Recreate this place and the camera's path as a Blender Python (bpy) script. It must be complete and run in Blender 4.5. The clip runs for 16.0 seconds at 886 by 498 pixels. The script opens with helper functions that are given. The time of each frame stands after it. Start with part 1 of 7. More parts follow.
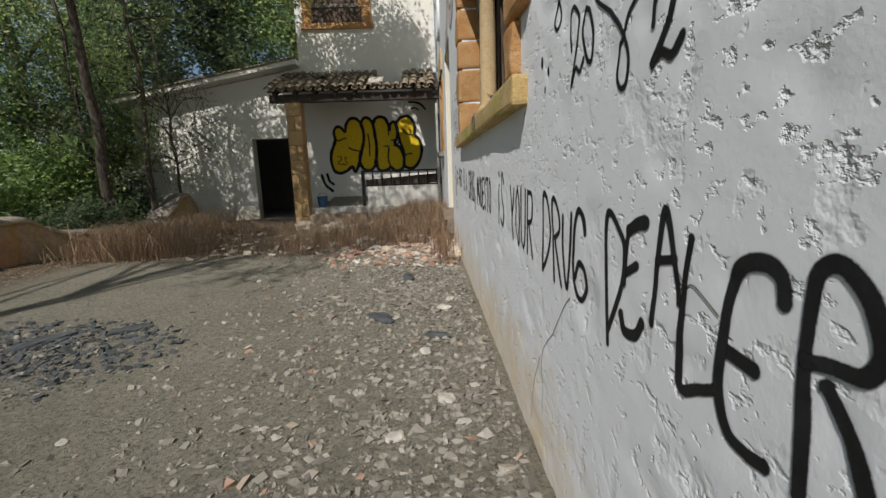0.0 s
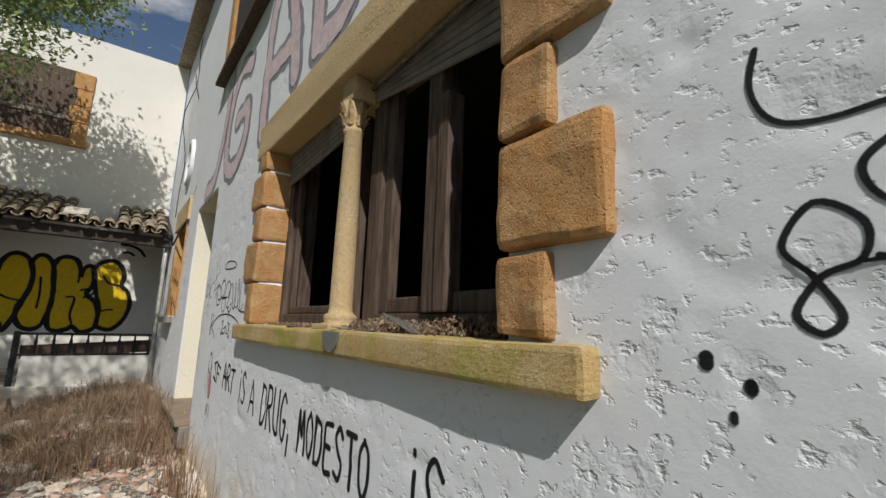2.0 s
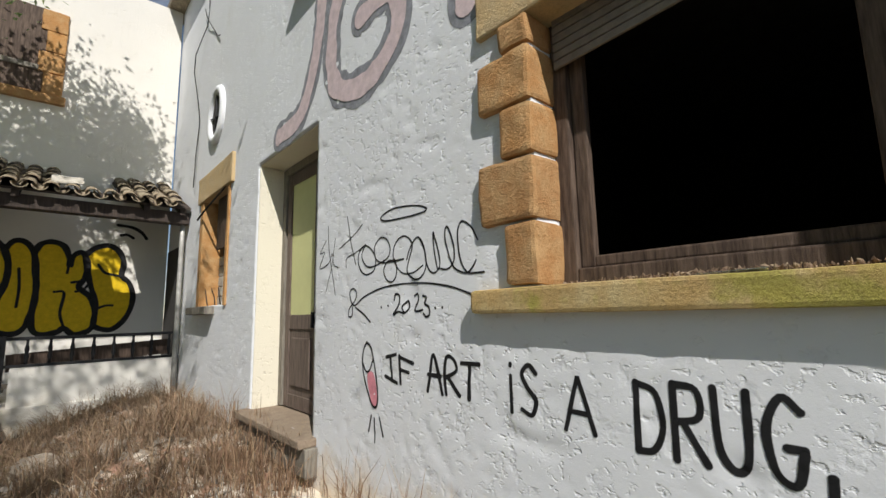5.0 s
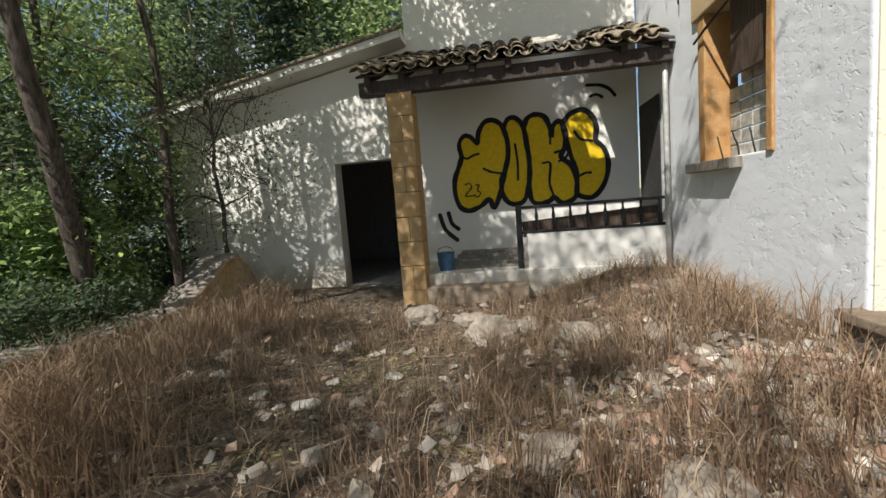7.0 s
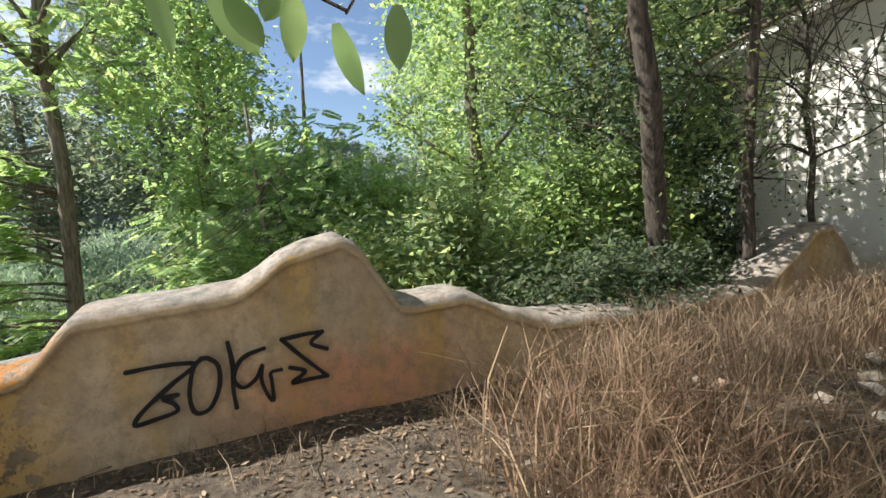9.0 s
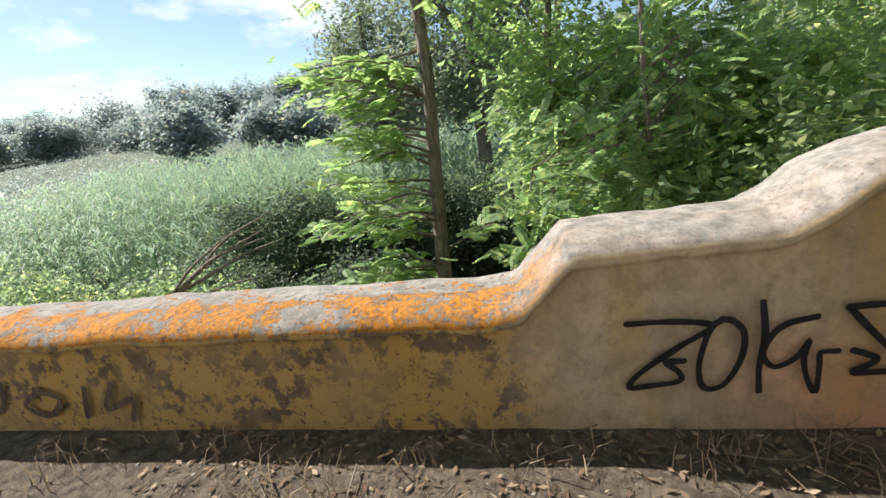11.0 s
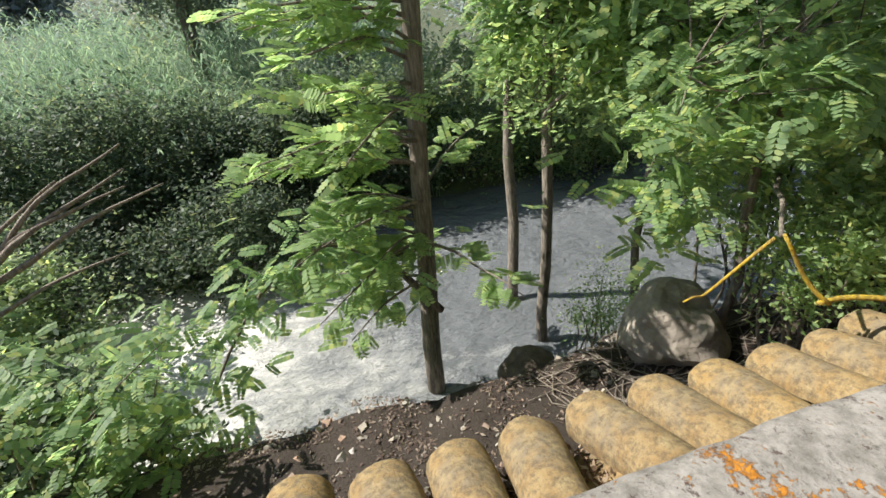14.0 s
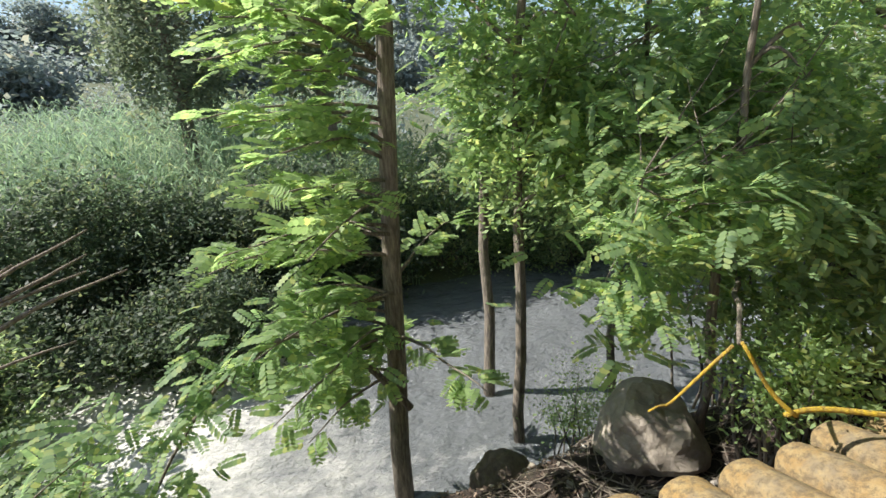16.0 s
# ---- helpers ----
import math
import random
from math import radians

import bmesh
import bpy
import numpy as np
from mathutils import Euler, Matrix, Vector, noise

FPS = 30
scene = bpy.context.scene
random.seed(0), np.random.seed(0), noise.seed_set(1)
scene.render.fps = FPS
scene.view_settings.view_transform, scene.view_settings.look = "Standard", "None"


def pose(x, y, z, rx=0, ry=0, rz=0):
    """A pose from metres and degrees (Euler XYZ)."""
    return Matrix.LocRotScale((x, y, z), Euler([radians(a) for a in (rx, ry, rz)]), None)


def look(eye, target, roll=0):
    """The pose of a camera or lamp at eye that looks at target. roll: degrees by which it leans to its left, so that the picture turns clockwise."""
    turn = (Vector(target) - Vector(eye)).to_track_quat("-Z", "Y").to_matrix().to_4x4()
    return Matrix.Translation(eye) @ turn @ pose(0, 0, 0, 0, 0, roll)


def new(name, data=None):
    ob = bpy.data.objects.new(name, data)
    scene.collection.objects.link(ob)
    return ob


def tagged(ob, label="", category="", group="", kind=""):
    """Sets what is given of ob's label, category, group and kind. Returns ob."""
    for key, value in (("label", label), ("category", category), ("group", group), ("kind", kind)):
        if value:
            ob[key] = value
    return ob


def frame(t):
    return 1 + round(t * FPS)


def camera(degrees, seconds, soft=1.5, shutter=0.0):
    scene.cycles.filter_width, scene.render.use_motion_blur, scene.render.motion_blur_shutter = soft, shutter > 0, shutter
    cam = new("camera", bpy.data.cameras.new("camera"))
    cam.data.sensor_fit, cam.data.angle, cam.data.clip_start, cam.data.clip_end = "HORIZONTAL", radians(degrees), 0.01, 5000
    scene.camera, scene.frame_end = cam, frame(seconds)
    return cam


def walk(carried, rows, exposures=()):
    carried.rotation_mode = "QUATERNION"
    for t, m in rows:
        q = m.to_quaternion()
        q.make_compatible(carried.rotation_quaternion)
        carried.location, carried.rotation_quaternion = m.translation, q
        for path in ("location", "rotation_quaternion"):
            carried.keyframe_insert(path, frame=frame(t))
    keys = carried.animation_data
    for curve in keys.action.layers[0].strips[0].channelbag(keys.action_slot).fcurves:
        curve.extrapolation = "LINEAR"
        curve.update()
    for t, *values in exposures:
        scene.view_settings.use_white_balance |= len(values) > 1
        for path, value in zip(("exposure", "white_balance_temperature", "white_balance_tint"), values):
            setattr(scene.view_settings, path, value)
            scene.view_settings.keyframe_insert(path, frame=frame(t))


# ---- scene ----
cam = camera(90.2, 16.0)
PATH = [
    (0, (0.069, 0.665, 1.129), (0.129, 2.632, 0.774), -2.0),
    (0.5, (-0.019, 0.941, 1.231), (0.235, 2.895, 0.887), 1.0),
    (1, (-0.080, 1.151, 1.311), (0.581, 3.027, 1.095), 4.0),
    (1.5, (-0.168, 1.465, 1.413), (0.783, 3.216, 1.583), 2.3),
    (2, (-0.374, 1.754, 1.483), (0.801, 3.335, 1.828), 2.0),
    (2.5, (-0.486, 2.018, 1.460), (0.874, 3.400, 1.949), 1.9),
    (3, (-0.623, 2.391, 1.504), (0.852, 3.646, 2.005), -0.5),
    (3.2, (-0.689, 2.536, 1.502), (0.790, 3.785, 2.004), -0.7),
    (5.3, (-1.119, 4.143, 1.331), (0.112, 5.709, 1.516), -1.3),
    (5.5, (-1.117, 4.321, 1.317), (0.033, 5.955, 1.418), -1.3),
    (6, (-1.215, 4.718, 1.262), (-0.430, 6.555, 1.153), -2.4),
    (6.5, (-1.377, 5.155, 1.266), (-1.116, 7.128, 1.075), -3.6),
    (7, (-1.590, 5.600, 1.281), (-1.907, 7.564, 1.075), -4.5),
    (7.5, (-1.921, 5.924, 1.258), (-2.772, 7.724, 1.064), -5.3),
    (8, (-2.268, 6.139, 1.224), (-3.602, 7.620, 1.056), -5.4),
    (8.5, (-2.605, 6.240, 1.261), (-4.297, 7.291, 1.085), -4.6),
    (9, (-3.089, 5.991, 1.220), (-4.917, 6.786, 1.049), -4.4),
    (9.5, (-3.463, 5.835, 1.184), (-5.374, 6.369, 0.940), -5.5),
    (10, (-3.876, 5.772, 1.214), (-5.847, 5.842, 0.885), -7.2),
    (10.2, (-3.970, 5.666, 1.210), (-5.938, 5.571, 0.866), -7.5),
    (12.3, (-4.467, 3.500, 1.627), (-6.318, 3.048, 1.018), -7.2),
    (12.5, (-4.657, 3.280, 1.594), (-6.510, 2.927, 0.931), -7.1),
    (13, (-5.134, 2.955, 1.551), (-6.959, 2.909, 0.732), -6.9),
    (13.5, (-5.607, 2.852, 1.474), (-7.354, 3.085, 0.528), -5.9),
    (14, (-5.864, 2.788, 1.456), (-7.538, 3.178, 0.433), -5.1),
    (14.5, (-5.964, 2.829, 1.450), (-7.623, 3.281, 0.426), -4.7),
    (15, (-5.978, 2.879, 1.444), (-7.650, 3.378, 0.466), -4.0),
    (15.5, (-5.959, 2.951, 1.429), (-7.674, 3.494, 0.555), -3.4),
    (16, (-5.883, 2.957, 1.501), (-7.691, 3.480, 0.824), -2.5),
]
EXPOSURES = [(0, -0.40), (1, -0.48), (2, -0.34), (2.5, -0.2), (3, 0.05), (4.5, 0.0), (5.5, -0.08), (6.5, -0.15), (7, 0.25), (7.5, 0.85), (8, 1.12), (8.5, 1.08), (9, 0.92), (10.2, 1.08), (12.3, 0.52), (14, 0.78), (16, 0.83)]
walk(cam, [(t, look(eye, target, roll)) for t, eye, target, roll in PATH], EXPOSURES)

# ---- light ----
SUN_TO = Vector((-0.42, -1.0, 1.1)).normalized()
world = bpy.data.worlds.new("world")
scene.world = world
world.use_nodes = True
wn, wl = world.node_tree.nodes, world.node_tree.links
wn.clear()
w_sky = wn.new("ShaderNodeTexSky")
w_sky.sky_type = "NISHITA"
w_sky.sun_disc = False
w_sky.sun_elevation = math.asin(SUN_TO.z)
w_sky.sun_rotation = math.atan2(SUN_TO.x, SUN_TO.y)
w_sky.air_density, w_sky.dust_density, w_sky.ozone_density = 1.0, 0.3, 1.6
# soft cumulus over the blue
w_co = wn.new("ShaderNodeTexCoord")
w_map = wn.new("ShaderNodeMapping")
w_map.inputs["Scale"].default_value = (1.0, 1.0, 2.6)
w_map.inputs["Location"].default_value = (0.35, 0.2, 0.1)
w_no = wn.new("ShaderNodeTexNoise")
w_no.inputs["Scale"].default_value, w_no.inputs["Detail"].default_value, w_no.inputs["Roughness"].default_value = 3.2, 9, 0.56
w_ra = wn.new("ShaderNodeValToRGB")
w_ra.color_ramp.elements[0].position, w_ra.color_ramp.elements[1].position = 0.54, 0.68
w_mx = wn.new("ShaderNodeMix")
w_mx.data_type = "RGBA"
w_mx.inputs[7].default_value = (8.0, 8.1, 8.3, 1)
w_bg = wn.new("ShaderNodeBackground")
w_bg.inputs["Strength"].default_value = 0.085
w_out = wn.new("ShaderNodeOutputWorld")
wl.new(w_co.outputs["Generated"], w_map.inputs["Vector"])
wl.new(w_map.outputs["Vector"], w_no.inputs["Vector"])
wl.new(w_no.outputs["Fac"], w_ra.inputs["Fac"])
wl.new(w_ra.outputs["Color"], w_mx.inputs["Factor"])
wl.new(w_sky.outputs["Color"], w_mx.inputs[6])
wl.new(w_mx.outputs[2], w_bg.inputs["Color"])
wl.new(w_bg.outputs["Background"], w_out.inputs["Surface"])
sun = new("sun", bpy.data.lights.new("sun", "SUN"))
sun.data.energy, sun.data.angle, sun.data.color = 5.3, radians(0.55), (1.0, 0.965, 0.915)
sun.matrix_world = look(SUN_TO * 60, (0, 0, 0))

# ---- materials ----


class Mat:
    """A small builder for node materials."""

    def __init__(self, name, rough=0.9, metal=0.0, spec=0.35):
        self.m = bpy.data.materials.new(name)
        self.m.use_nodes = True
        self.n, self.l = self.m.node_tree.nodes, self.m.node_tree.links
        self.b = self.n["Principled BSDF"]
        self.out = self.n["Material Output"]
        self.b.inputs["Roughness"].default_value = rough
        self.b.inputs["Metallic"].default_value = metal
        self.b.inputs["Specular IOR Level"].default_value = spec
        self.co = self.n.new("ShaderNodeTexCoord")
        self.last_normal = None

    def noise(self, scale, detail=4, rough=0.55, stretch=None, space="Object"):
        t = self.n.new("ShaderNodeTexNoise")
        t.inputs["Scale"].default_value, t.inputs["Detail"].default_value, t.inputs["Roughness"].default_value = scale, detail, rough
        self._place(t, stretch, space)
        return t.outputs["Fac"]

    def voronoi(self, scale, feature="F1", stretch=None, out="Distance", space="Object"):
        t = self.n.new("ShaderNodeTexVoronoi")
        t.feature = feature
        t.inputs["Scale"].default_value = scale
        self._place(t, stretch, space)
        return t.outputs[out]

    def _place(self, t, stretch, space):
        src = self.co.outputs[space]
        if stretch:
            mp = self.n.new("ShaderNodeMapping")
            mp.inputs["Scale"].default_value = stretch
            self.l.new(src, mp.inputs["Vector"])
            src = mp.outputs["Vector"]
        self.l.new(src, t.inputs["Vector"])

    def ramp(self, fac, *stops):
        r = self.n.new("ShaderNodeValToRGB")
        e = r.color_ramp.elements
        while len(e) < len(stops):
            e.new(0.5)
        for k, (p, c) in zip(e, stops):
            k.position = p
            k.color = (c, c, c, 1) if isinstance(c, (int, float)) else (*c, 1)
        self.l.new(fac, r.inputs["Fac"])
        return r.outputs["Color"]

    def mix(self, fac, a, b, mode="MIX"):
        x = self.n.new("ShaderNodeMix")
        x.data_type, x.blend_type = "RGBA", mode
        for v, k in ((fac, 0), (a, 6), (b, 7)):
            if isinstance(v, (int, float)):
                x.inputs[k].default_value = v if k == 0 else (v, v, v, 1)
            elif isinstance(v, tuple):
                x.inputs[k].default_value = (*v, 1)
            else:
                self.l.new(v, x.inputs[k])
        return x.outputs[2]

    def math(self, op, a, b=0.0):
        x = self.n.new("ShaderNodeMath")
        x.operation = op
        for v, k in ((a, 0), (b, 1)):
            if isinstance(v, (int, float)):
                x.inputs[k].default_value = v
            else:
                self.l.new(v, x.inputs[k])
        return x.outputs[0]

    def axis(self, which, space="Object"):
        s = self.n.new("ShaderNodeSeparateXYZ")
        self.l.new(self.co.outputs[space], s.inputs[0])
        return s.outputs[which]

    def island(self):
        return self.n.new("ShaderNodeNewGeometry").outputs["Random Per Island"]

    def each(self):
        return self.n.new("ShaderNodeObjectInfo").outputs["Random"]

    def color(self, c):
        if isinstance(c, tuple):
            self.b.inputs["Base Color"].default_value = (*c, 1)
        else:
            self.l.new(c, self.b.inputs["Base Color"])
        return self

    def rough(self, r):
        self.l.new(r, self.b.inputs["Roughness"])
        return self

    def bump(self, h, dist, strength=1.0):
        b = self.n.new("ShaderNodeBump")
        b.inputs["Strength"].default_value, b.inputs["Distance"].default_value = strength, dist
        self.l.new(h, b.inputs["Height"])
        if self.last_normal:
            self.l.new(self.last_normal, b.inputs["Normal"])
        self.last_normal = b.outputs["Normal"]
        self.l.new(self.last_normal, self.b.inputs["Normal"])
        return self

    def translucent(self, colour, share):
        t = self.n.new("ShaderNodeBsdfTranslucent")
        if isinstance(colour, tuple):
            t.inputs["Color"].default_value = (*colour, 1)
        else:
            self.l.new(colour, t.inputs["Color"])
        s = self.n.new("ShaderNodeMixShader")
        s.inputs[0].default_value = share
        self.l.new(self.b.outputs[0], s.inputs[1])
        self.l.new(t.outputs[0], s.inputs[2])
        self.l.new(s.outputs[0], self.out.inputs["Surface"])
        return self


def plaster_material(name, base, stain, stain_low=True):
    k = Mat(name, 0.92)
    fine, mid, big = k.noise(60, 6, 0.65), k.noise(7, 5, 0.6), k.noise(0.9, 4)
    c = k.mix(k.ramp(big, (0.35, 0.0), (0.75, 0.5)), base, tuple(v * 0.9 for v in base))
    c = k.mix(k.ramp(k.noise(2.3, 8, 0.7, (1, 1, 0.45)), (0.56, 0.0), (0.72, 0.35)), c, (0.62, 0.60, 0.55))
    if stain_low:
        low = k.math("MULTIPLY", k.math("SUBTRACT", 1.0, k.math("MULTIPLY", k.axis(2), 1.7)), 1.0)
        damp = k.ramp(k.math("ADD", k.math("MULTIPLY", low, 0.5), k.noise(3.2, 7, 0.65)), (0.60, 0.0), (0.95, 0.9))
        c = k.mix(damp, c, stain)
    c = k.mix(k.ramp(k.voronoi(13), (0.0, 0.25), (0.05, 0.0)), c, (0.45, 0.42, 0.38))
    k.color(c)
    patch = k.ramp(k.noise(1.7, 5, 0.6), (0.40, 0.35), (0.58, 1.0))
    pits = k.ramp(k.noise(26, 4, 0.55, (1, 1, 1.35)), (0.30, 0.0), (0.42, 1.0))
    dents = k.ramp(mid, (0.32, 0.0), (0.44, 1.0))
    k.bump(k.mix(patch, 1.0, pits), 0.006, 0.75)
    k.bump(k.mix(patch, 1.0, dents), 0.006, 0.5)
    k.bump(fine, 0.002, 0.4)
    return k.m


PLASTER = plaster_material("white_plaster", (0.77, 0.78, 0.80), (0.70, 0.57, 0.40))
PLASTER_REAR = plaster_material("rear_plaster", (0.75, 0.72, 0.66), (0.48, 0.42, 0.33))
PLASTER_CREAM = plaster_material("cream_plaster", (0.74, 0.69, 0.56), (0.60, 0.48, 0.32))


def stone_material(name, a, b, c):
    k = Mat(name, 0.95)
    col = k.mix(k.each(), a, b)
    col = k.mix(k.ramp(k.noise(9, 6, 0.7), (0.4, 0.0), (0.7, 0.75)), col, c)
    col = k.mix(k.ramp(k.noise(70, 4, 0.7), (0.3, 0.45), (0.5, 0.0)), col, tuple(v * 0.45 for v in a))
    k.color(col)
    k.bump(k.noise(45, 7, 0.75), 0.012, 0.9)
    k.bump(k.ramp(k.voronoi(75), (0.0, 0.0), (0.3, 1.0)), 0.005, 0.8)
    return k.m


OCHRE = stone_material("ochre_sandstone", (0.50, 0.25, 0.085), (0.42, 0.22, 0.09), (0.56, 0.38, 0.19))
PILLAR_STONE = stone_material("brown_sandstone", (0.46, 0.29, 0.13), (0.40, 0.25, 0.11), (0.50, 0.36, 0.20))
PALE_STONE = stone_material("pale_sandstone", (0.60, 0.43, 0.22), (0.56, 0.40, 0.21), (0.52, 0.42, 0.27))


def sill_material():
    k = Mat("mossy_sandstone", 0.95)
    col = k.mix(k.ramp(k.noise(6, 5), (0.4, 0.0), (0.65, 1.0)), (0.50, 0.34, 0.14), (0.55, 0.43, 0.22))
    col = k.mix(k.ramp(k.noise(4.2, 6, 0.6), (0.5, 0.0), (0.62, 0.8)), col, (0.36, 0.33, 0.06))
    col = k.mix(k.ramp(k.noise(80, 4), (0.3, 0.4), (0.5, 0.0)), col, (0.16, 0.11, 0.05))
    k.color(col)
    k.bump(k.noise(50, 7, 0.75), 0.009, 0.9)
    return k.m


SILL = sill_material()


def wood_material(name, a, b, rough=0.75):
    k = Mat(name, rough)
    g = k.noise(9, 6, 0.65, (6, 6, 0.6))
    k.color(k.mix(k.ramp(g, (0.35, 0.0), (0.7, 1.0)), a, b))
    k.bump(g, 0.004, 0.8)
    k.bump(k.noise(120, 3, 0.6, (3, 3, 0.3)), 0.0015, 0.6)
    return k.m


OLD_WOOD = wood_material("weathered_brown_wood", (0.045, 0.028, 0.02), (0.15, 0.105, 0.078))
DOOR_WOOD = wood_material("dry_brown_wood", (0.095, 0.068, 0.055), (0.19, 0.145, 0.12))
GREY_WOOD = wood_material("grey_weathered_wood", (0.13, 0.115, 0.095), (0.30, 0.27, 0.22))
DARK_BEAM = wood_material("dark_beam_wood", (0.03, 0.022, 0.018), (0.07, 0.05, 0.04))


def plain(name, colour, rough=0.8, metal=0.0, vary=0.25, scale=12, bump=0.003):
    k = Mat(name, rough, metal)
    k.color(k.mix(k.ramp(k.noise(scale, 6, 0.65), (0.35, 0.0), (0.7, 1.0)), tuple(v * (1 - vary) for v in colour), tuple(min(1, v * (1 + vary)) for v in colour)))
    k.bump(k.noise(scale * 6, 4), bump, 0.6)
    return k.m


def spray(name, colour, vary=0.3, grain=260, soft=0.55):
    """Sprayed paint: covers fully along the stroke, thins to speckle at its edge (attribute cover)."""
    k = Mat(name, 0.7, 0, 0.25)
    k.color(k.mix(k.ramp(k.noise(14, 6, 0.65), (0.35, 0.0), (0.7, 1.0)), tuple(v * (1 - vary) for v in colour), tuple(min(1, v * (1 + vary)) for v in colour)))
    k.bump(k.noise(60, 4), 0.003, 0.6)
    at = k.n.new("ShaderNodeAttribute")
    at.attribute_name = "cover"
    mist = k.math("ADD", at.outputs["Fac"], k.math("MULTIPLY", k.math("SUBTRACT", k.noise(grain, 3, 0.7), 0.5), soft))
    mist = k.math("ADD", mist, k.math("MULTIPLY", k.math("SUBTRACT", k.noise(24, 4, 0.7), 0.5), 0.4))
    clear = k.n.new("ShaderNodeBsdfTransparent")
    mx = k.n.new("ShaderNodeMixShader")
    k.l.new(k.ramp(mist, (0.25, 0.0), (0.75, 1.0)), mx.inputs[0])
    k.l.new(clear.outputs[0], mx.inputs[1])
    k.l.new(k.b.outputs[0], mx.inputs[2])
    k.l.new(mx.outputs[0], k.out.inputs["Surface"])
    return k.m


# Indoor dimness of the lower wing is put into this grey.
DIM_PLASTER = plain("shade_dimmed_plaster", (0.22, 0.21, 0.20), 0.95)
# Shade of unlit rooms and openings, put into a near-black colour.
SHADE_BLACK = plain("shade_black_plaster", (0.045, 0.042, 0.04), 0.95)
BLACK_PAINT = spray("black_spray_paint", (0.014, 0.014, 0.015), 0.4)
FADED_PAINT = spray("faded_grey_spray_paint", (0.27, 0.275, 0.30), 0.3, 160, 0.9)
PINK_PAINT = spray("faded_pink_spray_paint", (0.66, 0.53, 0.54), 0.15, 160, 1.1)
HOT_PINK = spray("pink_spray_paint", (0.72, 0.28, 0.33), 0.15)
YELLOW_PAINT = spray("yellow_spray_paint", (0.70, 0.47, 0.012), 0.12)
IRON = plain("dark_iron", (0.03, 0.03, 0.032), 0.6, 0.6)
YELLOW_BOARD = plain("pale_yellow_board", (0.62, 0.62, 0.30), 0.6, 0, 0.06, 3, 0.001)
BLUE_PLASTIC = plain("blue_plastic", (0.06, 0.14, 0.24), 0.45)
SHUTTER = plain("grey_shutter_slats", (0.22, 0.19, 0.165), 0.7, 0, 0.3, 8)
WHITE_BITS = plain("white_plaster_rubble", (0.47, 0.435, 0.375), 0.95, 0, 0.3, 14, 0.008)
TIN = plain("weathered_white_tin", (0.42, 0.41, 0.38), 0.5, 0.2)


def rubble_material():
    k = Mat("mixed_rubble", 0.95)
    r = k.island()
    col = k.ramp(r, (0.0, (0.24, 0.21, 0.175)), (0.4, (0.36, 0.315, 0.25)), (0.62, (0.36, 0.22, 0.15)), (0.78, (0.18, 0.16, 0.135)), (1.0, (0.56, 0.51, 0.44)))
    k.color(k.mix(k.ramp(k.noise(30, 5), (0.4, 0.0), (0.7, 0.45)), col, (0.26, 0.22, 0.17)))
    k.bump(k.noise(40, 6), 0.008, 0.8)
    return k.m


RUBBLE = rubble_material()


def brick_bits_material():
    k = Mat("broken_brick_bits", 0.95)
    col = k.ramp(k.island(), (0.0, (0.30, 0.16, 0.11)), (0.3, (0.42, 0.25, 0.18)), (0.55, (0.50, 0.40, 0.31)), (0.8, (0.58, 0.51, 0.42)), (1.0, (0.66, 0.61, 0.54)))
    k.color(k.mix(k.ramp(k.noise(30, 5), (0.4, 0.0), (0.7, 0.4)), col, (0.28, 0.22, 0.17)))
    k.bump(k.noise(40, 6), 0.008, 0.8)
    return k.m


BRICK_BITS = brick_bits_material()


def gravel_material():
    k = Mat("dusty_gravel", 0.95)
    col = k.ramp(k.island(), (0.0, (0.13, 0.118, 0.10)), (0.5, (0.235, 0.215, 0.18)), (0.9, (0.30, 0.275, 0.23)), (1.0, (0.37, 0.34, 0.295)))
    k.color(col)
    k.bump(k.noise(60, 4), 0.004, 0.7)
    return k.m


GRAVEL = gravel_material()
DARK_CHIPS = plain("dark_slate_chips", (0.075, 0.08, 0.082), 0.8, 0, 0.4, 10)


def boulder_material():
    k = Mat("grey_boulder", 0.92)
    col = k.mix(k.ramp(k.noise(4, 7, 0.7), (0.35, 0.0), (0.7, 1.0)), (0.27, 0.23, 0.185), (0.43, 0.37, 0.30))
    k.color(k.mix(k.ramp(k.noise(18, 5), (0.35, 0.5), (0.55, 0.0)), col, (0.22, 0.19, 0.15)))
    k.bump(k.noise(14, 8, 0.7), 0.03, 0.9)
    return k.m


BOULDER = boulder_material()
DARK_ROCK = plain("dark_brown_rock", (0.13, 0.10, 0.075), 0.95, 0, 0.4, 7, 0.02)


def tile_material(name, a, b, moss, soot=0.7):
    k = Mat(name, 0.95)
    col = k.mix(k.each(), a, b)
    col = k.mix(k.ramp(k.noise(7, 7, 0.7), (0.42, 0.0), (0.62, 0.8)), col, moss)
    col = k.mix(k.ramp(k.noise(4.5, 7, 0.7), (0.52, 0.0), (0.66, soot)), col, (0.17, 0.14, 0.10))
    col = k.mix(k.ramp(k.noise(60, 6, 0.75), (0.34, 0.75), (0.46, 0.0)), col, (0.12, 0.09, 0.055))
    k.color(col)
    col = k.mix(k.ramp(k.noise(22, 8, 0.8), (0.48, 0.0), (0.58, 0.8)), col, (0.12, 0.09, 0.055))
    k.color(col)
    k.bump(k.noise(10, 6, 0.65), 0.02, 0.8)
    k.bump(k.noise(70, 7, 0.75), 0.005, 0.9)
    return k.m


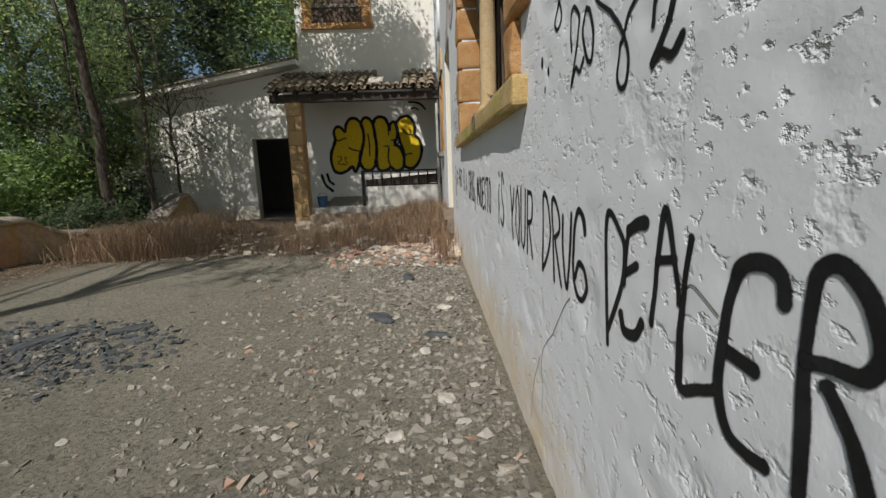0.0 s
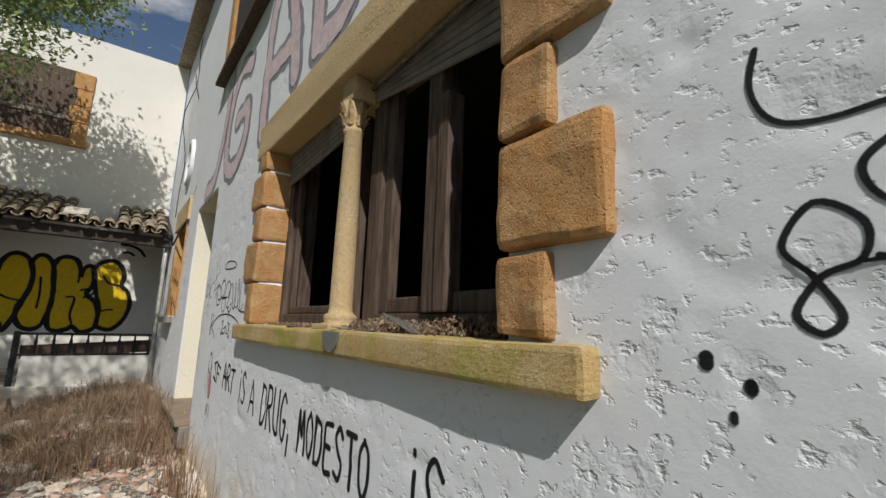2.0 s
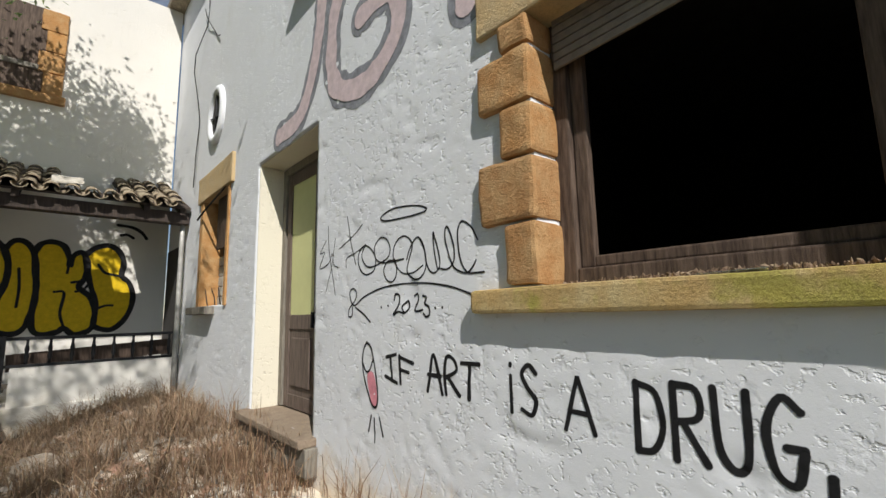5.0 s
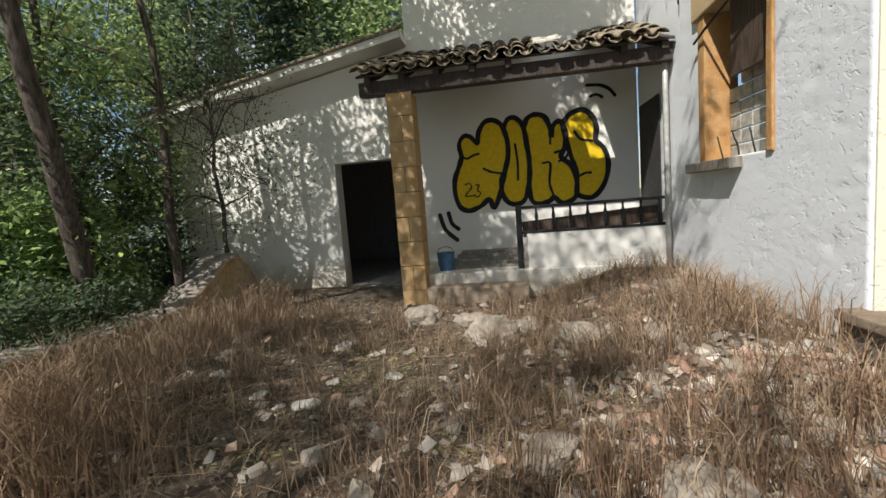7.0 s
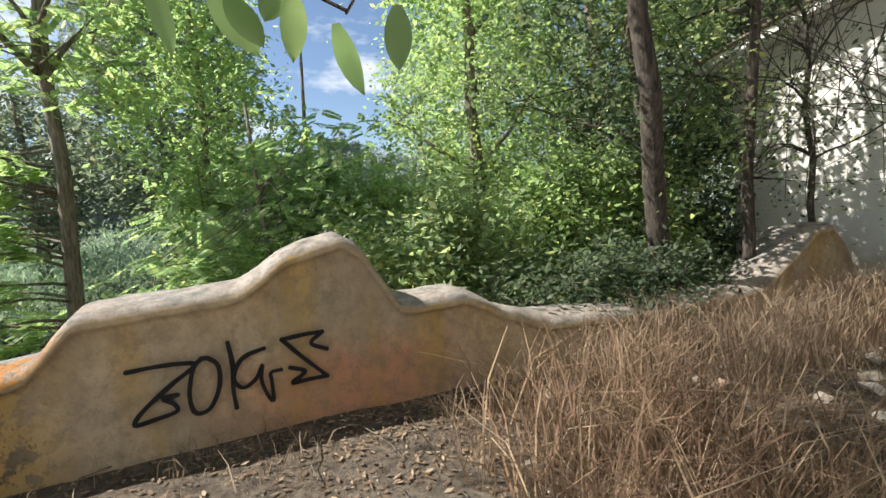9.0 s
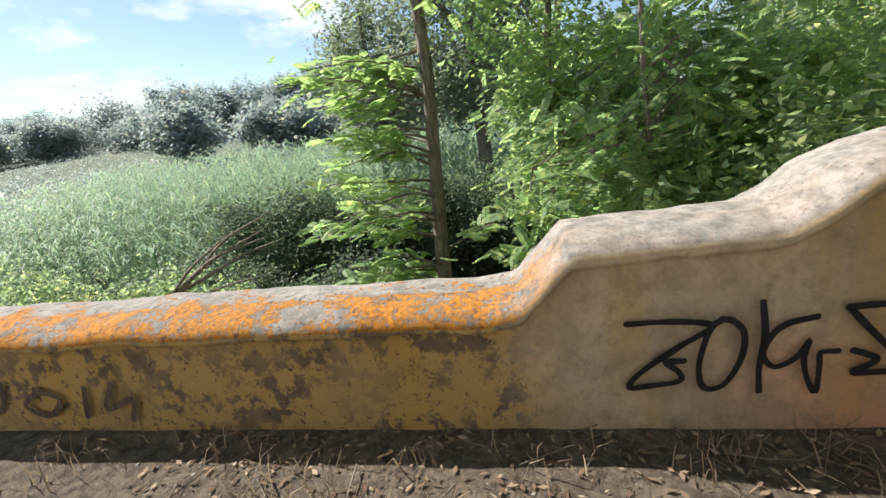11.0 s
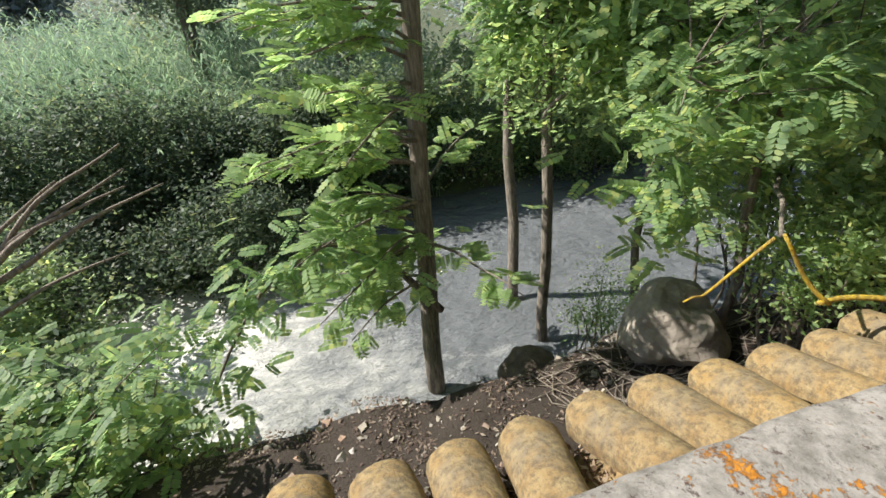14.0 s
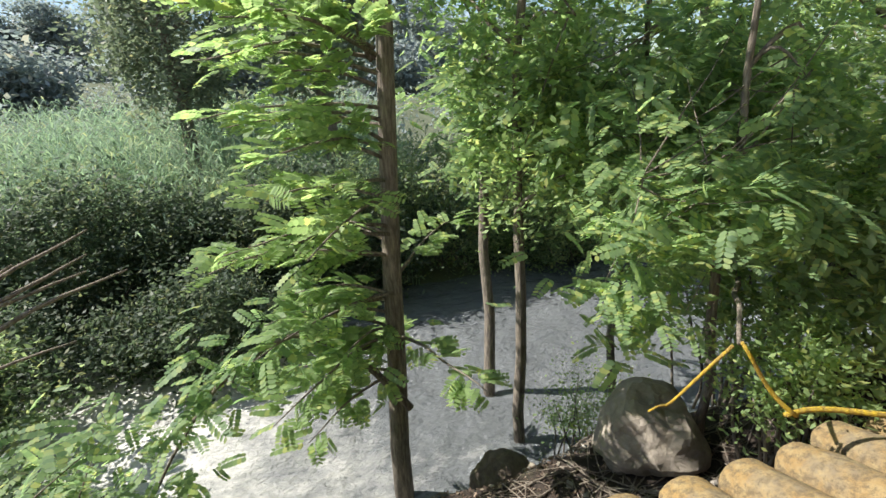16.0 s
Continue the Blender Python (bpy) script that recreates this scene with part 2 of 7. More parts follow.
ROOF_TILE = tile_material("weathered_roof_tile", (0.33, 0.25, 0.17), (0.26, 0.21, 0.15), (0.40, 0.35, 0.25))
COPING_TILE = tile_material("ochre_coping_tile", (0.31, 0.195, 0.07), (0.245, 0.16, 0.07), (0.34, 0.265, 0.14), 0.8)


def parapet_material():
    k = Mat("lichened_render", 0.95)
    z, y, x = k.axis(2), k.axis(1), k.axis(0)
    wash = k.noise(1.3, 5, 0.6)
    col = k.ramp(wash, (0.32, (0.38, 0.305, 0.215)), (0.5, (0.53, 0.42, 0.285)), (0.68, (0.62, 0.475, 0.27)))
    # pink undercoat showing at the foot of the hump
    near = k.ramp(k.math("ABSOLUTE", k.math("SUBTRACT", y, 6.5)), (0.35, 1.0), (0.95, 0.0))
    pink = k.math("MULTIPLY", near, k.ramp(k.math("ADD", z, k.math("MULTIPLY", k.noise(3, 6), 0.6)), (0.58, 1.0), (0.86, 0.0)))
    col = k.mix(k.math("MULTIPLY", pink, 0.9), col, (0.56, 0.26, 0.15))
    # ochre runs down the face
    streak = k.ramp(k.noise(2.6, 5, 0.6, (1, 1, 0.16)), (0.50, 0.0), (0.66, 0.75))
    col = k.mix(streak, col, (0.47, 0.29, 0.06))
    dark = k.ramp(k.noise(3.4, 6, 0.65, (1, 1, 0.35)), (0.55, 0.0), (0.72, 0.5))
    col = k.mix(dark, col, (0.15, 0.12, 0.09))
    col = k.mix(k.ramp(k.noise(70, 6, 0.75), (0.56, 0.0), (0.68, 0.45)), col, (0.10, 0.08, 0.06))
    col = k.mix(k.ramp(k.noise(95, 4, 0.7), (0.60, 0.0), (0.70, 0.35)), col, (0.52, 0.44, 0.33))
    grime = k.ramp(k.noise(11, 8, 0.78), (0.46, 0.0), (0.62, 0.6))
    col = k.mix(grime, col, (0.22, 0.175, 0.125))
    col = k.mix(k.ramp(k.noise(2.0, 7, 0.7, (1, 1, 0.5)), (0.52, 0.0), (0.62, 0.4)), col, (0.30, 0.235, 0.15))
    gate = k.ramp(k.math("DIVIDE", k.math("ADD", y, k.math("MULTIPLY", k.noise(2, 5), 0.5)), 10.0), (0.505, 1.0), (0.545, 0.10))
    ochre = k.mix(k.ramp(k.noise(7, 7, 0.7), (0.50, 0.0), (0.56, 1.0)), (0.40, 0.245, 0.06), (0.085, 0.06, 0.04))
    ochre = k.mix(k.ramp(k.noise(2.1, 4), (0.42, 0.0), (0.62, 0.7)), ochre, (0.36, 0.235, 0.08))
    col = k.mix(k.math("MULTIPLY", gate, 0.85), col, ochre)
    # grey weathered crown where the render faces the sky
    geo = k.n.new("ShaderNodeNewGeometry")
    sep = k.n.new("ShaderNodeSeparateXYZ")
    k.l.new(geo.outputs["Normal"], sep.inputs[0])
    top = k.ramp(k.math("ADD", sep.outputs[2], k.math("MULTIPLY", k.math("SUBTRACT", k.noise(6, 6, 0.7), 0.5), 0.5)), (0.40, 0.0), (0.62, 1.0))
    grey = k.mix(k.ramp(k.noise(9, 8, 0.75), (0.38, 0.0), (0.60, 1.0)), (0.16, 0.145, 0.125), (0.35, 0.32, 0.285))
    grey = k.mix(k.ramp(k.noise(48, 7, 0.8), (0.34, 0.9), (0.46, 0.0)), grey, (0.085, 0.075, 0.065))
    col = k.mix(top, col, grey)
    # orange lichen crusts, thickest along the inner lip of the long low stretch
    band = k.math("MULTIPLY", k.ramp(sep.outputs[2], (-0.05, 0.0), (0.25, 1.0)), k.math("MULTIPLY", k.ramp(k.math("ADD", x, 7.0), (0.80, 0.86), (1.0, 0.90), (1.16, 1.0)), 1.04))
    speck = k.math("ADD", k.math("MULTIPLY", k.noise(34, 8, 0.8), 0.42), k.math("MULTIPLY", k.noise(4.5, 6, 0.7), 0.58))
    crust = k.math("MULTIPLY", k.ramp(k.math("MULTIPLY", speck, band), (0.485, 0.0), (0.505, 1.0)), gate)
    crust = k.math("MULTIPLY", crust, k.ramp(k.noise(42, 8, 0.82), (0.40, 0.0), (0.47, 1.0)))
    col = k.mix(crust, col, k.mix(k.ramp(k.noise(40, 5, 0.7), (0.38, 0.0), (0.6, 1.0)), (0.30, 0.11, 0.010), (0.55, 0.22, 0.02)))
    spots = k.math("MULTIPLY", k.ramp(k.noise(19, 8, 0.8), (0.575, 0.0), (0.605, 0.9)), gate)
    col = k.mix(spots, col, (0.075, 0.05, 0.042))
    k.color(col)
    k.bump(k.noise(5, 6, 0.6), 0.012, 0.6)
    k.bump(crust, 0.004, 0.8)
    k.bump(k.noise(60, 7, 0.75), 0.005, 0.9)
    return k.m


PARAPET = parapet_material()


def ground_material():
    k = Mat("dusty_ground", 0.97)
    grey = k.mix(k.ramp(k.noise(1.1, 7, 0.65), (0.35, 0.0), (0.68, 1.0)), (0.185, 0.168, 0.125), (0.28, 0.255, 0.195))
    grey = k.mix(k.ramp(k.noise(24, 6, 0.7), (0.45, 0.0), (0.62, 0.8)), grey, (0.31, 0.285, 0.22))
    grey = k.mix(k.ramp(k.noise(55, 6, 0.75), (0.40, 0.8), (0.50, 0.0)), grey, (0.085, 0.077, 0.064))
    litter = k.mix(k.ramp(k.noise(16, 8, 0.75), (0.4, 0.0), (0.62, 1.0)), (0.075, 0.057, 0.042), (0.20, 0.16, 0.115))
    green = k.mix(k.noise(2.5, 6), (0.07, 0.085, 0.045), (0.14, 0.15, 0.09))
    x, y = k.axis(0), k.axis(1)
    edge = k.math("ADD", y, k.math("MULTIPLY", k.noise(1.3, 6), 1.6))
    col = k.mix(k.ramp(k.math("DIVIDE", edge, 10), (0.735, 0.0), (0.80, 1.0)), grey, litter)
    side = k.math("ADD", k.math("MULTIPLY", x, -0.1), k.math("MULTIPLY", k.noise(1.5, 6), 0.1))
    col = k.mix(k.ramp(side, (0.47, 0.0), (0.54, 1.0)), col, litter)
    # Dark bank soil, deepened further in colour for the shade lying on it.
    soil = k.mix(k.noise(20, 7, 0.7), (0.03, 0.023, 0.018), (0.085, 0.065, 0.05))
    col = k.mix(k.ramp(side, (0.66, 0.0), (0.69, 1.0)), col, soil)
    col = k.mix(k.ramp(side, (0.95, 0.0), (1.0, 1.0)), col, green)
    k.color(col)
    k.bump(k.noise(9, 8, 0.75), 0.04, 0.8)
    k.bump(k.noise(90, 6, 0.8), 0.010, 1.0)
    return k.m


GROUND = ground_material()


def water_material():
    k = Mat("silty_rapids", 0.2, 0, 0.5)
    run = k.noise(0.55, 9, 0.68, (1.7, 0.6, 1))
    froth = k.noise(2.6, 9, 0.74, (1.3, 0.8, 1))
    # Whiter toward low y: sun glare is painted in along with the foam.
    near = k.math("MULTIPLY", k.axis(1), -0.07)
    foam = k.ramp(k.math("ADD", k.math("ADD", k.math("MULTIPLY", run, 0.75), k.math("MULTIPLY", froth, 0.5)), near), (0.36, 0.0), (0.50, 0.35), (0.66, 1.0))
    k.color(k.mix(foam, (0.17, 0.18, 0.185), (0.76, 0.735, 0.67)))
    k.rough(k.mix(foam, 0.22, 0.7))
    k.bump(k.noise(1.6, 8, 0.68, (1.4, 0.7, 1)), 0.28, 0.9)
    k.bump(froth, 0.06, 0.8)
    return k.m


WATER = water_material()


def bark_material(name, a, b):
    k = Mat(name, 0.95)
    g = k.noise(10, 8, 0.7, (3, 3, 0.5))
    k.color(k.mix(k.ramp(g, (0.4, 0.0), (0.65, 1.0)), a, b))
    k.bump(g, 0.03, 0.9)
    return k.m


DARK_BARK = bark_material("dark_bark", (0.045, 0.036, 0.028), (0.15, 0.12, 0.095))
WORN_STEP = stone_material("worn_brown_stone", (0.27, 0.20, 0.14), (0.25, 0.19, 0.14), (0.36, 0.29, 0.21))
BARK = bark_material("furrowed_bark", (0.12, 0.10, 0.08), (0.32, 0.27, 0.215))
PALE_BARK = bark_material("pale_bark", (0.16, 0.13, 0.10), (0.33, 0.28, 0.22))
LICHEN_TWIG = bark_material("yellow_lichened_twig", (0.30, 0.20, 0.05), (0.62, 0.43, 0.03))


def leaf_material(name, dark, light, yellow=0.06, share=0.35):
    k = Mat(name, 0.55, 0, 0.3)
    r = k.island()
    col = k.ramp(r, (0.0, dark), (0.9 - yellow, light), (1.0, (light[0] * 1.6, light[1] * 1.25, light[2])))
    col = k.mix(k.ramp(k.noise(0.7, 4), (0.35, 0.0), (0.7, 0.5)), col, dark)
    k.color(col)
    k.translucent(k.mix(1.0, col, (2.35, 2.4, 2.0), "MULTIPLY"), share)
    return k.m


LEAF_DEEP = leaf_material("deep_green_leaves", (0.05, 0.075, 0.049), (0.115, 0.15, 0.085), 0.06, 0.4)
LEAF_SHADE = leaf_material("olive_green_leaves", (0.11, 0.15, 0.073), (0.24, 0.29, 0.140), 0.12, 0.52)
LEAF_MID = leaf_material("green_leaves", (0.115, 0.165, 0.085), (0.26, 0.32, 0.165), 0.10, 0.52)
LEAF_BRIGHT = leaf_material("bright_yellow_green_leaves", (0.15, 0.22, 0.091), (0.30, 0.39, 0.177), 0.1, 0.5)
LEAF_ROBINIA = leaf_material("robinia_leaves", (0.125, 0.195, 0.10), (0.275, 0.36, 0.165), 0.12, 0.5)
LEAF_REED = leaf_material("reed_leaves", (0.125, 0.19, 0.13), (0.25, 0.33, 0.215), 0.05, 0.42)
# Air haze is painted into these leaf colours, paler and bluer with distance.
LEAF_HAZE = leaf_material("haze_painted_far_leaves", (0.19, 0.225, 0.235), (0.26, 0.295, 0.30), 0.02, 0.35)
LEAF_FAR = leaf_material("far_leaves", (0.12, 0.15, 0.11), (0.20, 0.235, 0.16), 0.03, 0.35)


def straw_material(name, a, b, c):
    k = Mat(name, 0.85)
    k.color(k.ramp(k.island(), (0.0, a), (0.6, b), (1.0, c)))
    k.translucent((0.5, 0.4, 0.25), 0.18)
    return k.m


STRAW = straw_material("dry_grass", (0.13, 0.075, 0.048), (0.25, 0.15, 0.092), (0.44, 0.32, 0.20))
BROWN_WEED = straw_material("brown_dry_weeds", (0.13, 0.085, 0.06), (0.25, 0.175, 0.115), (0.36, 0.27, 0.18))
DEAD_LEAVES = straw_material("dead_leaves", (0.10, 0.06, 0.038), (0.21, 0.14, 0.09), (0.40, 0.31, 0.21))


BANK_LITTER = straw_material("bank_litter", (0.06, 0.042, 0.034), (0.13, 0.09, 0.07), (0.30, 0.24, 0.18))


def glass_material():
    k = Mat("dusty_glass", 0.15, 0, 0.5)
    k.color((0.5, 0.52, 0.5))
    k.b.inputs["Transmission Weight"].default_value = 0.7
    return k.m


GLASS = glass_material()

# ---- builders ----


def link(name, mesh, material, parent=None, label="", smooth=False):
    ob = new(name, mesh)
    if material and not mesh.materials:
        mesh.materials.append(material)
    if parent:
        ob.parent = parent
    if label:
        ob["label"] = label
    if smooth:
        mesh.shade_smooth()
    return ob


def part(name, bm, material, parent=None, label="", smooth=False):
    me = bpy.data.meshes.new(name)
    bm.to_mesh(me)
    bm.free()
    return link(name, me, material, parent, label, smooth)


def raw(name, verts, faces, material, parent=None, label="", smooth=False):
    me = bpy.data.meshes.new(name)
    me.from_pydata([tuple(v) for v in verts], [], faces)
    me.update()
    return link(name, me, material, parent, label, smooth)


def soup(name, tris, material, parent=None, label=""):
    """A mesh of loose triangles or quads: an array (n, k, 3)."""
    n, k = tris.shape[:2]
    me = bpy.data.meshes.new(name)
    me.vertices.add(n * k)
    me.vertices.foreach_set("co", tris.astype(np.float32).ravel())
    me.loops.add(n * k)
    me.loops.foreach_set("vertex_index", np.arange(n * k, dtype=np.int32))
    me.polygons.add(n)
    me.polygons.foreach_set("loop_start", np.arange(0, n * k, k, dtype=np.int32))
    me.polygons.foreach_set("loop_total", np.full(n, k, dtype=np.int32))
    me.update(calc_edges=True)
    me.validate()
    return link(name, me, material, parent, label)


def joined(name, verts, faces, material, parent=None, label="", smooth=False):
    """A mesh from an array of points and an array of equal polygons."""
    faces = np.asarray(faces, np.int32)
    n, k = faces.shape
    me = bpy.data.meshes.new(name)
    me.vertices.add(len(verts))
    me.vertices.foreach_set("co", np.asarray(verts, np.float32).ravel())
    me.loops.add(n * k)
    me.loops.foreach_set("vertex_index", faces.ravel())
    me.polygons.add(n)
    me.polygons.foreach_set("loop_start", np.arange(0, n * k, k, dtype=np.int32))
    me.polygons.foreach_set("loop_total", np.full(n, k, dtype=np.int32))
    me.update(calc_edges=True)
    return link(name, me, material, parent, label, smooth)


def thing(name, place, label, category, group="", kind=""):
    ob = new(name)
    ob.location = place
    ob.empty_display_size = 0.1
    return tagged(ob, label, category, group, kind)


def box_bm(lo, hi, bevel=0.0, wobble=0.0, cuts=0, seed=0):
    bm = bmesh.new()
    bmesh.ops.create_cube(bm, size=1)
    c, s = (Vector(lo) + Vector(hi)) / 2, Vector(hi) - Vector(lo)
    for v in bm.verts:
        v.co = Vector((v.co.x * s.x, v.co.y * s.y, v.co.z * s.z)) + c
    if bevel:
        bmesh.ops.bevel(bm, geom=bm.edges[:], offset=bevel, segments=2, affect="EDGES", profile=0.6)
    if cuts:
        bmesh.ops.subdivide_edges(bm, edges=bm.edges[:], cuts=cuts, use_grid_fill=True)
    if wobble:
        off = Vector((seed * 3.1, seed * 1.7, seed * 0.9))
        for v in bm.verts:
            v.co += noise.noise_vector(v.co * 9 + off) * wobble
    return bm


def at_parent(ob, parent):
    """Lay a part whose mesh is in world places under a thing that stands elsewhere."""
    ob.parent = parent
    ob.matrix_parent_inverse = Matrix.Translation(parent.location).inverted()
    return ob


def piece(name, bm, material, parent, label="", smooth=False):
    return at_parent(part(name, bm, material, None, label, smooth), parent)


def block(name, lo, hi, material, parent, bevel=0.01, label="", wobble=0.0, cuts=0, seed=0):
    return piece(name, box_bm(lo, hi, bevel, wobble, cuts, seed), material, parent, label)


def tube(points, radii, sides=7, cap=True):
    """Points and quads of a tapered tube along a line."""
    pts = [Vector(p) for p in points]
    vs, fs = [], []
    up = Vector((0.13, 0.21, 1)).normalized()
    for i, p in enumerate(pts):
        d = (pts[min(i + 1, len(pts) - 1)] - pts[max(i - 1, 0)]).normalized()
        a = d.cross(up if abs(d.dot(up)) < 0.95 else Vector((1, 0, 0))).normalized()
        b = d.cross(a)
        for k in range(sides):
            w = 2 * math.pi * k / sides
            vs.append(p + (a * math.cos(w) + b * math.sin(w)) * radii[i])
    for i in range(len(pts) - 1):
        for k in range(sides):
            j = (k + 1) % sides
            fs.append((i * sides + k, i * sides + j, (i + 1) * sides + j, (i + 1) * sides + k))
    if cap:
        fs.append(tuple(range(sides))[::-1])
        fs.append(tuple((len(pts) - 1) * sides + k for k in range(sides)))
    return vs, fs


def tubes(name, lines, material, parent=None, label="", sides=6):
    vs, fs = [], []
    for pts, radii in lines:
        v, f = tube(pts, radii, sides)
        fs += [tuple(i + len(vs) for i in q) for q in f]
        vs += v
    ob = raw(name, vs, fs, material, None, label, True)
    return at_parent(ob, parent) if parent else ob


def bent(a, b, n=8, sag=0.0, wob=0.0, seed=0):
    """A line from a to b that sags and wanders."""
    a, b = Vector(a), Vector(b)
    out = []
    for i in range(n + 1):
        t = i / n
        p = a.lerp(b, t) + Vector((0, 0, -sag * 4 * t * (1 - t)))
        out.append(p + noise.noise_vector(p * 0.9 + Vector((seed, seed * 2, 0))) * wob * math.sin(math.pi * min(1, t * 1.0 + 0.15)))
    return out


def taper(r0, r1, n):
    return [r0 + (r1 - r0) * i / (n - 1) for i in range(n)]


def smooth_line(pts, n=6):
    """Catmull-Rom through flat points."""
    pts = [np.array(p, float) for p in pts]
    if len(pts) < 3:
        return [pts[0] + (pts[-1] - pts[0]) * i / n for i in range(n + 1)]
    ext = [2 * pts[0] - pts[1]] + pts + [2 * pts[-1] - pts[-2]]
    out = []
    for i in range(1, len(ext) - 2):
        a, b, c, d = ext[i - 1:i + 3]
        for k in range(n):
            t = k / n
            out.append(0.5 * (2 * b + (c - a) * t + (2 * a - 5 * b + 4 * c - d) * t * t + (3 * b - 3 * c + d - a) * t ** 3))
    return out + [pts[-1]]


# ---- facade ----
FACE = 0.43
OPENINGS = [(2.56, 5.0, 1.44, 2.84), (7.12, 8.47, 0.46, 2.92), (9.45, 10.72, 1.50, 3.0)]


def relief(y, z):
    """How deep the plaster lies behind the facade's outermost plane."""
    a = noise.noise(Vector((y * 1.1, z * 1.1, 3.0)))
    b = noise.noise(Vector((y * 4.5 + 20, z * 8.0, 1.0)))
    c = noise.noise(Vector((y * 15, z * 20, 7.0)))
    m = noise.noise(Vector((y * 1.9 + 9, z * 2.3, 12.0)))
    rough = 0.2 + 0.8 * min(1.0, max(0.0, m * 2.5 + 0.35))
    d = max(0.0, b - 0.30) * 0.016 + max(0.0, c - 0.18) * 0.012 * rough
    return 0.010 + 0.004 * a + d


def lines_of(stops):
    out = []
    for (a, b, step) in stops:
        n = max(1, round((b - a) / step))
        out += [a + (b - a) * i / n for i in range(n)]
    return out + [stops[-1][1]]


FY = lines_of([(-7, -0.5, 0.25), (-0.5, 0.6, 0.05), (0.6, 2.56, 0.02), (2.56, 5.0, 0.025), (5.0, 7.12, 0.025), (7.12, 8.47, 0.05), (8.47, 9.45, 0.05), (9.45, 10.72, 0.06), (10.72, 13.0, 0.07)])
FZ = lines_of([(-0.4, 0.46, 0.035), (0.46, 1.44, 0.022), (1.44, 1.5, 0.02), (1.5, 2.84, 0.025), (2.84, 2.92, 0.04), (2.92, 3.0, 0.04), (3.0, 3.4, 0.05), (3.4, 7.2, 0.12)])
DEPTH = np.array([[relief(y, z) for z in FZ] for y in FY])


def surface(y, z):
    """The plaster's own depth, as the wall's mesh has it."""
    i = int(np.clip(np.searchsorted(FY, y) - 1, 0, len(FY) - 2))
    j = int(np.clip(np.searchsorted(FZ, z) - 1, 0, len(FZ) - 2))
    a, b = (y - FY[i]) / (FY[i + 1] - FY[i]), (z - FZ[j]) / (FZ[j + 1] - FZ[j])
    return (DEPTH[i, j] * (1 - a) + DEPTH[i + 1, j] * a) * (1 - b) + (DEPTH[i, j + 1] * (1 - a) + DEPTH[i + 1, j + 1] * a) * b


def facade():
    ys, zs = FY, FZ
    ny, nz = len(ys), len(zs)
    verts = [(FACE + DEPTH[i, j], y, z) for i, y in enumerate(ys) for j, z in enumerate(zs)]

    def inside(y, z):
        return any(a < y < b and c < z < d for a, b, c, d in OPENINGS)
    faces = [(i * nz + j, i * nz + j + 1, (i + 1) * nz + j + 1, (i + 1) * nz + j) for i in range(ny - 1) for j in range(nz - 1)
             if not inside((ys[i] + ys[i + 1]) / 2, (zs[j] + zs[j + 1]) / 2)]
    bm = bmesh.new()
    vs = [bm.verts.new(v) for v in verts]
    for f in faces:
        bm.faces.new([vs[i] for i in f])
    for v in [v for v in bm.verts if not v.link_faces]:
        bm.verts.remove(v)
    rim = [e for e in bm.edges if e.is_boundary]
    got = bmesh.ops.extrude_edge_only(bm, edges=rim)
    for v in got["geom"]:
        if isinstance(v, bmesh.types.BMVert):
            v.co.x = FACE + 0.36
    bmesh.ops.recalc_face_normals(bm, faces=bm.faces[:])
    wall = part("wall_east", bm, PLASTER, None, smooth=True)
    tagged(wall, "rough white plastered house wall with scrawled lettering", "wall", kind="structure")
    return wall


wall_east = facade()


def structure(name, lo, hi, material, label, category):
    return tagged(part(name, box_bm(lo, hi), material), label, category, kind="structure")


# rooms behind the facade, their indoor shade painted as near-black plaster
IN = FACE + 0.37
structure("floor_room", (IN, -6.9, 0.30), (5.0, 12.9, 0.42), SHADE_BLACK, "near-black floor of the empty room", "floor")
structure("ceiling_room", (IN, -6.9, 3.30), (5.0, 12.9, 3.5), SHADE_BLACK, "dark ceiling of the empty room", "ceiling")
structure("wall_room_back", (5.0, -6.9, -0.4), (5.2, 13.2, 7.2), SHADE_BLACK, "near-black back wall of the empty room", "wall")
structure("wall_room_side", (IN, 6.2, 0.42), (5.0, 6.35, 3.3), SHADE_BLACK, "near-black partition wall", "wall")
structure("wall_room_inner", (IN, 8.9, 0.42), (5.0, 9.05, 3.3), SHADE_BLACK, "near-black partition wall", "wall")
structure("wall_south", (FACE + 0.04, -7.2, -0.4), (5.2, -7.0, 7.2), PLASTER_REAR, "white plastered end wall", "wall")
structure("roof_house", (FACE - 0.25, -7.4, 7.2), (5.4, 13.4, 7.35), ROOF_TILE, "flat tiled roof of the house", "roof")


# rear wall with the doorway and the sloping verge of the lower wing
def rear_wall():
    y0, y1 = 13.0, 13.3
    prof = [(-7.6, -0.6), (-4.57, -0.6), (-4.57, 2.1), (-3.45, 2.1), (-3.45, -0.6), (0.42, -0.6), (0.42, 7.2), (-3.15, 7.2), (-3.15, 3.86), (-7.6, 3.05)]
    bm = bmesh.new()
    front = [bm.verts.new((x, y0, z)) for x, z in prof]
    f = bm.faces.new(front)
    got = bmesh.ops.extrude_face_region(bm, geom=[f])
    for v in got["geom"]:
        if isinstance(v, bmesh.types.BMVert):
            v.co.y = y1
    bmesh.ops.recalc_face_normals(bm, faces=bm.faces[:])
    bmesh.ops.triangulate(bm, faces=bm.faces[:])
    return tagged(part("wall_north", bm, PLASTER_REAR), "white plastered rear wall of the house with a painted mural", "wall", kind="structure")


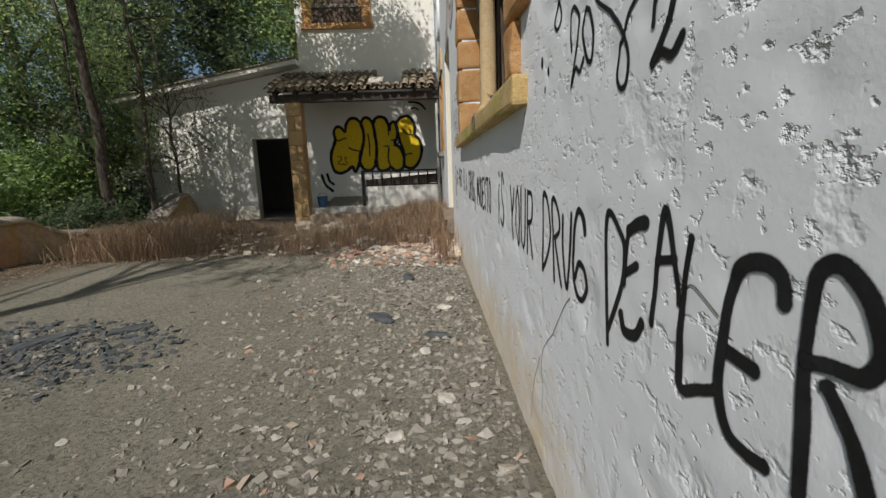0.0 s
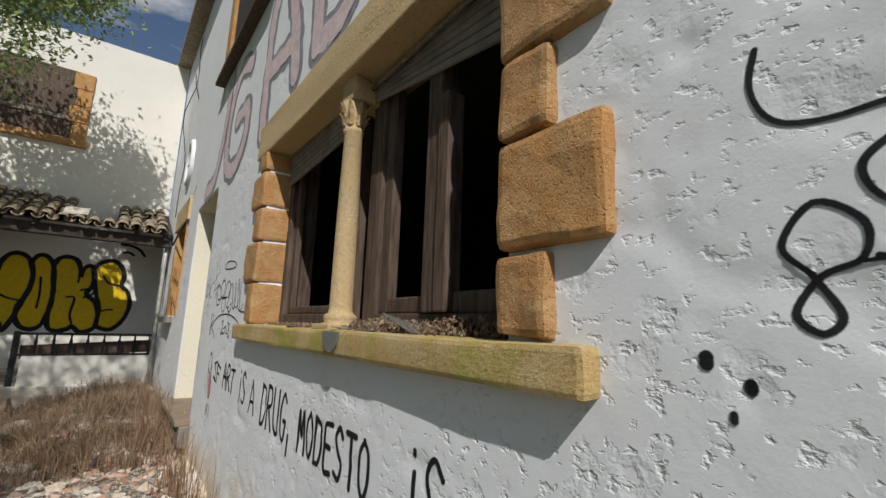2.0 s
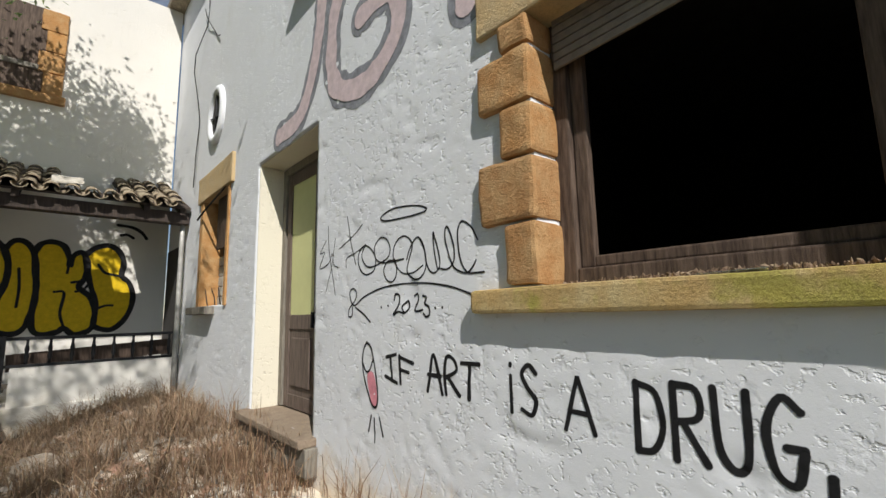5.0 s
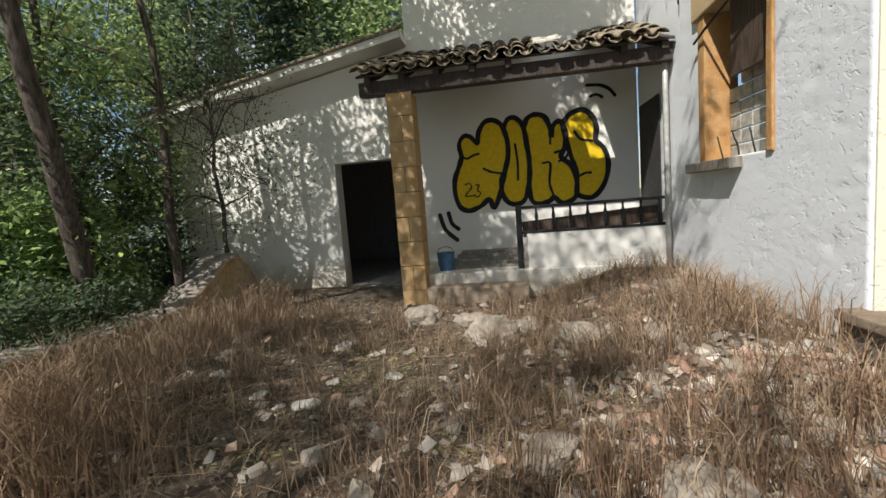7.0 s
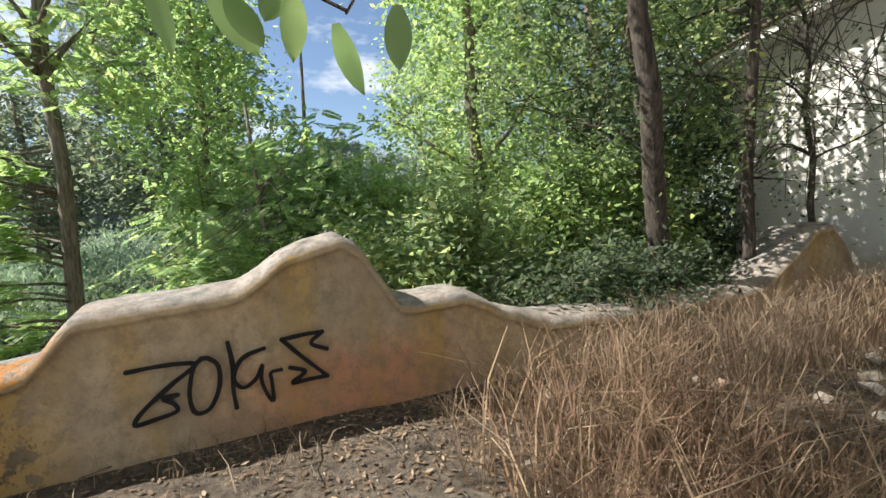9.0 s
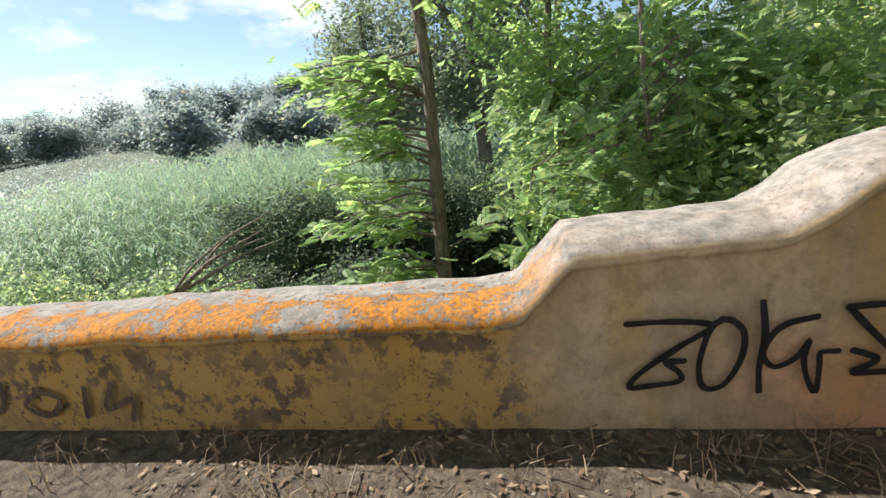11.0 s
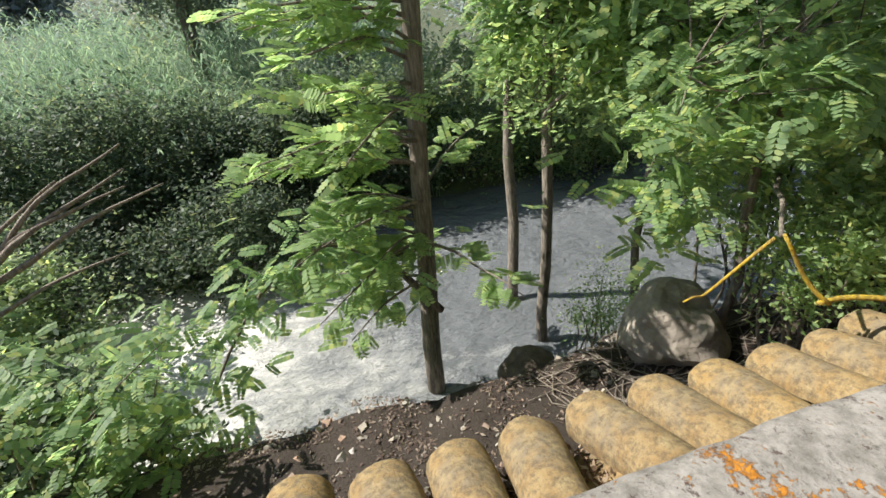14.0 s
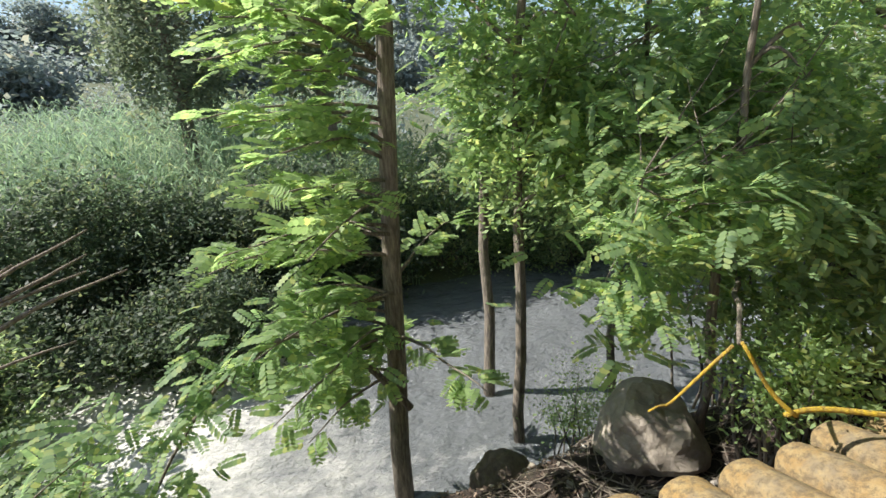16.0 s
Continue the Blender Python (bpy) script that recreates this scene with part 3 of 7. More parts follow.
rear_wall()
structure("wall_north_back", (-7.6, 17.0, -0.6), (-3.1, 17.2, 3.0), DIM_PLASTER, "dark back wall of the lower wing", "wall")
structure("wall_wing_side", (-3.12, 13.31, -0.6), (-2.95, 17.2, 7.2), PLASTER_REAR, "white side wall of the main house", "wall")
structure("wall_wing_west", (-7.6, 13.31, -0.6), (-7.4, 17.0, 3.05), PLASTER_REAR, "white plastered side wall of the lower wing", "wall")
structure("floor_wing", (-7.4, 13.0, -0.3), (-3.1, 17.0, -0.06), DIM_PLASTER, "dimmed grey floor of the lower wing", "floor")


def wing_roof():
    r = thing("lower_wing_roof", (-5.4, 13, 3.4), "low sloping roof with a plastered verge and mossy tiles", "roof", kind="structure")
    bm = bmesh.new()
    sec = [(-7.9, 3.02), (-3.13, 3.88), (-3.13, 4.00), (-7.9, 3.14)]
    a = [bm.verts.new((x, 12.56, z)) for x, z in sec]
    b = [bm.verts.new((x, 17.3, z)) for x, z in sec]
    bm.faces.new(a)
    bm.faces.new(b[::-1])
    for i in range(4):
        j = (i + 1) % 4
        bm.faces.new((a[i], b[i], b[j], a[j]))
    bmesh.ops.recalc_face_normals(bm, faces=bm.faces[:])
    piece("verge", bm, PLASTER_REAR, r)
    vs, fs = [], []
    for k in range(22):
        x0, x1 = -7.95 + k * 0.22, -7.95 + k * 0.22 + 0.25
        z0 = 3.16 + (x0 + 7.9) * 0.18
        v, f = tube([(x0, 12.55, z0), (x1, 12.54, z0 + 0.045)], [0.03, 0.035], 6)
        fs += [tuple(i + len(vs) for i in q) for q in f]
        vs += v
    at_parent(raw("tile_edging", vs, fs, ROOF_TILE, None, "mossy tile edging", True), r)


wing_roof()
cab = thing("cabinet", (-4.0, 16.2, -0.06), "dark broken cabinet inside the gloomy doorway", "cabinet")
block("body", (-4.4, 16.0, -0.06), (-3.5, 16.5, 0.95), DARK_BEAM, cab, 0.01)
cd = block("door", (-4.38, 15.97, 0.0), (-3.97, 16.0, 0.9), OLD_WOOD, cab, 0.005)
knob = part("handle", box_bm((-4.02, 15.94, 0.45), (-4.0, 15.97, 0.55), 0.004), IRON)
knob.parent = cd
knob.matrix_parent_inverse = Matrix.Translation(cab.location).inverted() @ Matrix.Translation(cab.location)
block("door", (-3.93, 15.97, 0.0), (-3.52, 16.0, 0.9), OLD_WOOD, cab, 0.005)

# ---- large window ----


def quoins():
    q = thing("window_surround", (FACE, 3.8, 1.44), "orange sandstone blocks framing the large window", "window frame", kind="structure")
    z, k = 1.455, 0
    for h, w in ((0.215, 0.15), (0.30, 0.31), (0.23, 0.16), (0.31, 0.32), (0.20, 0.15)):
        top = min(z + h, 2.71)
        block("stone_block", (FACE - 0.028, 2.56 - w, z + 0.006), (FACE + 0.26, 2.575, top - 0.006), OCHRE, q, 0.022, wobble=0.010, cuts=3, seed=k)
        z, k = top, k + 1
    z = 1.455
    for h, w in ((0.285, 0.16), (0.30, 0.31), (0.25, 0.17), (0.27, 0.30), (0.285, 0.16)):
        top = min(z + h, 2.71)
        block("stone_block", (FACE - 0.028, 4.985, z + 0.006), (FACE + 0.26, 5.0 + w, top - 0.006), OCHRE, q, 0.022, wobble=0.010, cuts=3, seed=k + 9)
        z, k = top, k + 1
    block("lintel", (FACE - 0.02, 2.36, 2.705), (FACE + 0.34, 5.30, 2.975), PALE_STONE, q, 0.012, "pale ochre stone lintel", wobble=0.006, cuts=5)
    block("sill", (FACE - 0.05, 2.30, 1.345), (FACE + 0.34, 5.36, 1.452), SILL, q, 0.016, "mossy sandstone sill", wobble=0.008, cuts=7)
    return q


quoins()


def column():
    c = thing("window_column", (FACE + 0.07, 3.72, 1.45), "slender cream stone column with a leafy capital on the sill", "column")
    bm = bmesh.new()
    prof = [(0.0, 0.0), (0.088, 0.0), (0.088, 0.028), (0.07, 0.035), (0.078, 0.05), (0.076, 0.066), (0.058, 0.078), (0.054, 0.10), (0.052, 0.5), (0.046, 0.96), (0.052, 0.97), (0.054, 0.985), (0.045, 0.995), (0.048, 1.04), (0.062, 1.13), (0.0, 1.13)]
    sides = 24
    rings = [[bm.verts.new((r * math.cos(2 * math.pi * k / sides), r * math.sin(2 * math.pi * k / sides), z)) for k in range(sides)] for r, z in prof[1:-1]]
    for a, b in zip(rings, rings[1:]):
        for k in range(sides):
            bm.faces.new((a[k], a[(k + 1) % sides], b[(k + 1) % sides], b[k]))
    bm.faces.new(rings[0][::-1])
    bm.faces.new(rings[-1])
    part("shaft", bm, PALE_STONE, c, smooth=True)
    bm = box_bm((-0.10, -0.10, -0.002), (0.10, 0.10, 0.026), 0.008)
    part("plinth", bm, PALE_STONE, c)
    part("abacus", box_bm((-0.05, -0.07, 1.13), (0.22, 0.07, 1.262), 0.02, 0.01, 2), PALE_STONE, c, "stone impost")
    for ring_z, n, s in ((1.0, 8, 0.06), (1.045, 8, 0.075)):
        for k in range(n):
            w = 2 * math.pi * (k + (0.5 if ring_z > 1.1 else 0)) / n
            d = Vector((math.cos(w), math.sin(w), 0))
            side = Vector((-d.y, d.x, 0))
            vs, fs = [], []
            for i in range(5):
                t = i / 4
                p = d * (0.05 + 0.03 * t * t) + Vector((0, 0, ring_z + s * t))
                wd = 0.018 * math.sin(math.pi * (0.15 + 0.8 * t))
                vs += [p - side * wd, p + d * 0.006, p + side * wd]
            for i in range(4):
                for j in range(2):
                    fs.append((i * 3 + j, i * 3 + j + 1, i * 3 + j + 4, i * 3 + j + 3))
            raw("carved_leaf", vs, fs, PALE_STONE, c)


column()


def shutter_slats(parent, y0, y1, z_left, z_right, x):
    """A roller shutter that hangs askew: slats between two heights."""
    n = 6
    for k in range(n):
        t0, t1 = k / n, (k + 0.88) / n
        top = 2.72

        def z_at(y, t):
            low = z_right + (z_left - z_right) * (y - y0) / (y1 - y0)
            return low + (top - low) * t
        bm = bmesh.new()
        vs = [bm.verts.new((xx, y, z_at(y, t))) for xx in (x - 0.008, x + 0.008) for y, t in ((y0, t0), (y1, t0), (y1, t1), (y0, t1))]
        for f in ((0, 1, 2, 3), (7, 6, 5, 4), (0, 4, 5, 1), (1, 5, 6, 2), (2, 6, 7, 3), (3, 7, 4, 0)):
            bm.faces.new([vs[i] for i in f])
        bmesh.ops.recalc_face_normals(bm, faces=bm.faces[:])
        bmesh.ops.bevel(bm, geom=bm.edges[:], offset=0.003, segments=1, affect="EDGES")
        piece("slat", bm, SHUTTER, parent)


def window_frames():
    w = thing("window_1", (FACE + 0.2, 3.8, 1.45), "weathered brown timber window frames without glass, shutters hanging askew", "window", kind="structure")
    X0, X1 = FACE + 0.17, FACE + 0.25
    # bay beside the door
    for lo, hi in (((X0, 4.92, 1.452), (X1 + 0.11, 4.998, 2.71)), ((X0, 3.86, 1.452), (X1, 3.95, 2.71)), ((X0 + 0.002, 3.95, 1.452), (X1, 4.92, 1.53))):
        block("frame_bar", lo, hi, OLD_WOOD, w, 0.008, wobble=0.002, cuts=1)
    for lo, hi in (((X0 + 0.03, 4.85, 1.53), (X1 - 0.01, 4.918, 2.6)), ((X0 + 0.03, 3.952, 1.532), (X1 - 0.01, 4.85, 1.58))):
        block("sash_bar", lo, hi, OLD_WOOD, w, 0.008)
    # bay beside the yard
    for lo, hi in (((X0, 3.58, 1.452), (X1, 3.70, 2.71)), ((X0, 2.58, 1.452), (X1, 2.66, 2.71)), ((X0 + 0.002, 2.66, 1.452), (X1, 3.58, 1.53)), ((X0 - 0.01, 3.10, 1.532), (X1 + 0.01, 3.19, 2.71))):
        block("frame_bar", lo, hi, OLD_WOOD, w, 0.008, wobble=0.002, cuts=1)
    for lo, hi in (((X0 + 0.02, 3.50, 1.532), (X1 - 0.01, 3.578, 2.62)), ((X0 + 0.02, 3.192, 1.532), (X1 - 0.012, 3.50, 1.60)), ((X0 - 0.02, 3.03, 1.532), (X1 - 0.02, 3.098, 2.40)), ((X0 + 0.02, 2.662, 1.532), (X1 - 0.01, 3.028, 1.61)), ((X0 + 0.025, 2.662, 1.612), (X1 - 0.02, 2.72, 2.70))):
        block("sash_bar", lo, hi, OLD_WOOD, w, 0.008, wobble=0.002, cuts=1)
    s1 = at_parent(new("shutter"), w)
    shutter_slats(s1, 3.80, 4.96, 2.46, 2.525, FACE + 0.15)
    s2 = at_parent(new("shutter"), w)
    shutter_slats(s2, 2.60, 3.70, 2.60, 2.43, FACE + 0.15)
    at_parent(tubes("shutter_cord", [(bent((FACE + 0.12, 3.64, 2.655), (FACE + 0.12, 2.8, 2.69), 5, 0.0), taper(0.012, 0.012, 6))], GREY_WOOD, None, "loose timber bead"), w)


window_frames()

# debris on the sill
rng = np.random.RandomState(5)


def debris_heap(name, centre, spread, n, size, material, label, category, top=0.0):
    vs, fs = [], []
    for _ in range(n):
        u = rng.randn(2) * np.array(spread) * 0.5
        h = max(0.0, top * (1 - (abs(u[0]) / spread[0] + abs(u[1]) / spread[1]) * 0.6)) * rng.rand()
        c = Vector((centre[0] + u[0], centre[1] + u[1], centre[2] + h))
        s = size * (0.4 + rng.rand())
        q = Euler(rng.rand(3) * 6.28).to_matrix()
        k = len(vs)
        vs += [c + q @ Vector((a * s, b * s * 0.6, d * s * 0.3)) for a, b, d in ((1, 0, 0), (-1, 0.3, 0), (0, 1, 0), (0, -1, 0), (0, 0, 1), (0, 0, -1))]
        fs += [tuple(k + i for i in f) for f in ((0, 2, 4), (2, 1, 4), (1, 3, 4), (3, 0, 4), (2, 0, 5), (1, 2, 5), (3, 1, 5), (0, 3, 5))]
    return tagged(raw(name, vs, fs, material), label, category, kind="stuff")


debris_heap("sill_dirt", (FACE + 0.11, 3.35, 1.458), (0.09, 0.45), 900, 0.012, DEAD_LEAVES, "brown dirt and leaf litter heaped on the window sill", "dirt", 0.06)
debris_heap("sill_dirt", (FACE + 0.12, 2.85, 1.458), (0.07, 0.35), 600, 0.012, DEAD_LEAVES, "brown dirt and leaf litter heaped on the window sill", "dirt", 0.07)
debris_heap("sill_dirt", (FACE + 0.10, 4.4, 1.458), (0.06, 0.6), 400, 0.010, DEAD_LEAVES, "brown dirt and leaf litter heaped on the window sill", "dirt", 0.02)


def shard(place, outline, turn, label):
    bm = bmesh.new()
    f = bm.faces.new([bm.verts.new((x, y, 0)) for x, y in outline])
    got = bmesh.ops.extrude_face_region(bm, geom=[f])
    for v in got["geom"]:
        if isinstance(v, bmesh.types.BMVert):
            v.co.z += 0.004
    bmesh.ops.recalc_face_normals(bm, faces=bm.faces[:])
    ob = tagged(part("glass_shard", bm, GLASS), label, "glass shard", "broken glass on the sill")
    ob.matrix_world = pose(*place, *turn)


shard((FACE - 0.02, 2.98, 1.462), ((0, 0), (0.10, 0.0), (0.13, 0.14), (0.02, 0.19)), (20, 12, 10), "pale dusty broken window glass on the sill")
shard((FACE - 0.02, 3.22, 1.458), ((0, 0), (0.07, 0.02), (0.09, 0.16), (0.01, 0.12)), (0, 8, 15), "pale dusty broken window glass on the sill")
shard((FACE - 0.01, 3.45, 1.458), ((0, 0), (0.09, 0.01), (0.06, 0.11), (0.0, 0.08)), (4, 0, 40), "pale dusty broken window glass on the sill")
shard((FACE - 0.02, 4.2, 1.458), ((0, 0), (0.12, 0.05), (0.10, 0.30), (0.02, 0.22)), (0, 5, -10), "pale dusty broken window glass on the sill")
bm = bmesh.new()
bmesh.ops.create_circle(bm, cap_ends=True, segments=20, radius=0.085)
for v in bm.verts:
    v.co = Vector((FACE - 0.055, 3.52 + v.co.x, 1.448 + min(0.0, v.co.y)))
bmesh.ops.remove_doubles(bm, verts=bm.verts[:], dist=0.0005)
bmesh.ops.solidify(bm, geom=bm.faces[:], thickness=0.005)
tagged(part("glass_shard", bm, GLASS), "half-round clear glass pane hanging over the sill", "glass shard", "broken glass on the sill")

# ---- door ----


def entrance():
    d = thing("door_1", (FACE + 0.3, 7.8, 0.46), "weathered brown double door, one leaf shut and one open", "door", kind="structure")
    X0, X1 = FACE + 0.27, FACE + 0.34
    block("frame_bar", (X0, 8.38, 0.47), (X1, 8.465, 2.9), GREY_WOOD, d, 0.006)
    block("frame_bar", (X0, 7.14, 2.83), (X1, 8.38, 2.91), GREY_WOOD, d, 0.006)
    lf = block("leaf", (X0 + 0.015, 8.27, 0.475), (X1 - 0.01, 8.36, 2.82), DOOR_WOOD, d, 0.006, "shut door leaf")
    for lo, hi in (((X0 + 0.015, 7.62, 0.475), (X1 - 0.01, 7.72, 2.82)), ((X0 + 0.018, 7.72, 0.475), (X1 - 0.012, 8.27, 0.60)), ((X0 + 0.018, 7.72, 1.22), (X1 - 0.012, 8.27, 1.36)), ((X0 + 0.018, 7.72, 2.70), (X1 - 0.012, 8.27, 2.82))):
        block("leaf_rail", lo, hi, DOOR_WOOD, d, 0.006)
    block("panel", (X0 + 0.03, 7.72, 0.60), (X1 - 0.02, 8.27, 1.22), DOOR_WOOD, d, 0.0)
    hd = part("door_handle", box_bm((X0 - 0.03, 7.655, 1.24), (X0 + 0.015, 7.685, 1.38), 0.006), IRON)
    at_parent(hd, d)
    block("raised_panel", (X0 + 0.012, 7.79, 0.68), (X0 + 0.032, 8.20, 1.14), DOOR_WOOD, d, 0.012)
    block("upper_board", (X0 + 0.032, 7.72, 1.36), (X1 - 0.02, 8.27, 2.70), YELLOW_BOARD, d, 0.0, "pale yellow upper panel")
    # second leaf swung inward
    o = block("open_leaf", (X1, 7.14, 0.475), (X1 + 0.62, 7.19, 2.82), DOOR_WOOD, d, 0.006, "door leaf swung open into the dark")
    s = thing("door_step", (FACE, 7.8, 0.40), "worn stone threshold slab with a broken edge below the door", "step", kind="structure")
    block("slab", (FACE - 0.13, 7.05, 0.40), (FACE + 0.36, 8.55, 0.462), WORN_STEP, s, 0.012, wobble=0.006, cuts=4)
    block("riser", (FACE - 0.09, 7.02, 0.20), (FACE + 0.01, 8.58, 0.40), GREY_WOOD, s, 0.01, "grey weathered riser board", wobble=0.006, cuts=3)
    block("footing", (FACE - 0.16, 5.9, -0.25), (FACE + 0.03, 7.5, 0.12), PLASTER, s, 0.03, "crumbling plastered footing", wobble=0.05, cuts=4, seed=4)
    block("footing", (FACE - 0.13, 8.6, -0.2), (FACE + 0.03, 11.4, 0.22), PLASTER_CREAM, s, 0.03, "cracked cream footing ledge", wobble=0.07, cuts=7, seed=8)


entrance()
# cream reveal of the doorway
structure("trim_reveal", (FACE + 0.02, 8.455, 0.463), (FACE + 0.268, 8.469, 2.905), PLASTER_CREAM, "cream plastered door reveal", "trim")
structure("trim_soffit", (FACE + 0.02, 7.135, 2.907), (FACE + 0.268, 8.454, 2.919), PLASTER_CREAM, "cream plastered door soffit", "trim")

# ---- small window ----


def small_window():
    w = thing("window_2", (FACE, 10.1, 1.5), "small window in a sandstone frame, half blocked with white tiles", "window", kind="structure")
    block("lintel", (FACE - 0.03, 9.30, 2.95), (FACE + 0.30, 10.86, 3.32), PALE_STONE, w, 0.015, wobble=0.006, cuts=3)
    block("jamb", (FACE - 0.012, 10.60, 1.49), (FACE + 0.28, 10.75, 2.95), OCHRE, w, 0.012, wobble=0.006, cuts=3)
    block("jamb", (FACE - 0.012, 9.42, 1.49), (FACE + 0.28, 9.50, 2.95), OCHRE, w, 0.012, wobble=0.006, cuts=3)
    block("sill", (FACE - 0.10, 9.90, 1.39), (FACE + 0.28, 10.90, 1.49), GREY_WOOD, w, 0.012, "dark stained sill")
    for r in range(6):
        for c in range(5):
            y = 9.51 + c * 0.218
            z = 1.495 + r * 0.14
            if r == 5 and c in (0, 4):
                continue
            block("tile", (FACE + 0.22, y, z), (FACE + 0.26, y + 0.205, z + 0.13), WHITE_BITS, w, 0.012)
    for k in range(3):
        at_parent(tubes("grille_bar", [(bent((FACE + 0.05, 9.75 + k * 0.3, 1.49), (FACE + 0.02, 9.80 + k * 0.3, 1.72), 5, 0.0, 0.05, k), taper(0.008, 0.006, 6))], IRON, None), w)
    at_parent(tubes("hanging_rail", [(bent((FACE - 0.04, 10.75, 2.72), (FACE + 0.0, 9.5, 2.98), 5, 0.0, 0.02, 2), taper(0.014, 0.012, 6))], IRON, None, "bent iron bar"), w)
    # board leaning in the opening
    block("shutter_board", (FACE + 0.10, 9.52, 2.25), (FACE + 0.13, 10.30, 2.94), OLD_WOOD, w, 0.004, "dark shutter board")


small_window()


def round_window():
    w = thing("window_3", (FACE, 10.2, 4.1), "small oval window ringed by a white plaster moulding", "window", kind="structure")
    bm = bmesh.new()
    n, m = 40, 10
    rings = []
    for i in range(n):
        a = 2 * math.pi * i / n
        c = Vector((FACE, 10.2 + 0.30 * math.cos(a), 4.1 + 0.36 * math.sin(a)))
        d = Vector((0, math.cos(a), math.sin(a)))
        rings.append([bm.verts.new(c + d * 0.06 * math.cos(2 * math.pi * j / m) + Vector((-0.05, 0, 0)) * math.sin(2 * math.pi * j / m)) for j in range(m)])
    for i in range(n):
        for j in range(m):
            bm.faces.new((rings[i][j], rings[(i + 1) % n][j], rings[(i + 1) % n][(j + 1) % m], rings[i][(j + 1) % m]))
    bmesh.ops.recalc_face_normals(bm, faces=bm.faces[:])
    piece("moulding", bm, PLASTER, w, smooth=True)
    bm = bmesh.new()
    vs = [bm.verts.new((FACE + 0.004, 10.2 + 0.28 * math.cos(2 * math.pi * i / n), 4.1 + 0.34 * math.sin(2 * math.pi * i / n))) for i in range(n)]
    bm.faces.new(vs[::-1])
    # No hole is cut: a near-black disc paints the opening's shade.
    piece("pane", bm, SHADE_BLACK, w, "near-black disc painted as shade of the opening")
    at_parent(tubes("glazing_bar", [(((FACE - 0.01, 9.93, 4.02), (FACE - 0.01, 10.48, 4.12)), (0.012, 0.012)), (((FACE - 0.01, 10.2, 3.78), (FACE - 0.01, 10.23, 4.42)), (0.012, 0.012))], IRON, None), w)


round_window()
cable = tubes("wall_cable", [(bent((FACE - 0.02, 10.95, 6.9), (FACE - 0.03, 11.2, 3.3), 14, 0, 0.25, 3), taper(0.008, 0.008, 15)), (bent((FACE - 0.03, 10.2, 5.3), (FACE - 0.03, 11.1, 6.2), 8, 0.15, 0.1, 5), taper(0.007, 0.007, 9))], IRON)
tagged(cable, "thin dark cable hanging loosely on the white wall", "cable")
# upper window over the lettering
uw = thing("window_4", (FACE, 6.5, 4.4), "upper window with an ochre frame and a dark sill board", "window", kind="structure")
block("sill", (FACE - 0.10, 5.35, 4.36), (FACE + 0.02, 7.62, 4.42), OLD_WOOD, uw, 0.01)
block("jamb", (FACE - 0.05, 7.2, 4.42), (FACE + 0.03, 7.45, 6.0), OCHRE, uw, 0.015)
block("jamb", (FACE - 0.05, 5.5, 4.42), (FACE + 0.03, 5.75, 6.0), OCHRE, uw, 0.015)
# Near-black sheet fills the space between the jambs.
block("dark_board", (FACE - 0.01, 5.75, 4.42), (FACE + 0.02, 7.2, 6.0), SHADE_BLACK, uw, 0.0)

# ---- rear upper window ----
rw = thing("window_5", (-2.1, 13.0, 4.9), "upper window in an ochre stone frame with broken boards", "window", kind="structure")
block("sill", (-3.0, 12.92, 4.78), (-1.15, 13.04, 4.93), OCHRE, rw, 0.02, wobble=0.012, cuts=4)
for k in range(4):
    block("stone_block", (-1.45 - (0.08 if k % 2 else 0), 12.95, 4.93 + k * 0.36), (-1.2, 13.03, 5.28 + k * 0.36), OCHRE, rw, 0.02, wobble=0.01, cuts=2, seed=k)
    block("stone_block", (-2.96, 12.95, 4.93 + k * 0.36), (-2.72 + (0.08 if k % 2 else 0), 13.03, 5.28 + k * 0.36), OCHRE, rw, 0.02, wobble=0.01, cuts=2, seed=k + 5)
block("board", (-2.72, 12.975, 4.93), (-1.45, 13.01, 6.37), OLD_WOOD, rw, 0.004, "dark broken boards")
block("rail", (-2.7, 12.95, 5.3), (-1.47, 12.974, 5.38), GREY_WOOD, rw, 0.004)

# ---- porch ----
pf = thing("porch_floor", (-1.3, 12.2, 0.2), "raised porch floor with worn stone steps", "porch", kind="structure")
block("slab", (-3.1, 11.62, -0.4), (0.42, 12.99, 0.30), PLASTER_REAR, pf, 0.02, wobble=0.01, cuts=3)
block("step", (-2.78, 11.36, -0.3), (-1.42, 11.62, 0.155), WORN_STEP, pf, 0.02, wobble=0.012, cuts=3)
pp = thing("porch_pillar", (-2.96, 11.58, 0), "square ochre stone porch pillar of coursed blocks", "pillar")
for k in range(9):
    z0, z1 = -0.2 + k * 0.333, -0.2 + (k + 1) * 0.333 - 0.006
    if k % 2:
        block("stone_block", (-3.13, 11.40, z0), (-2.96, 11.76, min(z1, 2.76)), PILLAR_STONE, pp, 0.01, wobble=0.004, cuts=1, seed=k)
        block("stone_block", (-2.955, 11.40, z0), (-2.79, 11.76, min(z1, 2.76)), PILLAR_STONE, pp, 0.01, wobble=0.004, cuts=1, seed=k + 20)
    else:
        block("stone_block", (-3.13, 11.40, z0), (-2.79, 11.76, min(z1, 2.76)), PILLAR_STONE, pp, 0.01, wobble=0.004, cuts=1, seed=k)
structure("wall_porch_low", (-1.40, 11.66, -0.3), (0.42, 11.86, 0.77), PLASTER_REAR, "low white porch wall under the railing", "wall")
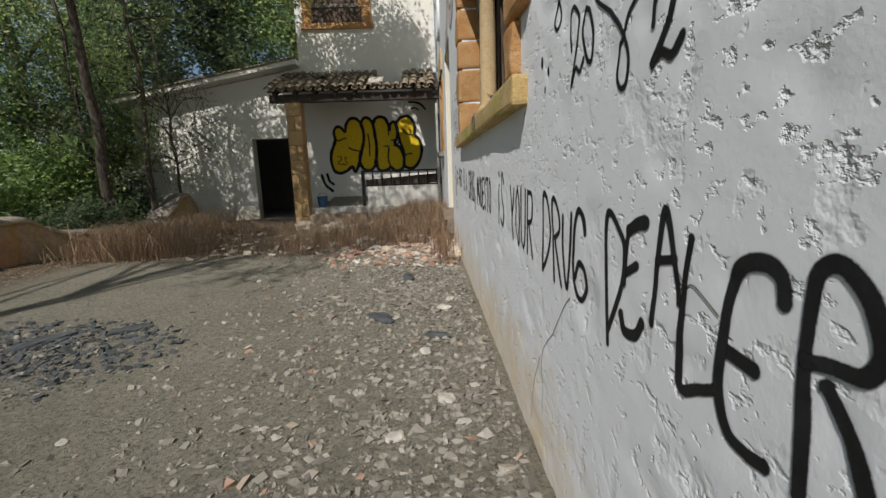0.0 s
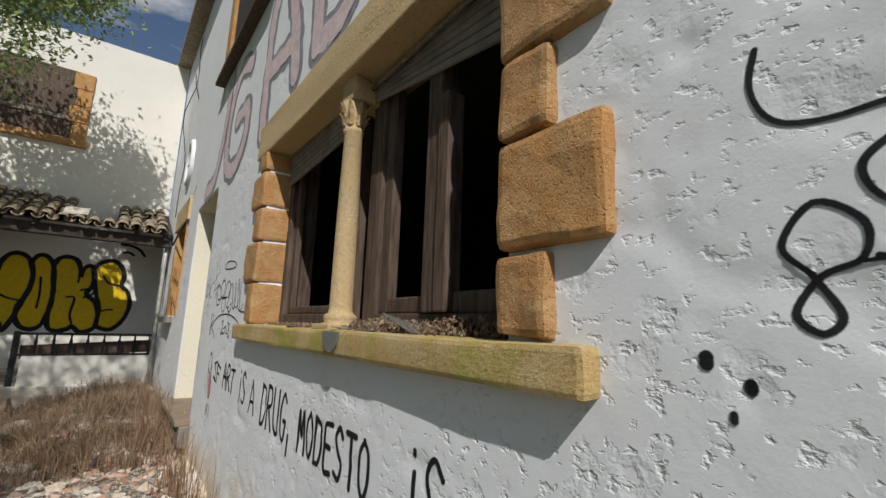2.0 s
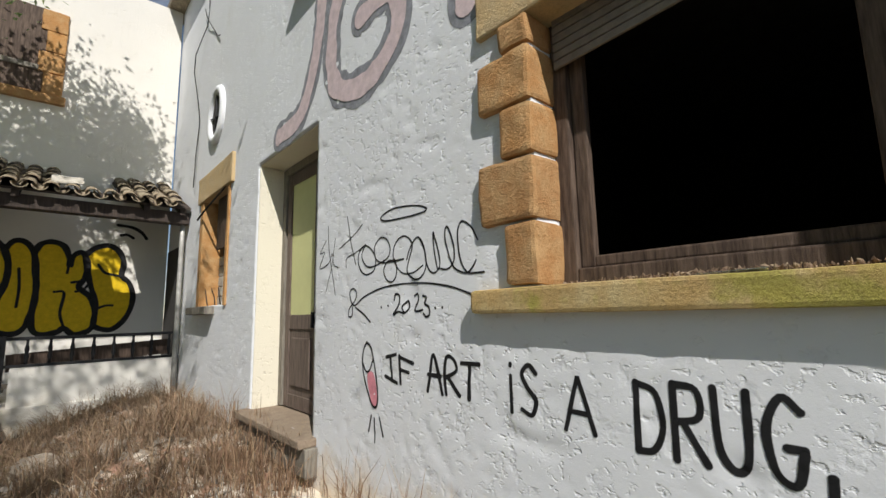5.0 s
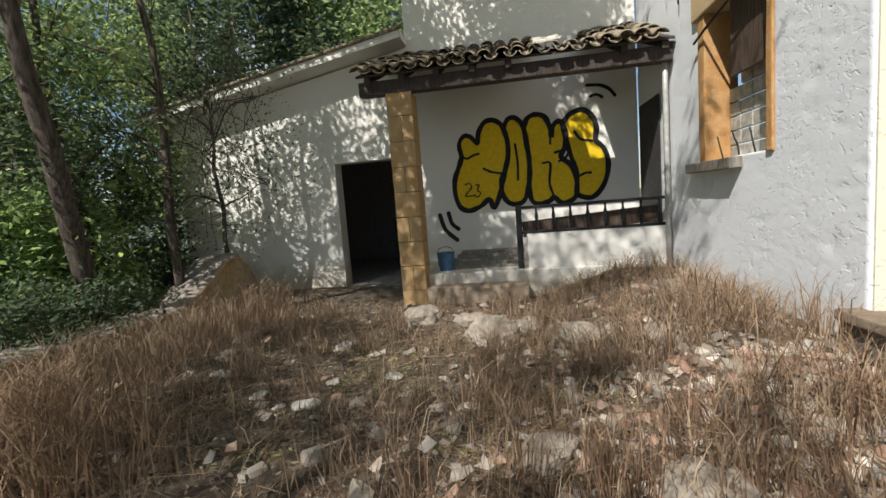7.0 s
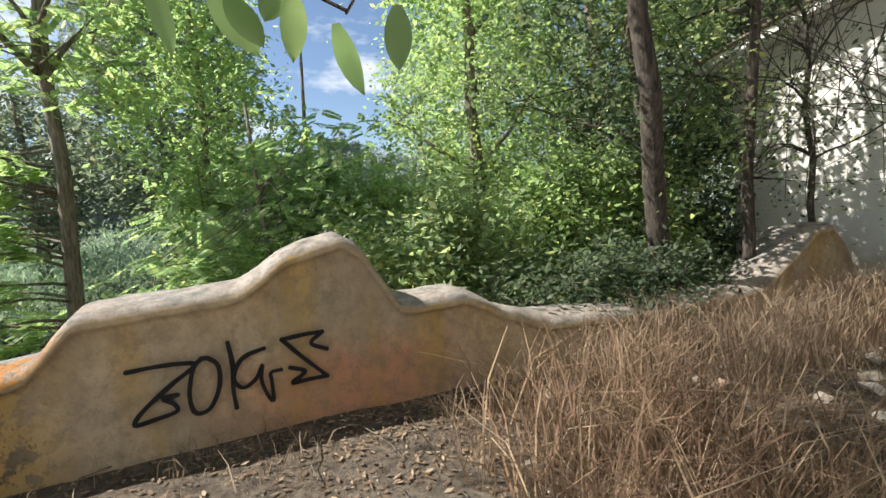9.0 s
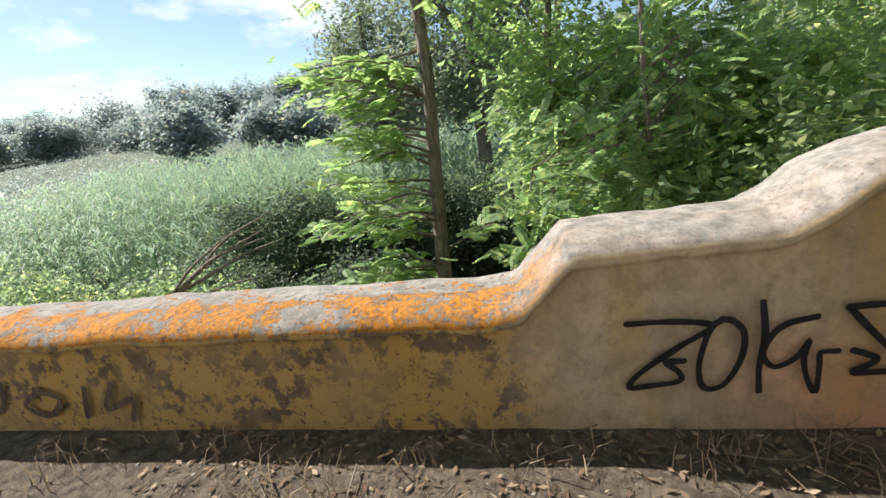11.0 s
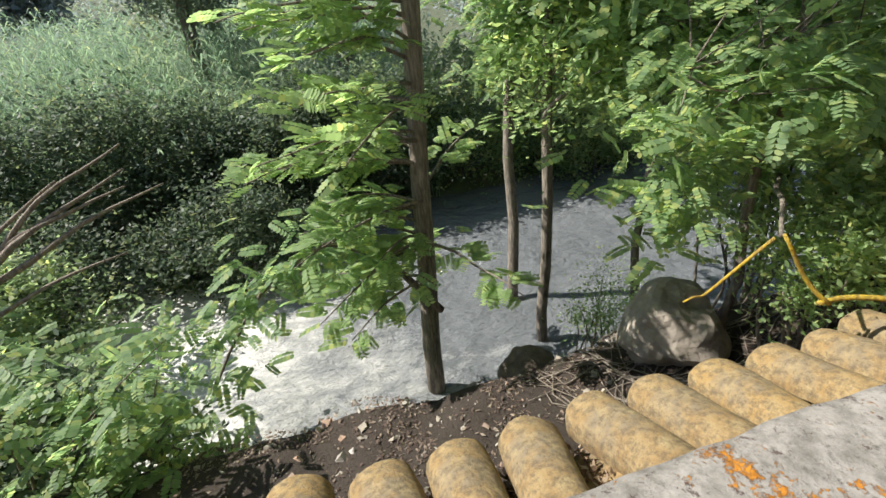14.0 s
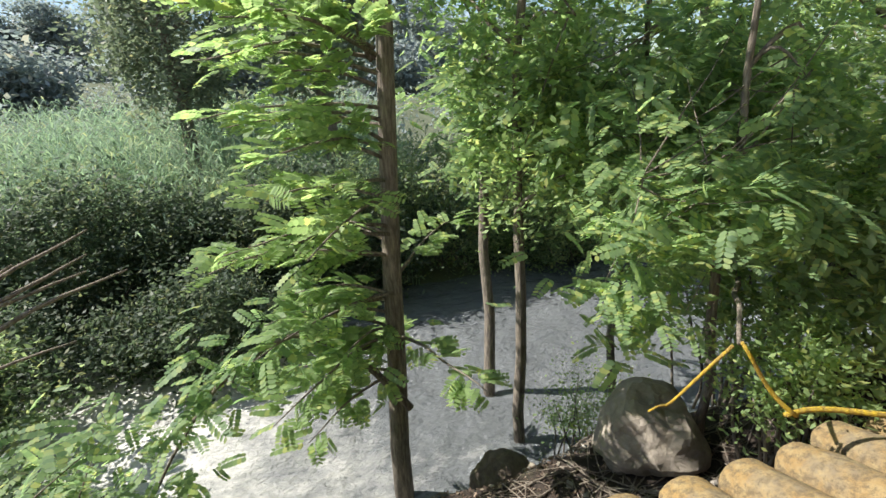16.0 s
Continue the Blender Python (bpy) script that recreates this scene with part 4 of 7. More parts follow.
rl = thing("porch_railing", (-0.5, 11.76, 0.77), "black railing with turned balusters on the low porch wall", "railing")
block("top_rail", (-1.46, 11.73, 1.115), (0.42, 11.80, 1.155), IRON, rl, 0.006)
block("bottom_rail", (-1.46, 11.74, 0.775), (0.42, 11.79, 0.81), IRON, rl, 0.005)
block("corner_post", (-1.54, 11.70, 0.0), (-1.46, 11.80, 1.17), IRON, rl, 0.008)
for k in range(8):
    x = -1.26 + k * 0.225
    prof = [(0.016, 0.81), (0.016, 0.86), (0.028, 0.90), (0.018, 0.95), (0.026, 1.0), (0.014, 1.06), (0.016, 1.115)]
    at_parent(tubes("baluster", [([(x, 11.765, z) for _, z in prof], [r for r, _ in prof])], IRON, None, sides=8), rl)
block("board", (-1.40, 11.90, 0.80), (0.40, 11.93, 1.02), OLD_WOOD, rl, 0.004, "dark plank behind the railing").rotation_euler = (0, radians(-3.5), 0)
# roof of the porch
pr = thing("porch_roof", (-1.4, 12.2, 3.2), "sagging porch roof of weathered clay barrel tiles with a hole", "roof", kind="structure")
block("beam", (-3.5, 11.44, 2.77), (0.42, 11.62, 2.95), DARK_BEAM, pr, 0.012, "dark timber beam")


def roof_z(y):
    return 3.0 + (y - 11.3) * 0.40


for k in range(9):
    x = -3.40 + k * 0.46
    if -1.2 < x < -0.42:
        continue
    bm = box_bm((x, 11.38, 0), (x + 0.08, 13.0, 0.09), 0.008)
    for v in bm.verts:
        v.co.z += roof_z(v.co.y) - 0.14
    piece("rafter", bm, DARK_BEAM, pr)
HOLE = (-1.13, -0.45, 11.75, 12.95)
for x0, x1, y0, y1 in ((-3.5, HOLE[0], 11.36, 13.0), (HOLE[1], 0.42, 11.36, 13.0), (HOLE[0], HOLE[1], 11.36, HOLE[2])):
    bm = box_bm((x0, y0, 0), (x1, y1, 0.03))
    for v in bm.verts:
        v.co.z += roof_z(v.co.y) - 0.045
    piece("deck", bm, DARK_BEAM, pr)


def barrel_tile_mesh(name, length, r0, r1, thick, material, flip=False):
    n = 7
    vs, fs = [], []
    for (y, r) in ((0, r0), (length, r1)):
        for rr in (r, r - thick):
            for k in range(n):
                a = math.pi * (0.04 + 0.92 * k / (n - 1))
                z = rr * math.sin(a) * 0.85
                vs.append((rr * math.cos(a), y, -z if flip else z))
    for k in range(n - 1):
        fs += [(k, k + 1, 2 * n + k + 1, 2 * n + k), (n + k + 1, n + k, 3 * n + k, 3 * n + k + 1), (k + 1, k, n + k, n + k + 1), (2 * n + k, 2 * n + k + 1, 3 * n + k + 1, 3 * n + k)]
    fs += [(0, 2 * n, 3 * n, n), (n - 1, 2 * n - 1, 4 * n - 1, 3 * n - 1)]
    me = bpy.data.meshes.new(name)
    me.from_pydata(vs, [], fs)
    bm = bmesh.new()
    bm.from_mesh(me)
    bmesh.ops.recalc_face_normals(bm, faces=bm.faces[:])
    bm.to_mesh(me)
    bm.free()
    me.materials.append(material)
    me.shade_smooth()
    return me


cover = barrel_tile_mesh("cover_tile", 0.46, 0.092, 0.072, 0.014, ROOF_TILE)
channel = barrel_tile_mesh("channel_tile", 0.46, 0.085, 0.07, 0.014, ROOF_TILE, True)
slope = math.degrees(math.atan(0.40))
for i in range(19):
    for j in range(5):
        for mesh, dx, dz in ((cover, 0.0, 0.045), (channel, 0.103, 0.065)):
            x, y = -3.46 + i * 0.206 + dx, 11.26 + j * 0.355
            if x > 0.34 or (HOLE[0] - 0.06 < x < HOLE[1] + 0.04 and y > HOLE[2] - 0.2) or (rng.rand() < 0.03 and j > 0):
                continue
            ob = link("roof_tile", mesh, None)
            ob.parent = pr
            ob.location = Vector((x + rng.randn() * 0.008, y + rng.randn() * 0.02, roof_z(y) + dz + rng.randn() * 0.006)) - pr.location
            ob.rotation_euler = (radians(slope - 2.2 + rng.randn() * 0.8), radians(rng.randn() * 3), radians(rng.randn() * 1.6))
# a white sheet scrap on the broken edge
bm = box_bm((-1.2, 11.42, 3.16), (-0.86, 11.9, 3.19), 0.006, 0.03, 3)
for v in bm.verts:
    v.co.z += (v.co.y - 11.42) * 0.4
tagged(part("plaster_slab", bm, WHITE_BITS), "broken white plaster slab lying on the tiles", "rubble")
pipe = tubes("drain_pipe", [([(0.36, 11.56, z) for z in (0.1, 0.8, 1.6, 2.4, 3.0)], taper(0.035, 0.035, 5))], TIN)
tagged(pipe, "thin weathered white drain pipe in the corner", "pipe")
# Thin near-black sheet paints the doorway's shade; the wall behind is closed.
structure("porch_corner_shade", (0.415, 12.0, 0.30), (0.428, 12.9, 2.5), SHADE_BLACK, "near-black sheet painted as the shaded porch doorway", "door")

# things on the porch
pl = thing("timber_pile", (-2.0, 12.3, 0.3), "stack of grey weathered boards on the porch floor", "boards")
for k in range(5):
    block("board", (-2.6 + k * 0.05, 11.95 + k * 0.10, 0.30 + 0.042 * k), (-1.55 + k * 0.03, 12.10 + k * 0.12, 0.34 + 0.042 * k), GREY_WOOD, pl, 0.004, wobble=0.004, cuts=1, seed=k)
bu = thing("bucket", (-2.58, 11.95, 0.30), "dented blue plastic bucket on the porch step", "bucket")
bm = bmesh.new()
bmesh.ops.create_cone(bm, cap_ends=True, segments=20, radius1=0.10, radius2=0.13, depth=0.26)
top = [f for f in bm.faces if f.normal.z > 0.9]
bmesh.ops.inset_region(bm, faces=top, thickness=0.012)
for f in top:
    for v in f.verts:
        v.co.z -= 0.2
for v in bm.verts:
    v.co.z += 0.13
pail = part("pail", bm, BLUE_PLASTIC, bu)
rim = bmesh.new()
bmesh.ops.create_cone(rim, cap_ends=False, segments=20, radius1=0.134, radius2=0.134, depth=0.02)
bmesh.ops.solidify(rim, geom=rim.faces[:], thickness=0.008)
for v in rim.verts:
    v.co.z += 0.252
part("rim", rim, BLUE_PLASTIC, pail)
tubes("handle", [([Vector((-2.58 + 0.13 * math.cos(a), 11.95, 0.55 + 0.1 * math.sin(a))) for a in (0, 0.8, 1.57, 2.4, 3.14)], taper(0.005, 0.005, 5))], IRON, bu)

# ---- ground ----


def knots(v, *pairs):
    xs, ys = zip(*pairs)
    return float(np.interp(v, xs, ys))


def ground_z(x, y):
    n1 = noise.noise(Vector((x * 0.35, y * 0.35, 0.0)))
    n2 = noise.noise(Vector((x * 1.7, y * 1.7, 4.0)))
    n3 = noise.noise(Vector((x * 6.0, y * 6.0, 9.0)))
    if x > -6.0:
        rough = knots(y, (6.4, 0.25), (7.6, 1.0))
        near = knots(x, (-1.3, 0.0), (-0.3, 1.0))
        z = 0.02 + 0.06 * near - 0.10 * knots(y, (6.5, 0.0), (8.5, 1.0)) * (1 - near) + 0.16 * knots(y, (7.0, 0.0), (9.0, 1.0)) * near
        return z + 0.018 * n1 + n2 * 0.035 * rough + n3 * 0.016 * max(rough, near)
    w = x + 0.35 * n1 + 0.15 * n2
    low = knots(y, (6.2, 1.0), (7.6, 0.0))
    shelf = knots(w, (-9.9, -4.0), (-9.15, -2.2), (-7.2, -1.75), (-6.9, -1.3), (-6.45, -0.75), (-6.3, -0.3), (-6.0, 0.0))
    z = knots(w, (-300, 16.0), (-170, 12.5), (-110, 7.0), (-70, 1.3), (-30, -1.3), (-20, -2.6), (-17.3, -4.3), (-16, -4.7), (-10.6, -4.7), (-9.9, -4.0), (-8.3, -1.2), (-7.75, -0.62), (-6.9, -0.55), (-6.3, -0.05), (-6.0, 0.0))
    if w > -9.9:
        z += (shelf - z) * low
    return z + n2 * 0.06 + n3 * 0.025


def ground_sheet():
    xs = lines_of([(-900, -300, 100), (-300, -60, 12), (-60, -20, 2.0), (-20, -9, 0.4), (-9, -5.8, 0.10), (-5.8, 0.6, 0.09), (0.6, 6, 0.9), (6, 60, 9), (60, 900, 120)])
    ys = lines_of([(-900, -60, 120), (-60, -10, 5), (-10, 0, 0.6), (0, 13.2, 0.09), (13.2, 20, 0.5), (20, 60, 4), (60, 900, 120)])
    verts = [(x, y, ground_z(x, y)) for x in xs for y in ys]
    ny = len(ys)
    i, j = np.meshgrid(np.arange(len(xs) - 1), np.arange(ny - 1), indexing="ij")
    a = (i * ny + j).ravel()
    ob = joined("ground", verts, np.stack([a, a + ny, a + ny + 1, a + 1], -1), GROUND, None, "", True)
    tagged(ob, "dusty grey yard with leaf litter, falling away to a river bank", "ground", kind="structure")


ground_sheet()


def river():
    xs, ys = lines_of([(-19.5, -9.0, 0.15)]), lines_of([(-40, -6, 1.2), (-6, 16, 0.16), (16, 60, 1.5)])
    verts = []
    for x in xs:
        for y in ys:
            p = Vector((x * 0.9, y * 0.55, 0))
            verts.append((x, y, -3.95 + 0.10 * noise.noise(p) + 0.07 * noise.noise(p * 2.7) + 0.03 * noise.noise(p * 7)))
    ny = len(ys)
    i, j = np.meshgrid(np.arange(len(xs) - 1), np.arange(ny - 1), indexing="ij")
    a = (i * ny + j).ravel()
    tagged(joined("water", verts, np.stack([a, a + ny, a + ny + 1, a + 1], -1), WATER, None, "", True), "fast silty river with white foam", "water", kind="structure")


river()

# ---- parapet ----


def parapet_top(y):
    return knots(y, (-6, 0.62), (4.80, 0.60), (4.93, 0.62), (5.08, 0.78), (5.15, 0.86), (5.90, 0.88), (6.02, 0.94), (6.14, 1.03), (6.30, 1.09), (6.48, 1.13), (6.60, 1.06), (6.70, 0.90), (6.83, 0.68), (6.95, 0.655), (7.30, 0.66), (7.45, 0.60), (7.60, 0.50), (8.0, 0.36), (9.2, 0.24), (10.6, 0.26), (11.1, 0.52), (11.5, 0.74), (11.8, 0.77), (12.05, 0.55), (12.25, 0.2), (12.4, -0.1))


def parapet():
    ys = lines_of([(-6, 0, 0.15), (0, 8.2, 0.035), (8.2, 12.4, 0.06)])
    verts = []
    for y in ys:
        top = parapet_top(y) + 0.012 * noise.noise(Vector((y * 2.2, 0, 5)))
        # inner face, lip, rounded crown, outer face
        ring = [(-5.80, -0.4), (-5.80, -0.1), (-5.80, (top - 0.13) * 0.35), (-5.80, (top - 0.13) * 0.7), (-5.80, top - 0.12), (-5.79, top - 0.095), (-5.765, top - 0.085)]
        for k in range(12):
            a = math.pi * k / 11
            ring.append((-6.035 + 0.272 * math.cos(a), top - 0.075 + 0.09 * math.sin(a) ** (0.7 if k < 6 else 0.42)))
        ring += [(-6.305, top - 0.12), (-6.30, top * 0.5), (-6.30, -0.2), (-6.32, -1.0), (-6.34, -2.2)]
        n = len(ring)
        for x, z in ring:
            p = Vector((x, y, z))
            verts.append(p + noise.noise_vector(p * 3.1) * 0.014 + noise.noise_vector(p * 11) * 0.006)
    faces = [(i * n + j, (i + 1) * n + j, (i + 1) * n + j + 1, i * n + j + 1) for i in range(len(ys) - 1) for j in range(n - 1)]
    me = bpy.data.meshes.new("parapet_wall")
    me.from_pydata(verts, [], faces + [tuple(range(n))[::-1], tuple((len(ys) - 1) * n + k for k in range(n))])
    bm = bmesh.new()
    bm.from_mesh(me)
    bmesh.ops.recalc_face_normals(bm, faces=bm.faces[:])
    bm.to_mesh(me)
    bm.free()
    ob = link("wall_parapet", me, PARAPET, smooth=True)
    return tagged(ob, "low rounded garden wall with humps, stained render and orange lichen", "wall", kind="structure")


parapet()
# coping tiles laid across the outer edge, their mouths rounded off with mortar
def coping_mesh(name, length, r0, r1, seed):
    rings = [(-0.075, 0.30), (-0.062, 0.62), (-0.035, 0.87), (0.0, 1.0), (length * 0.25, 1.0), (length * 0.5, 0.97), (length * 0.75, 0.95), (length, 0.93)]
    n, vs, fs = 13, [], []
    for y, f in rings:
        r = f * (r0 + (r1 - r0) * max(0.0, y) / length)
        for k in range(n):
            a = math.pi * (-0.06 + 1.12 * k / (n - 1))
            p = Vector((r * math.cos(a), y, r * 0.88 * math.sin(a)))
            vs.append(p + noise.noise_vector(p * 7 + Vector((seed * 3.7, seed, 0))) * 0.014 + noise.noise_vector(p * 22 + Vector((seed, 0, 0))) * 0.004)
    for i in range(len(rings) - 1):
        for k in range(n - 1):
            fs.append((i * n + k, i * n + k + 1, (i + 1) * n + k + 1, (i + 1) * n + k))
    fs.append(tuple(range(n))[::-1])
    fs.append(tuple((len(rings) - 1) * n + k for k in range(n)))
    me = bpy.data.meshes.new(name)
    me.from_pydata([tuple(v) for v in vs], [], fs)
    bm = bmesh.new()
    bm.from_mesh(me)
    bmesh.ops.recalc_face_normals(bm, faces=bm.faces[:])
    bm.to_mesh(me)
    bm.free()
    me.materials.append(COPING_TILE)
    me.shade_smooth()
    return me


coping = [coping_mesh("coping_tile", 0.70, 0.168, 0.150, k) for k in range(5)]
ch = barrel_tile_mesh("coping_channel", 0.63, 0.149, 0.131, 0.030, COPING_TILE, True)
tile_row = thing("tile_coping", (-6.7, 3.4, -0.4), "row of ochre clay barrel tiles sloping out from the wall", "roof tiles", kind="structure")
for k in range(17):
    y = 0.355 + k * 0.3885
    for mesh, dy, dz, x0 in ((coping[k % 5], 0.0, 0.0, -7.2), (ch, 0.194, 0.052, -7.115)):
        ob = link("barrel_tile", mesh, None)
        ob.parent = tile_row
        ob.location = Vector((x0 + rng.randn() * 0.02, y + dy, -0.629 + dz + rng.randn() * 0.006)) - tile_row.location
        ob.rotation_euler = (radians(22 + rng.randn() * 1.5), radians(rng.randn() * 3), radians(-90 + rng.randn() * 4))
support = structure("trim_coping_bed", (-6.95, 0.0, -2.2), (-6.34, 6.7, -0.66), PARAPET, "mortar bed under the coping tiles", "trim")

# ---- painted lettering ----
GLYPHS = {
    "A": ["0,0 .45,1 .55,1 1,0", ".2,.38 .8,.38"], "B": ["0,0 0,1", "0,1 .7,.9 .6,.55 0,.5 .8,.35 .7,.05 0,0"], "D": ["0,0 .05,1", ".05,1 .75,.85 .95,.4 .6,.05 0,0"],
    "E": [".9,1 .1,.95 .05,.5 .1,0 .9,0", ".1,.5 .75,.5"], "F": ["0,0 .05,1", ".05,1 .9,1", ".05,.55 .7,.55"], "G": [".95,.85 .5,1 .05,.6 .2,.1 .7,0 .95,.35", ".95,.4 .55,.4"],
    "I": [".5,0 .5,1", ".1,1 .9,1", ".1,0 .9,0"], "i": [".5,0 .5,.75", ".5,.97 .52,1"], "K": ["0,0 .05,1", ".9,1 .05,.45", ".2,.5 .9,0"], "L": [".1,1 0,0 .8,.05"],
    "M": ["0,0 .15,1 .5,.35 .85,1 1,0"], "O": [".5,1 .1,.75 .1,.25 .5,0 .9,.25 .9,.75 .5,1"], "R": ["0,0 .05,1", ".05,1 .8,.95 .85,.6 .1,.5", ".3,.5 1,0"],
    "S": [".9,.85 .5,1 .1,.8 .4,.52 .85,.3 .6,.02 .05,.1"], "T": [".5,0 .5,1", "0,1 1,1"], "U": ["0,1 .05,.25 .45,0 .85,.2 .95,1"], "Y": ["0,1 .45,.45", "1,1 .5,.5 .4,0"],
    ",": [".4,.15 .25,-.25"], "Z": ["0,.95 .9,1 .05,.05 .95,.05"], "2": [".05,.75 .4,1 .85,.75 .5,.35 0,0 .5,.1 1,0"], "0": [".5,1 .1,.6 .3,.05 .8,.1 .9,.7 .5,1"],
    "3": [".1,.95 .7,.95 .4,.55 .85,.4 .6,.02 .05,.1"], "8": [".6,.5 .15,.75 .5,1 .8,.75 .5,.5 .2,.2 .5,0 .8,.2 .5,.5"], "J": [".4,1 .95,1", ".7,1 .65,.2 .3,0 0,.25"], "W": ["0,1 .25,0 .5,.6 .75,0 1,1"],
}


def pts_of(text):
    return [tuple(float(c) for c in p.split(",")) for p in text.split()]


def ribbon(line, width, place, lift, n=5):
    """A painted stroke: a strip with round ends, laid on a surface by place(u, v, lift), and how fully it covers."""
    pts = smooth_line(line, n)
    dense = [pts[0]]
    for p in pts[1:]:
        k = max(1, int(np.linalg.norm(p - dense[-1]) / 0.035))
        q = dense[-1]
        dense += [q + (p - q) * i / k for i in range(1, k + 1)]
    m = len(dense)
    vs, fs, cover = [], [], []
    edge = min(0.5, 0.006 / width) if width < 0.2 else 0.06
    for i, p in enumerate(dense):
        d = dense[min(i + 1, m - 1)] - dense[max(i - 1, 0)]
        d = d / (np.linalg.norm(d) + 1e-9)
        s = np.array([-d[1], d[0]])
        w = width * 0.5 * (0.95 + 0.25 * noise.noise(Vector((p[0] * 9, p[1] * 9, lift * 1e4))))
        z = lift + i * 0.4e-5
        for o, c in ((-1 - edge, 0.0), (-1 + edge, 1.0), (1 - edge, 1.0), (1 + edge, 0.0)):
            q = p + s * o * w
            vs.append(place(q[0], q[1], z))
            cover.append(c)
    for i in range(m - 1):
        for j in range(3):
            fs.append((i * 4 + j, i * 4 + j + 1, i * 4 + j + 5, i * 4 + j + 4))
    for end, sg in ((0, -1), (m - 1, 1)):
        d = (dense[1] - dense[0]) if end == 0 else (dense[-1] - dense[-2])
        d = d / (np.linalg.norm(d) + 1e-9)
        s = np.array([-d[1], d[0]])
        k0 = len(vs)
        z = lift + end * 0.4e-5
        vs.append(place(dense[end][0], dense[end][1], z))
        cover.append(1.0)
        for reach, c in ((1 - edge, 1.0), (1 + edge, 0.0)):
            for a in range(9):
                w = math.pi * a / 8
                q = dense[end] + (s * math.cos(w) + sg * d * math.sin(w)) * width * 0.5 * reach
                vs.append(place(q[0], q[1], z))
                cover.append(c)
        for a in range(8):
            fs.append((k0, k0 + 1 + a, k0 + 2 + a))
            fs.append((k0 + 1 + a, k0 + 10 + a, k0 + 11 + a, k0 + 2 + a))
    return vs, fs, cover


def covered(ob, cover):
    ob.data.attributes.new("cover", "FLOAT", "POINT").data.foreach_set("value", np.array(cover, np.float32))
    return ob


def paint(name, strokes, material, place, label, lift=0.0016, category="graffiti"):
    vs, fs, cover = [], [], []
    for i, (line, width) in enumerate(strokes):
        v, f, c = ribbon(line, width, place, lift + i * 0.00002)
        fs += [tuple(k + len(vs) for k in q) for q in f]
        vs += v
        cover += c
    return tagged(covered(raw(name, vs, fs, material), cover), label, category, kind="structure")


def fill(name, outlines, material, place, label, lift, step=0.0015, category="graffiti"):
    """Filled painted shapes inside closed outlines, each a little over the last."""
    vs, fs = [], []
    for i, line in enumerate(outlines):
        pts = smooth_line(line, 4)[:-1]
        fs.append(tuple(range(len(vs), len(vs) + len(pts))))
        vs += [place(p[0], p[1], lift + i * step) for p in pts]
    return tagged(covered(raw(name, vs, fs, material), [1.0] * len(vs)), label, category, kind="structure")


def on_facade(u, v, lift):
    return (FACE + surface(u, v) - lift, u, v)


def on_rear(u, v, lift):
    return (u, 13.0 - lift, v)


def on_parapet(u, v, lift):
    p = Vector((-5.80, u, v))
    return (-5.775 - 0.0 + noise.noise(p * 3.1) * 0.008 + lift, u, v)


def word(text, start, end, low, high, width, slant=0.0, mirror=True):
    """Strokes of a word that runs from start to end."""
    widths = [0.45 if c in "iI," else 1.0 for c in text]
    gap = 0.35
    total = sum(widths) + gap * (len(text) - 1)
    out, at = [], 0.0
    for c, w in zip(text, widths):
        for s in GLYPHS.get(c, []):
            line = []
            for a, b in pts_of(s):
                u = (at + a * w) / total
                jit = noise.noise(Vector((at * 3 + a, b, start))) * 0.05
                line.append((start + (end - start) * u, low + (high - low) * (b + jit) + slant * u))
            out.append((line, width))
        at += w + gap
    return out


for text, a, b, lo, hi, w in (("iS", 5.207, 5.041, 0.918, 1.121, 0.020), ("A", 4.917, 4.793, 0.893, 1.075, 0.020), ("DRUG,", 4.632, 4.10, 0.87, 1.10, 0.024), ("MODESTO", 3.98, 3.24, 0.87, 1.06, 0.024), ("iS", 2.98, 2.80, 0.84, 1.10, 0.022), ("YOUR", 2.64, 2.22, 0.81, 1.04, 0.019)):
    paint("painted_word", word(text, a, b, lo, hi, w), BLACK_PAINT, on_facade, "black hand-sprayed word across the white wall")


def freehand(width, *lines):
    """Strokes of one width from lines of written points."""
    return [(pts_of(t), width) for t in lines]


paint("painted_word", freehand(0.022, "6.101,1.101 6.086,0.963", "6.142,1.094 6.045,1.115", "6.153,0.982 6.036,0.954", "6.010,1.109 5.999,0.956", "6.010,1.102 5.881,1.075", "6.004,1.032 5.923,1.022"),
      BLACK_PAINT, on_facade, "black hand-sprayed word across the white wall")
paint("painted_word", freehand(0.023, "5.759,0.942 5.739,1.007 5.719,1.111 5.700,1.127 5.672,1.053 5.640,0.939", "5.749,1.027 5.654,1.025", "5.611,0.943 5.620,1.038 5.603,1.125 5.554,1.118 5.531,1.065 5.611,1.024", "5.594,1.022 5.515,0.945", "5.494,1.103 5.377,1.105", "5.441,1.102 5.448,0.937"),
      BLACK_PAINT, on_facade, "black hand-sprayed word across the white wall")
paint("painted_word", freehand(0.017, "2.080,0.793 2.073,0.920 2.073,1.033 2.038,1.036 2.003,0.987 1.990,0.912 2.030,0.839 2.080,0.793", "1.943,0.789 1.960,0.925 1.972,1.024 1.939,1.028 1.899,0.987 1.896,0.946 1.942,0.920", "1.942,0.920 1.909,0.859 1.876,0.791",
                               "1.864,0.990 1.860,0.897 1.827,0.798 1.808,0.845 1.796,0.930 1.791,1.003", "1.694,0.967 1.717,1.010 1.743,1.015 1.765,0.967 1.773,0.878 1.755,0.810 1.720,0.794 1.687,0.832 1.691,0.877 1.729,0.887 1.756,0.847"),
      BLACK_PAINT, on_facade, "black hand-sprayed word across the white wall")
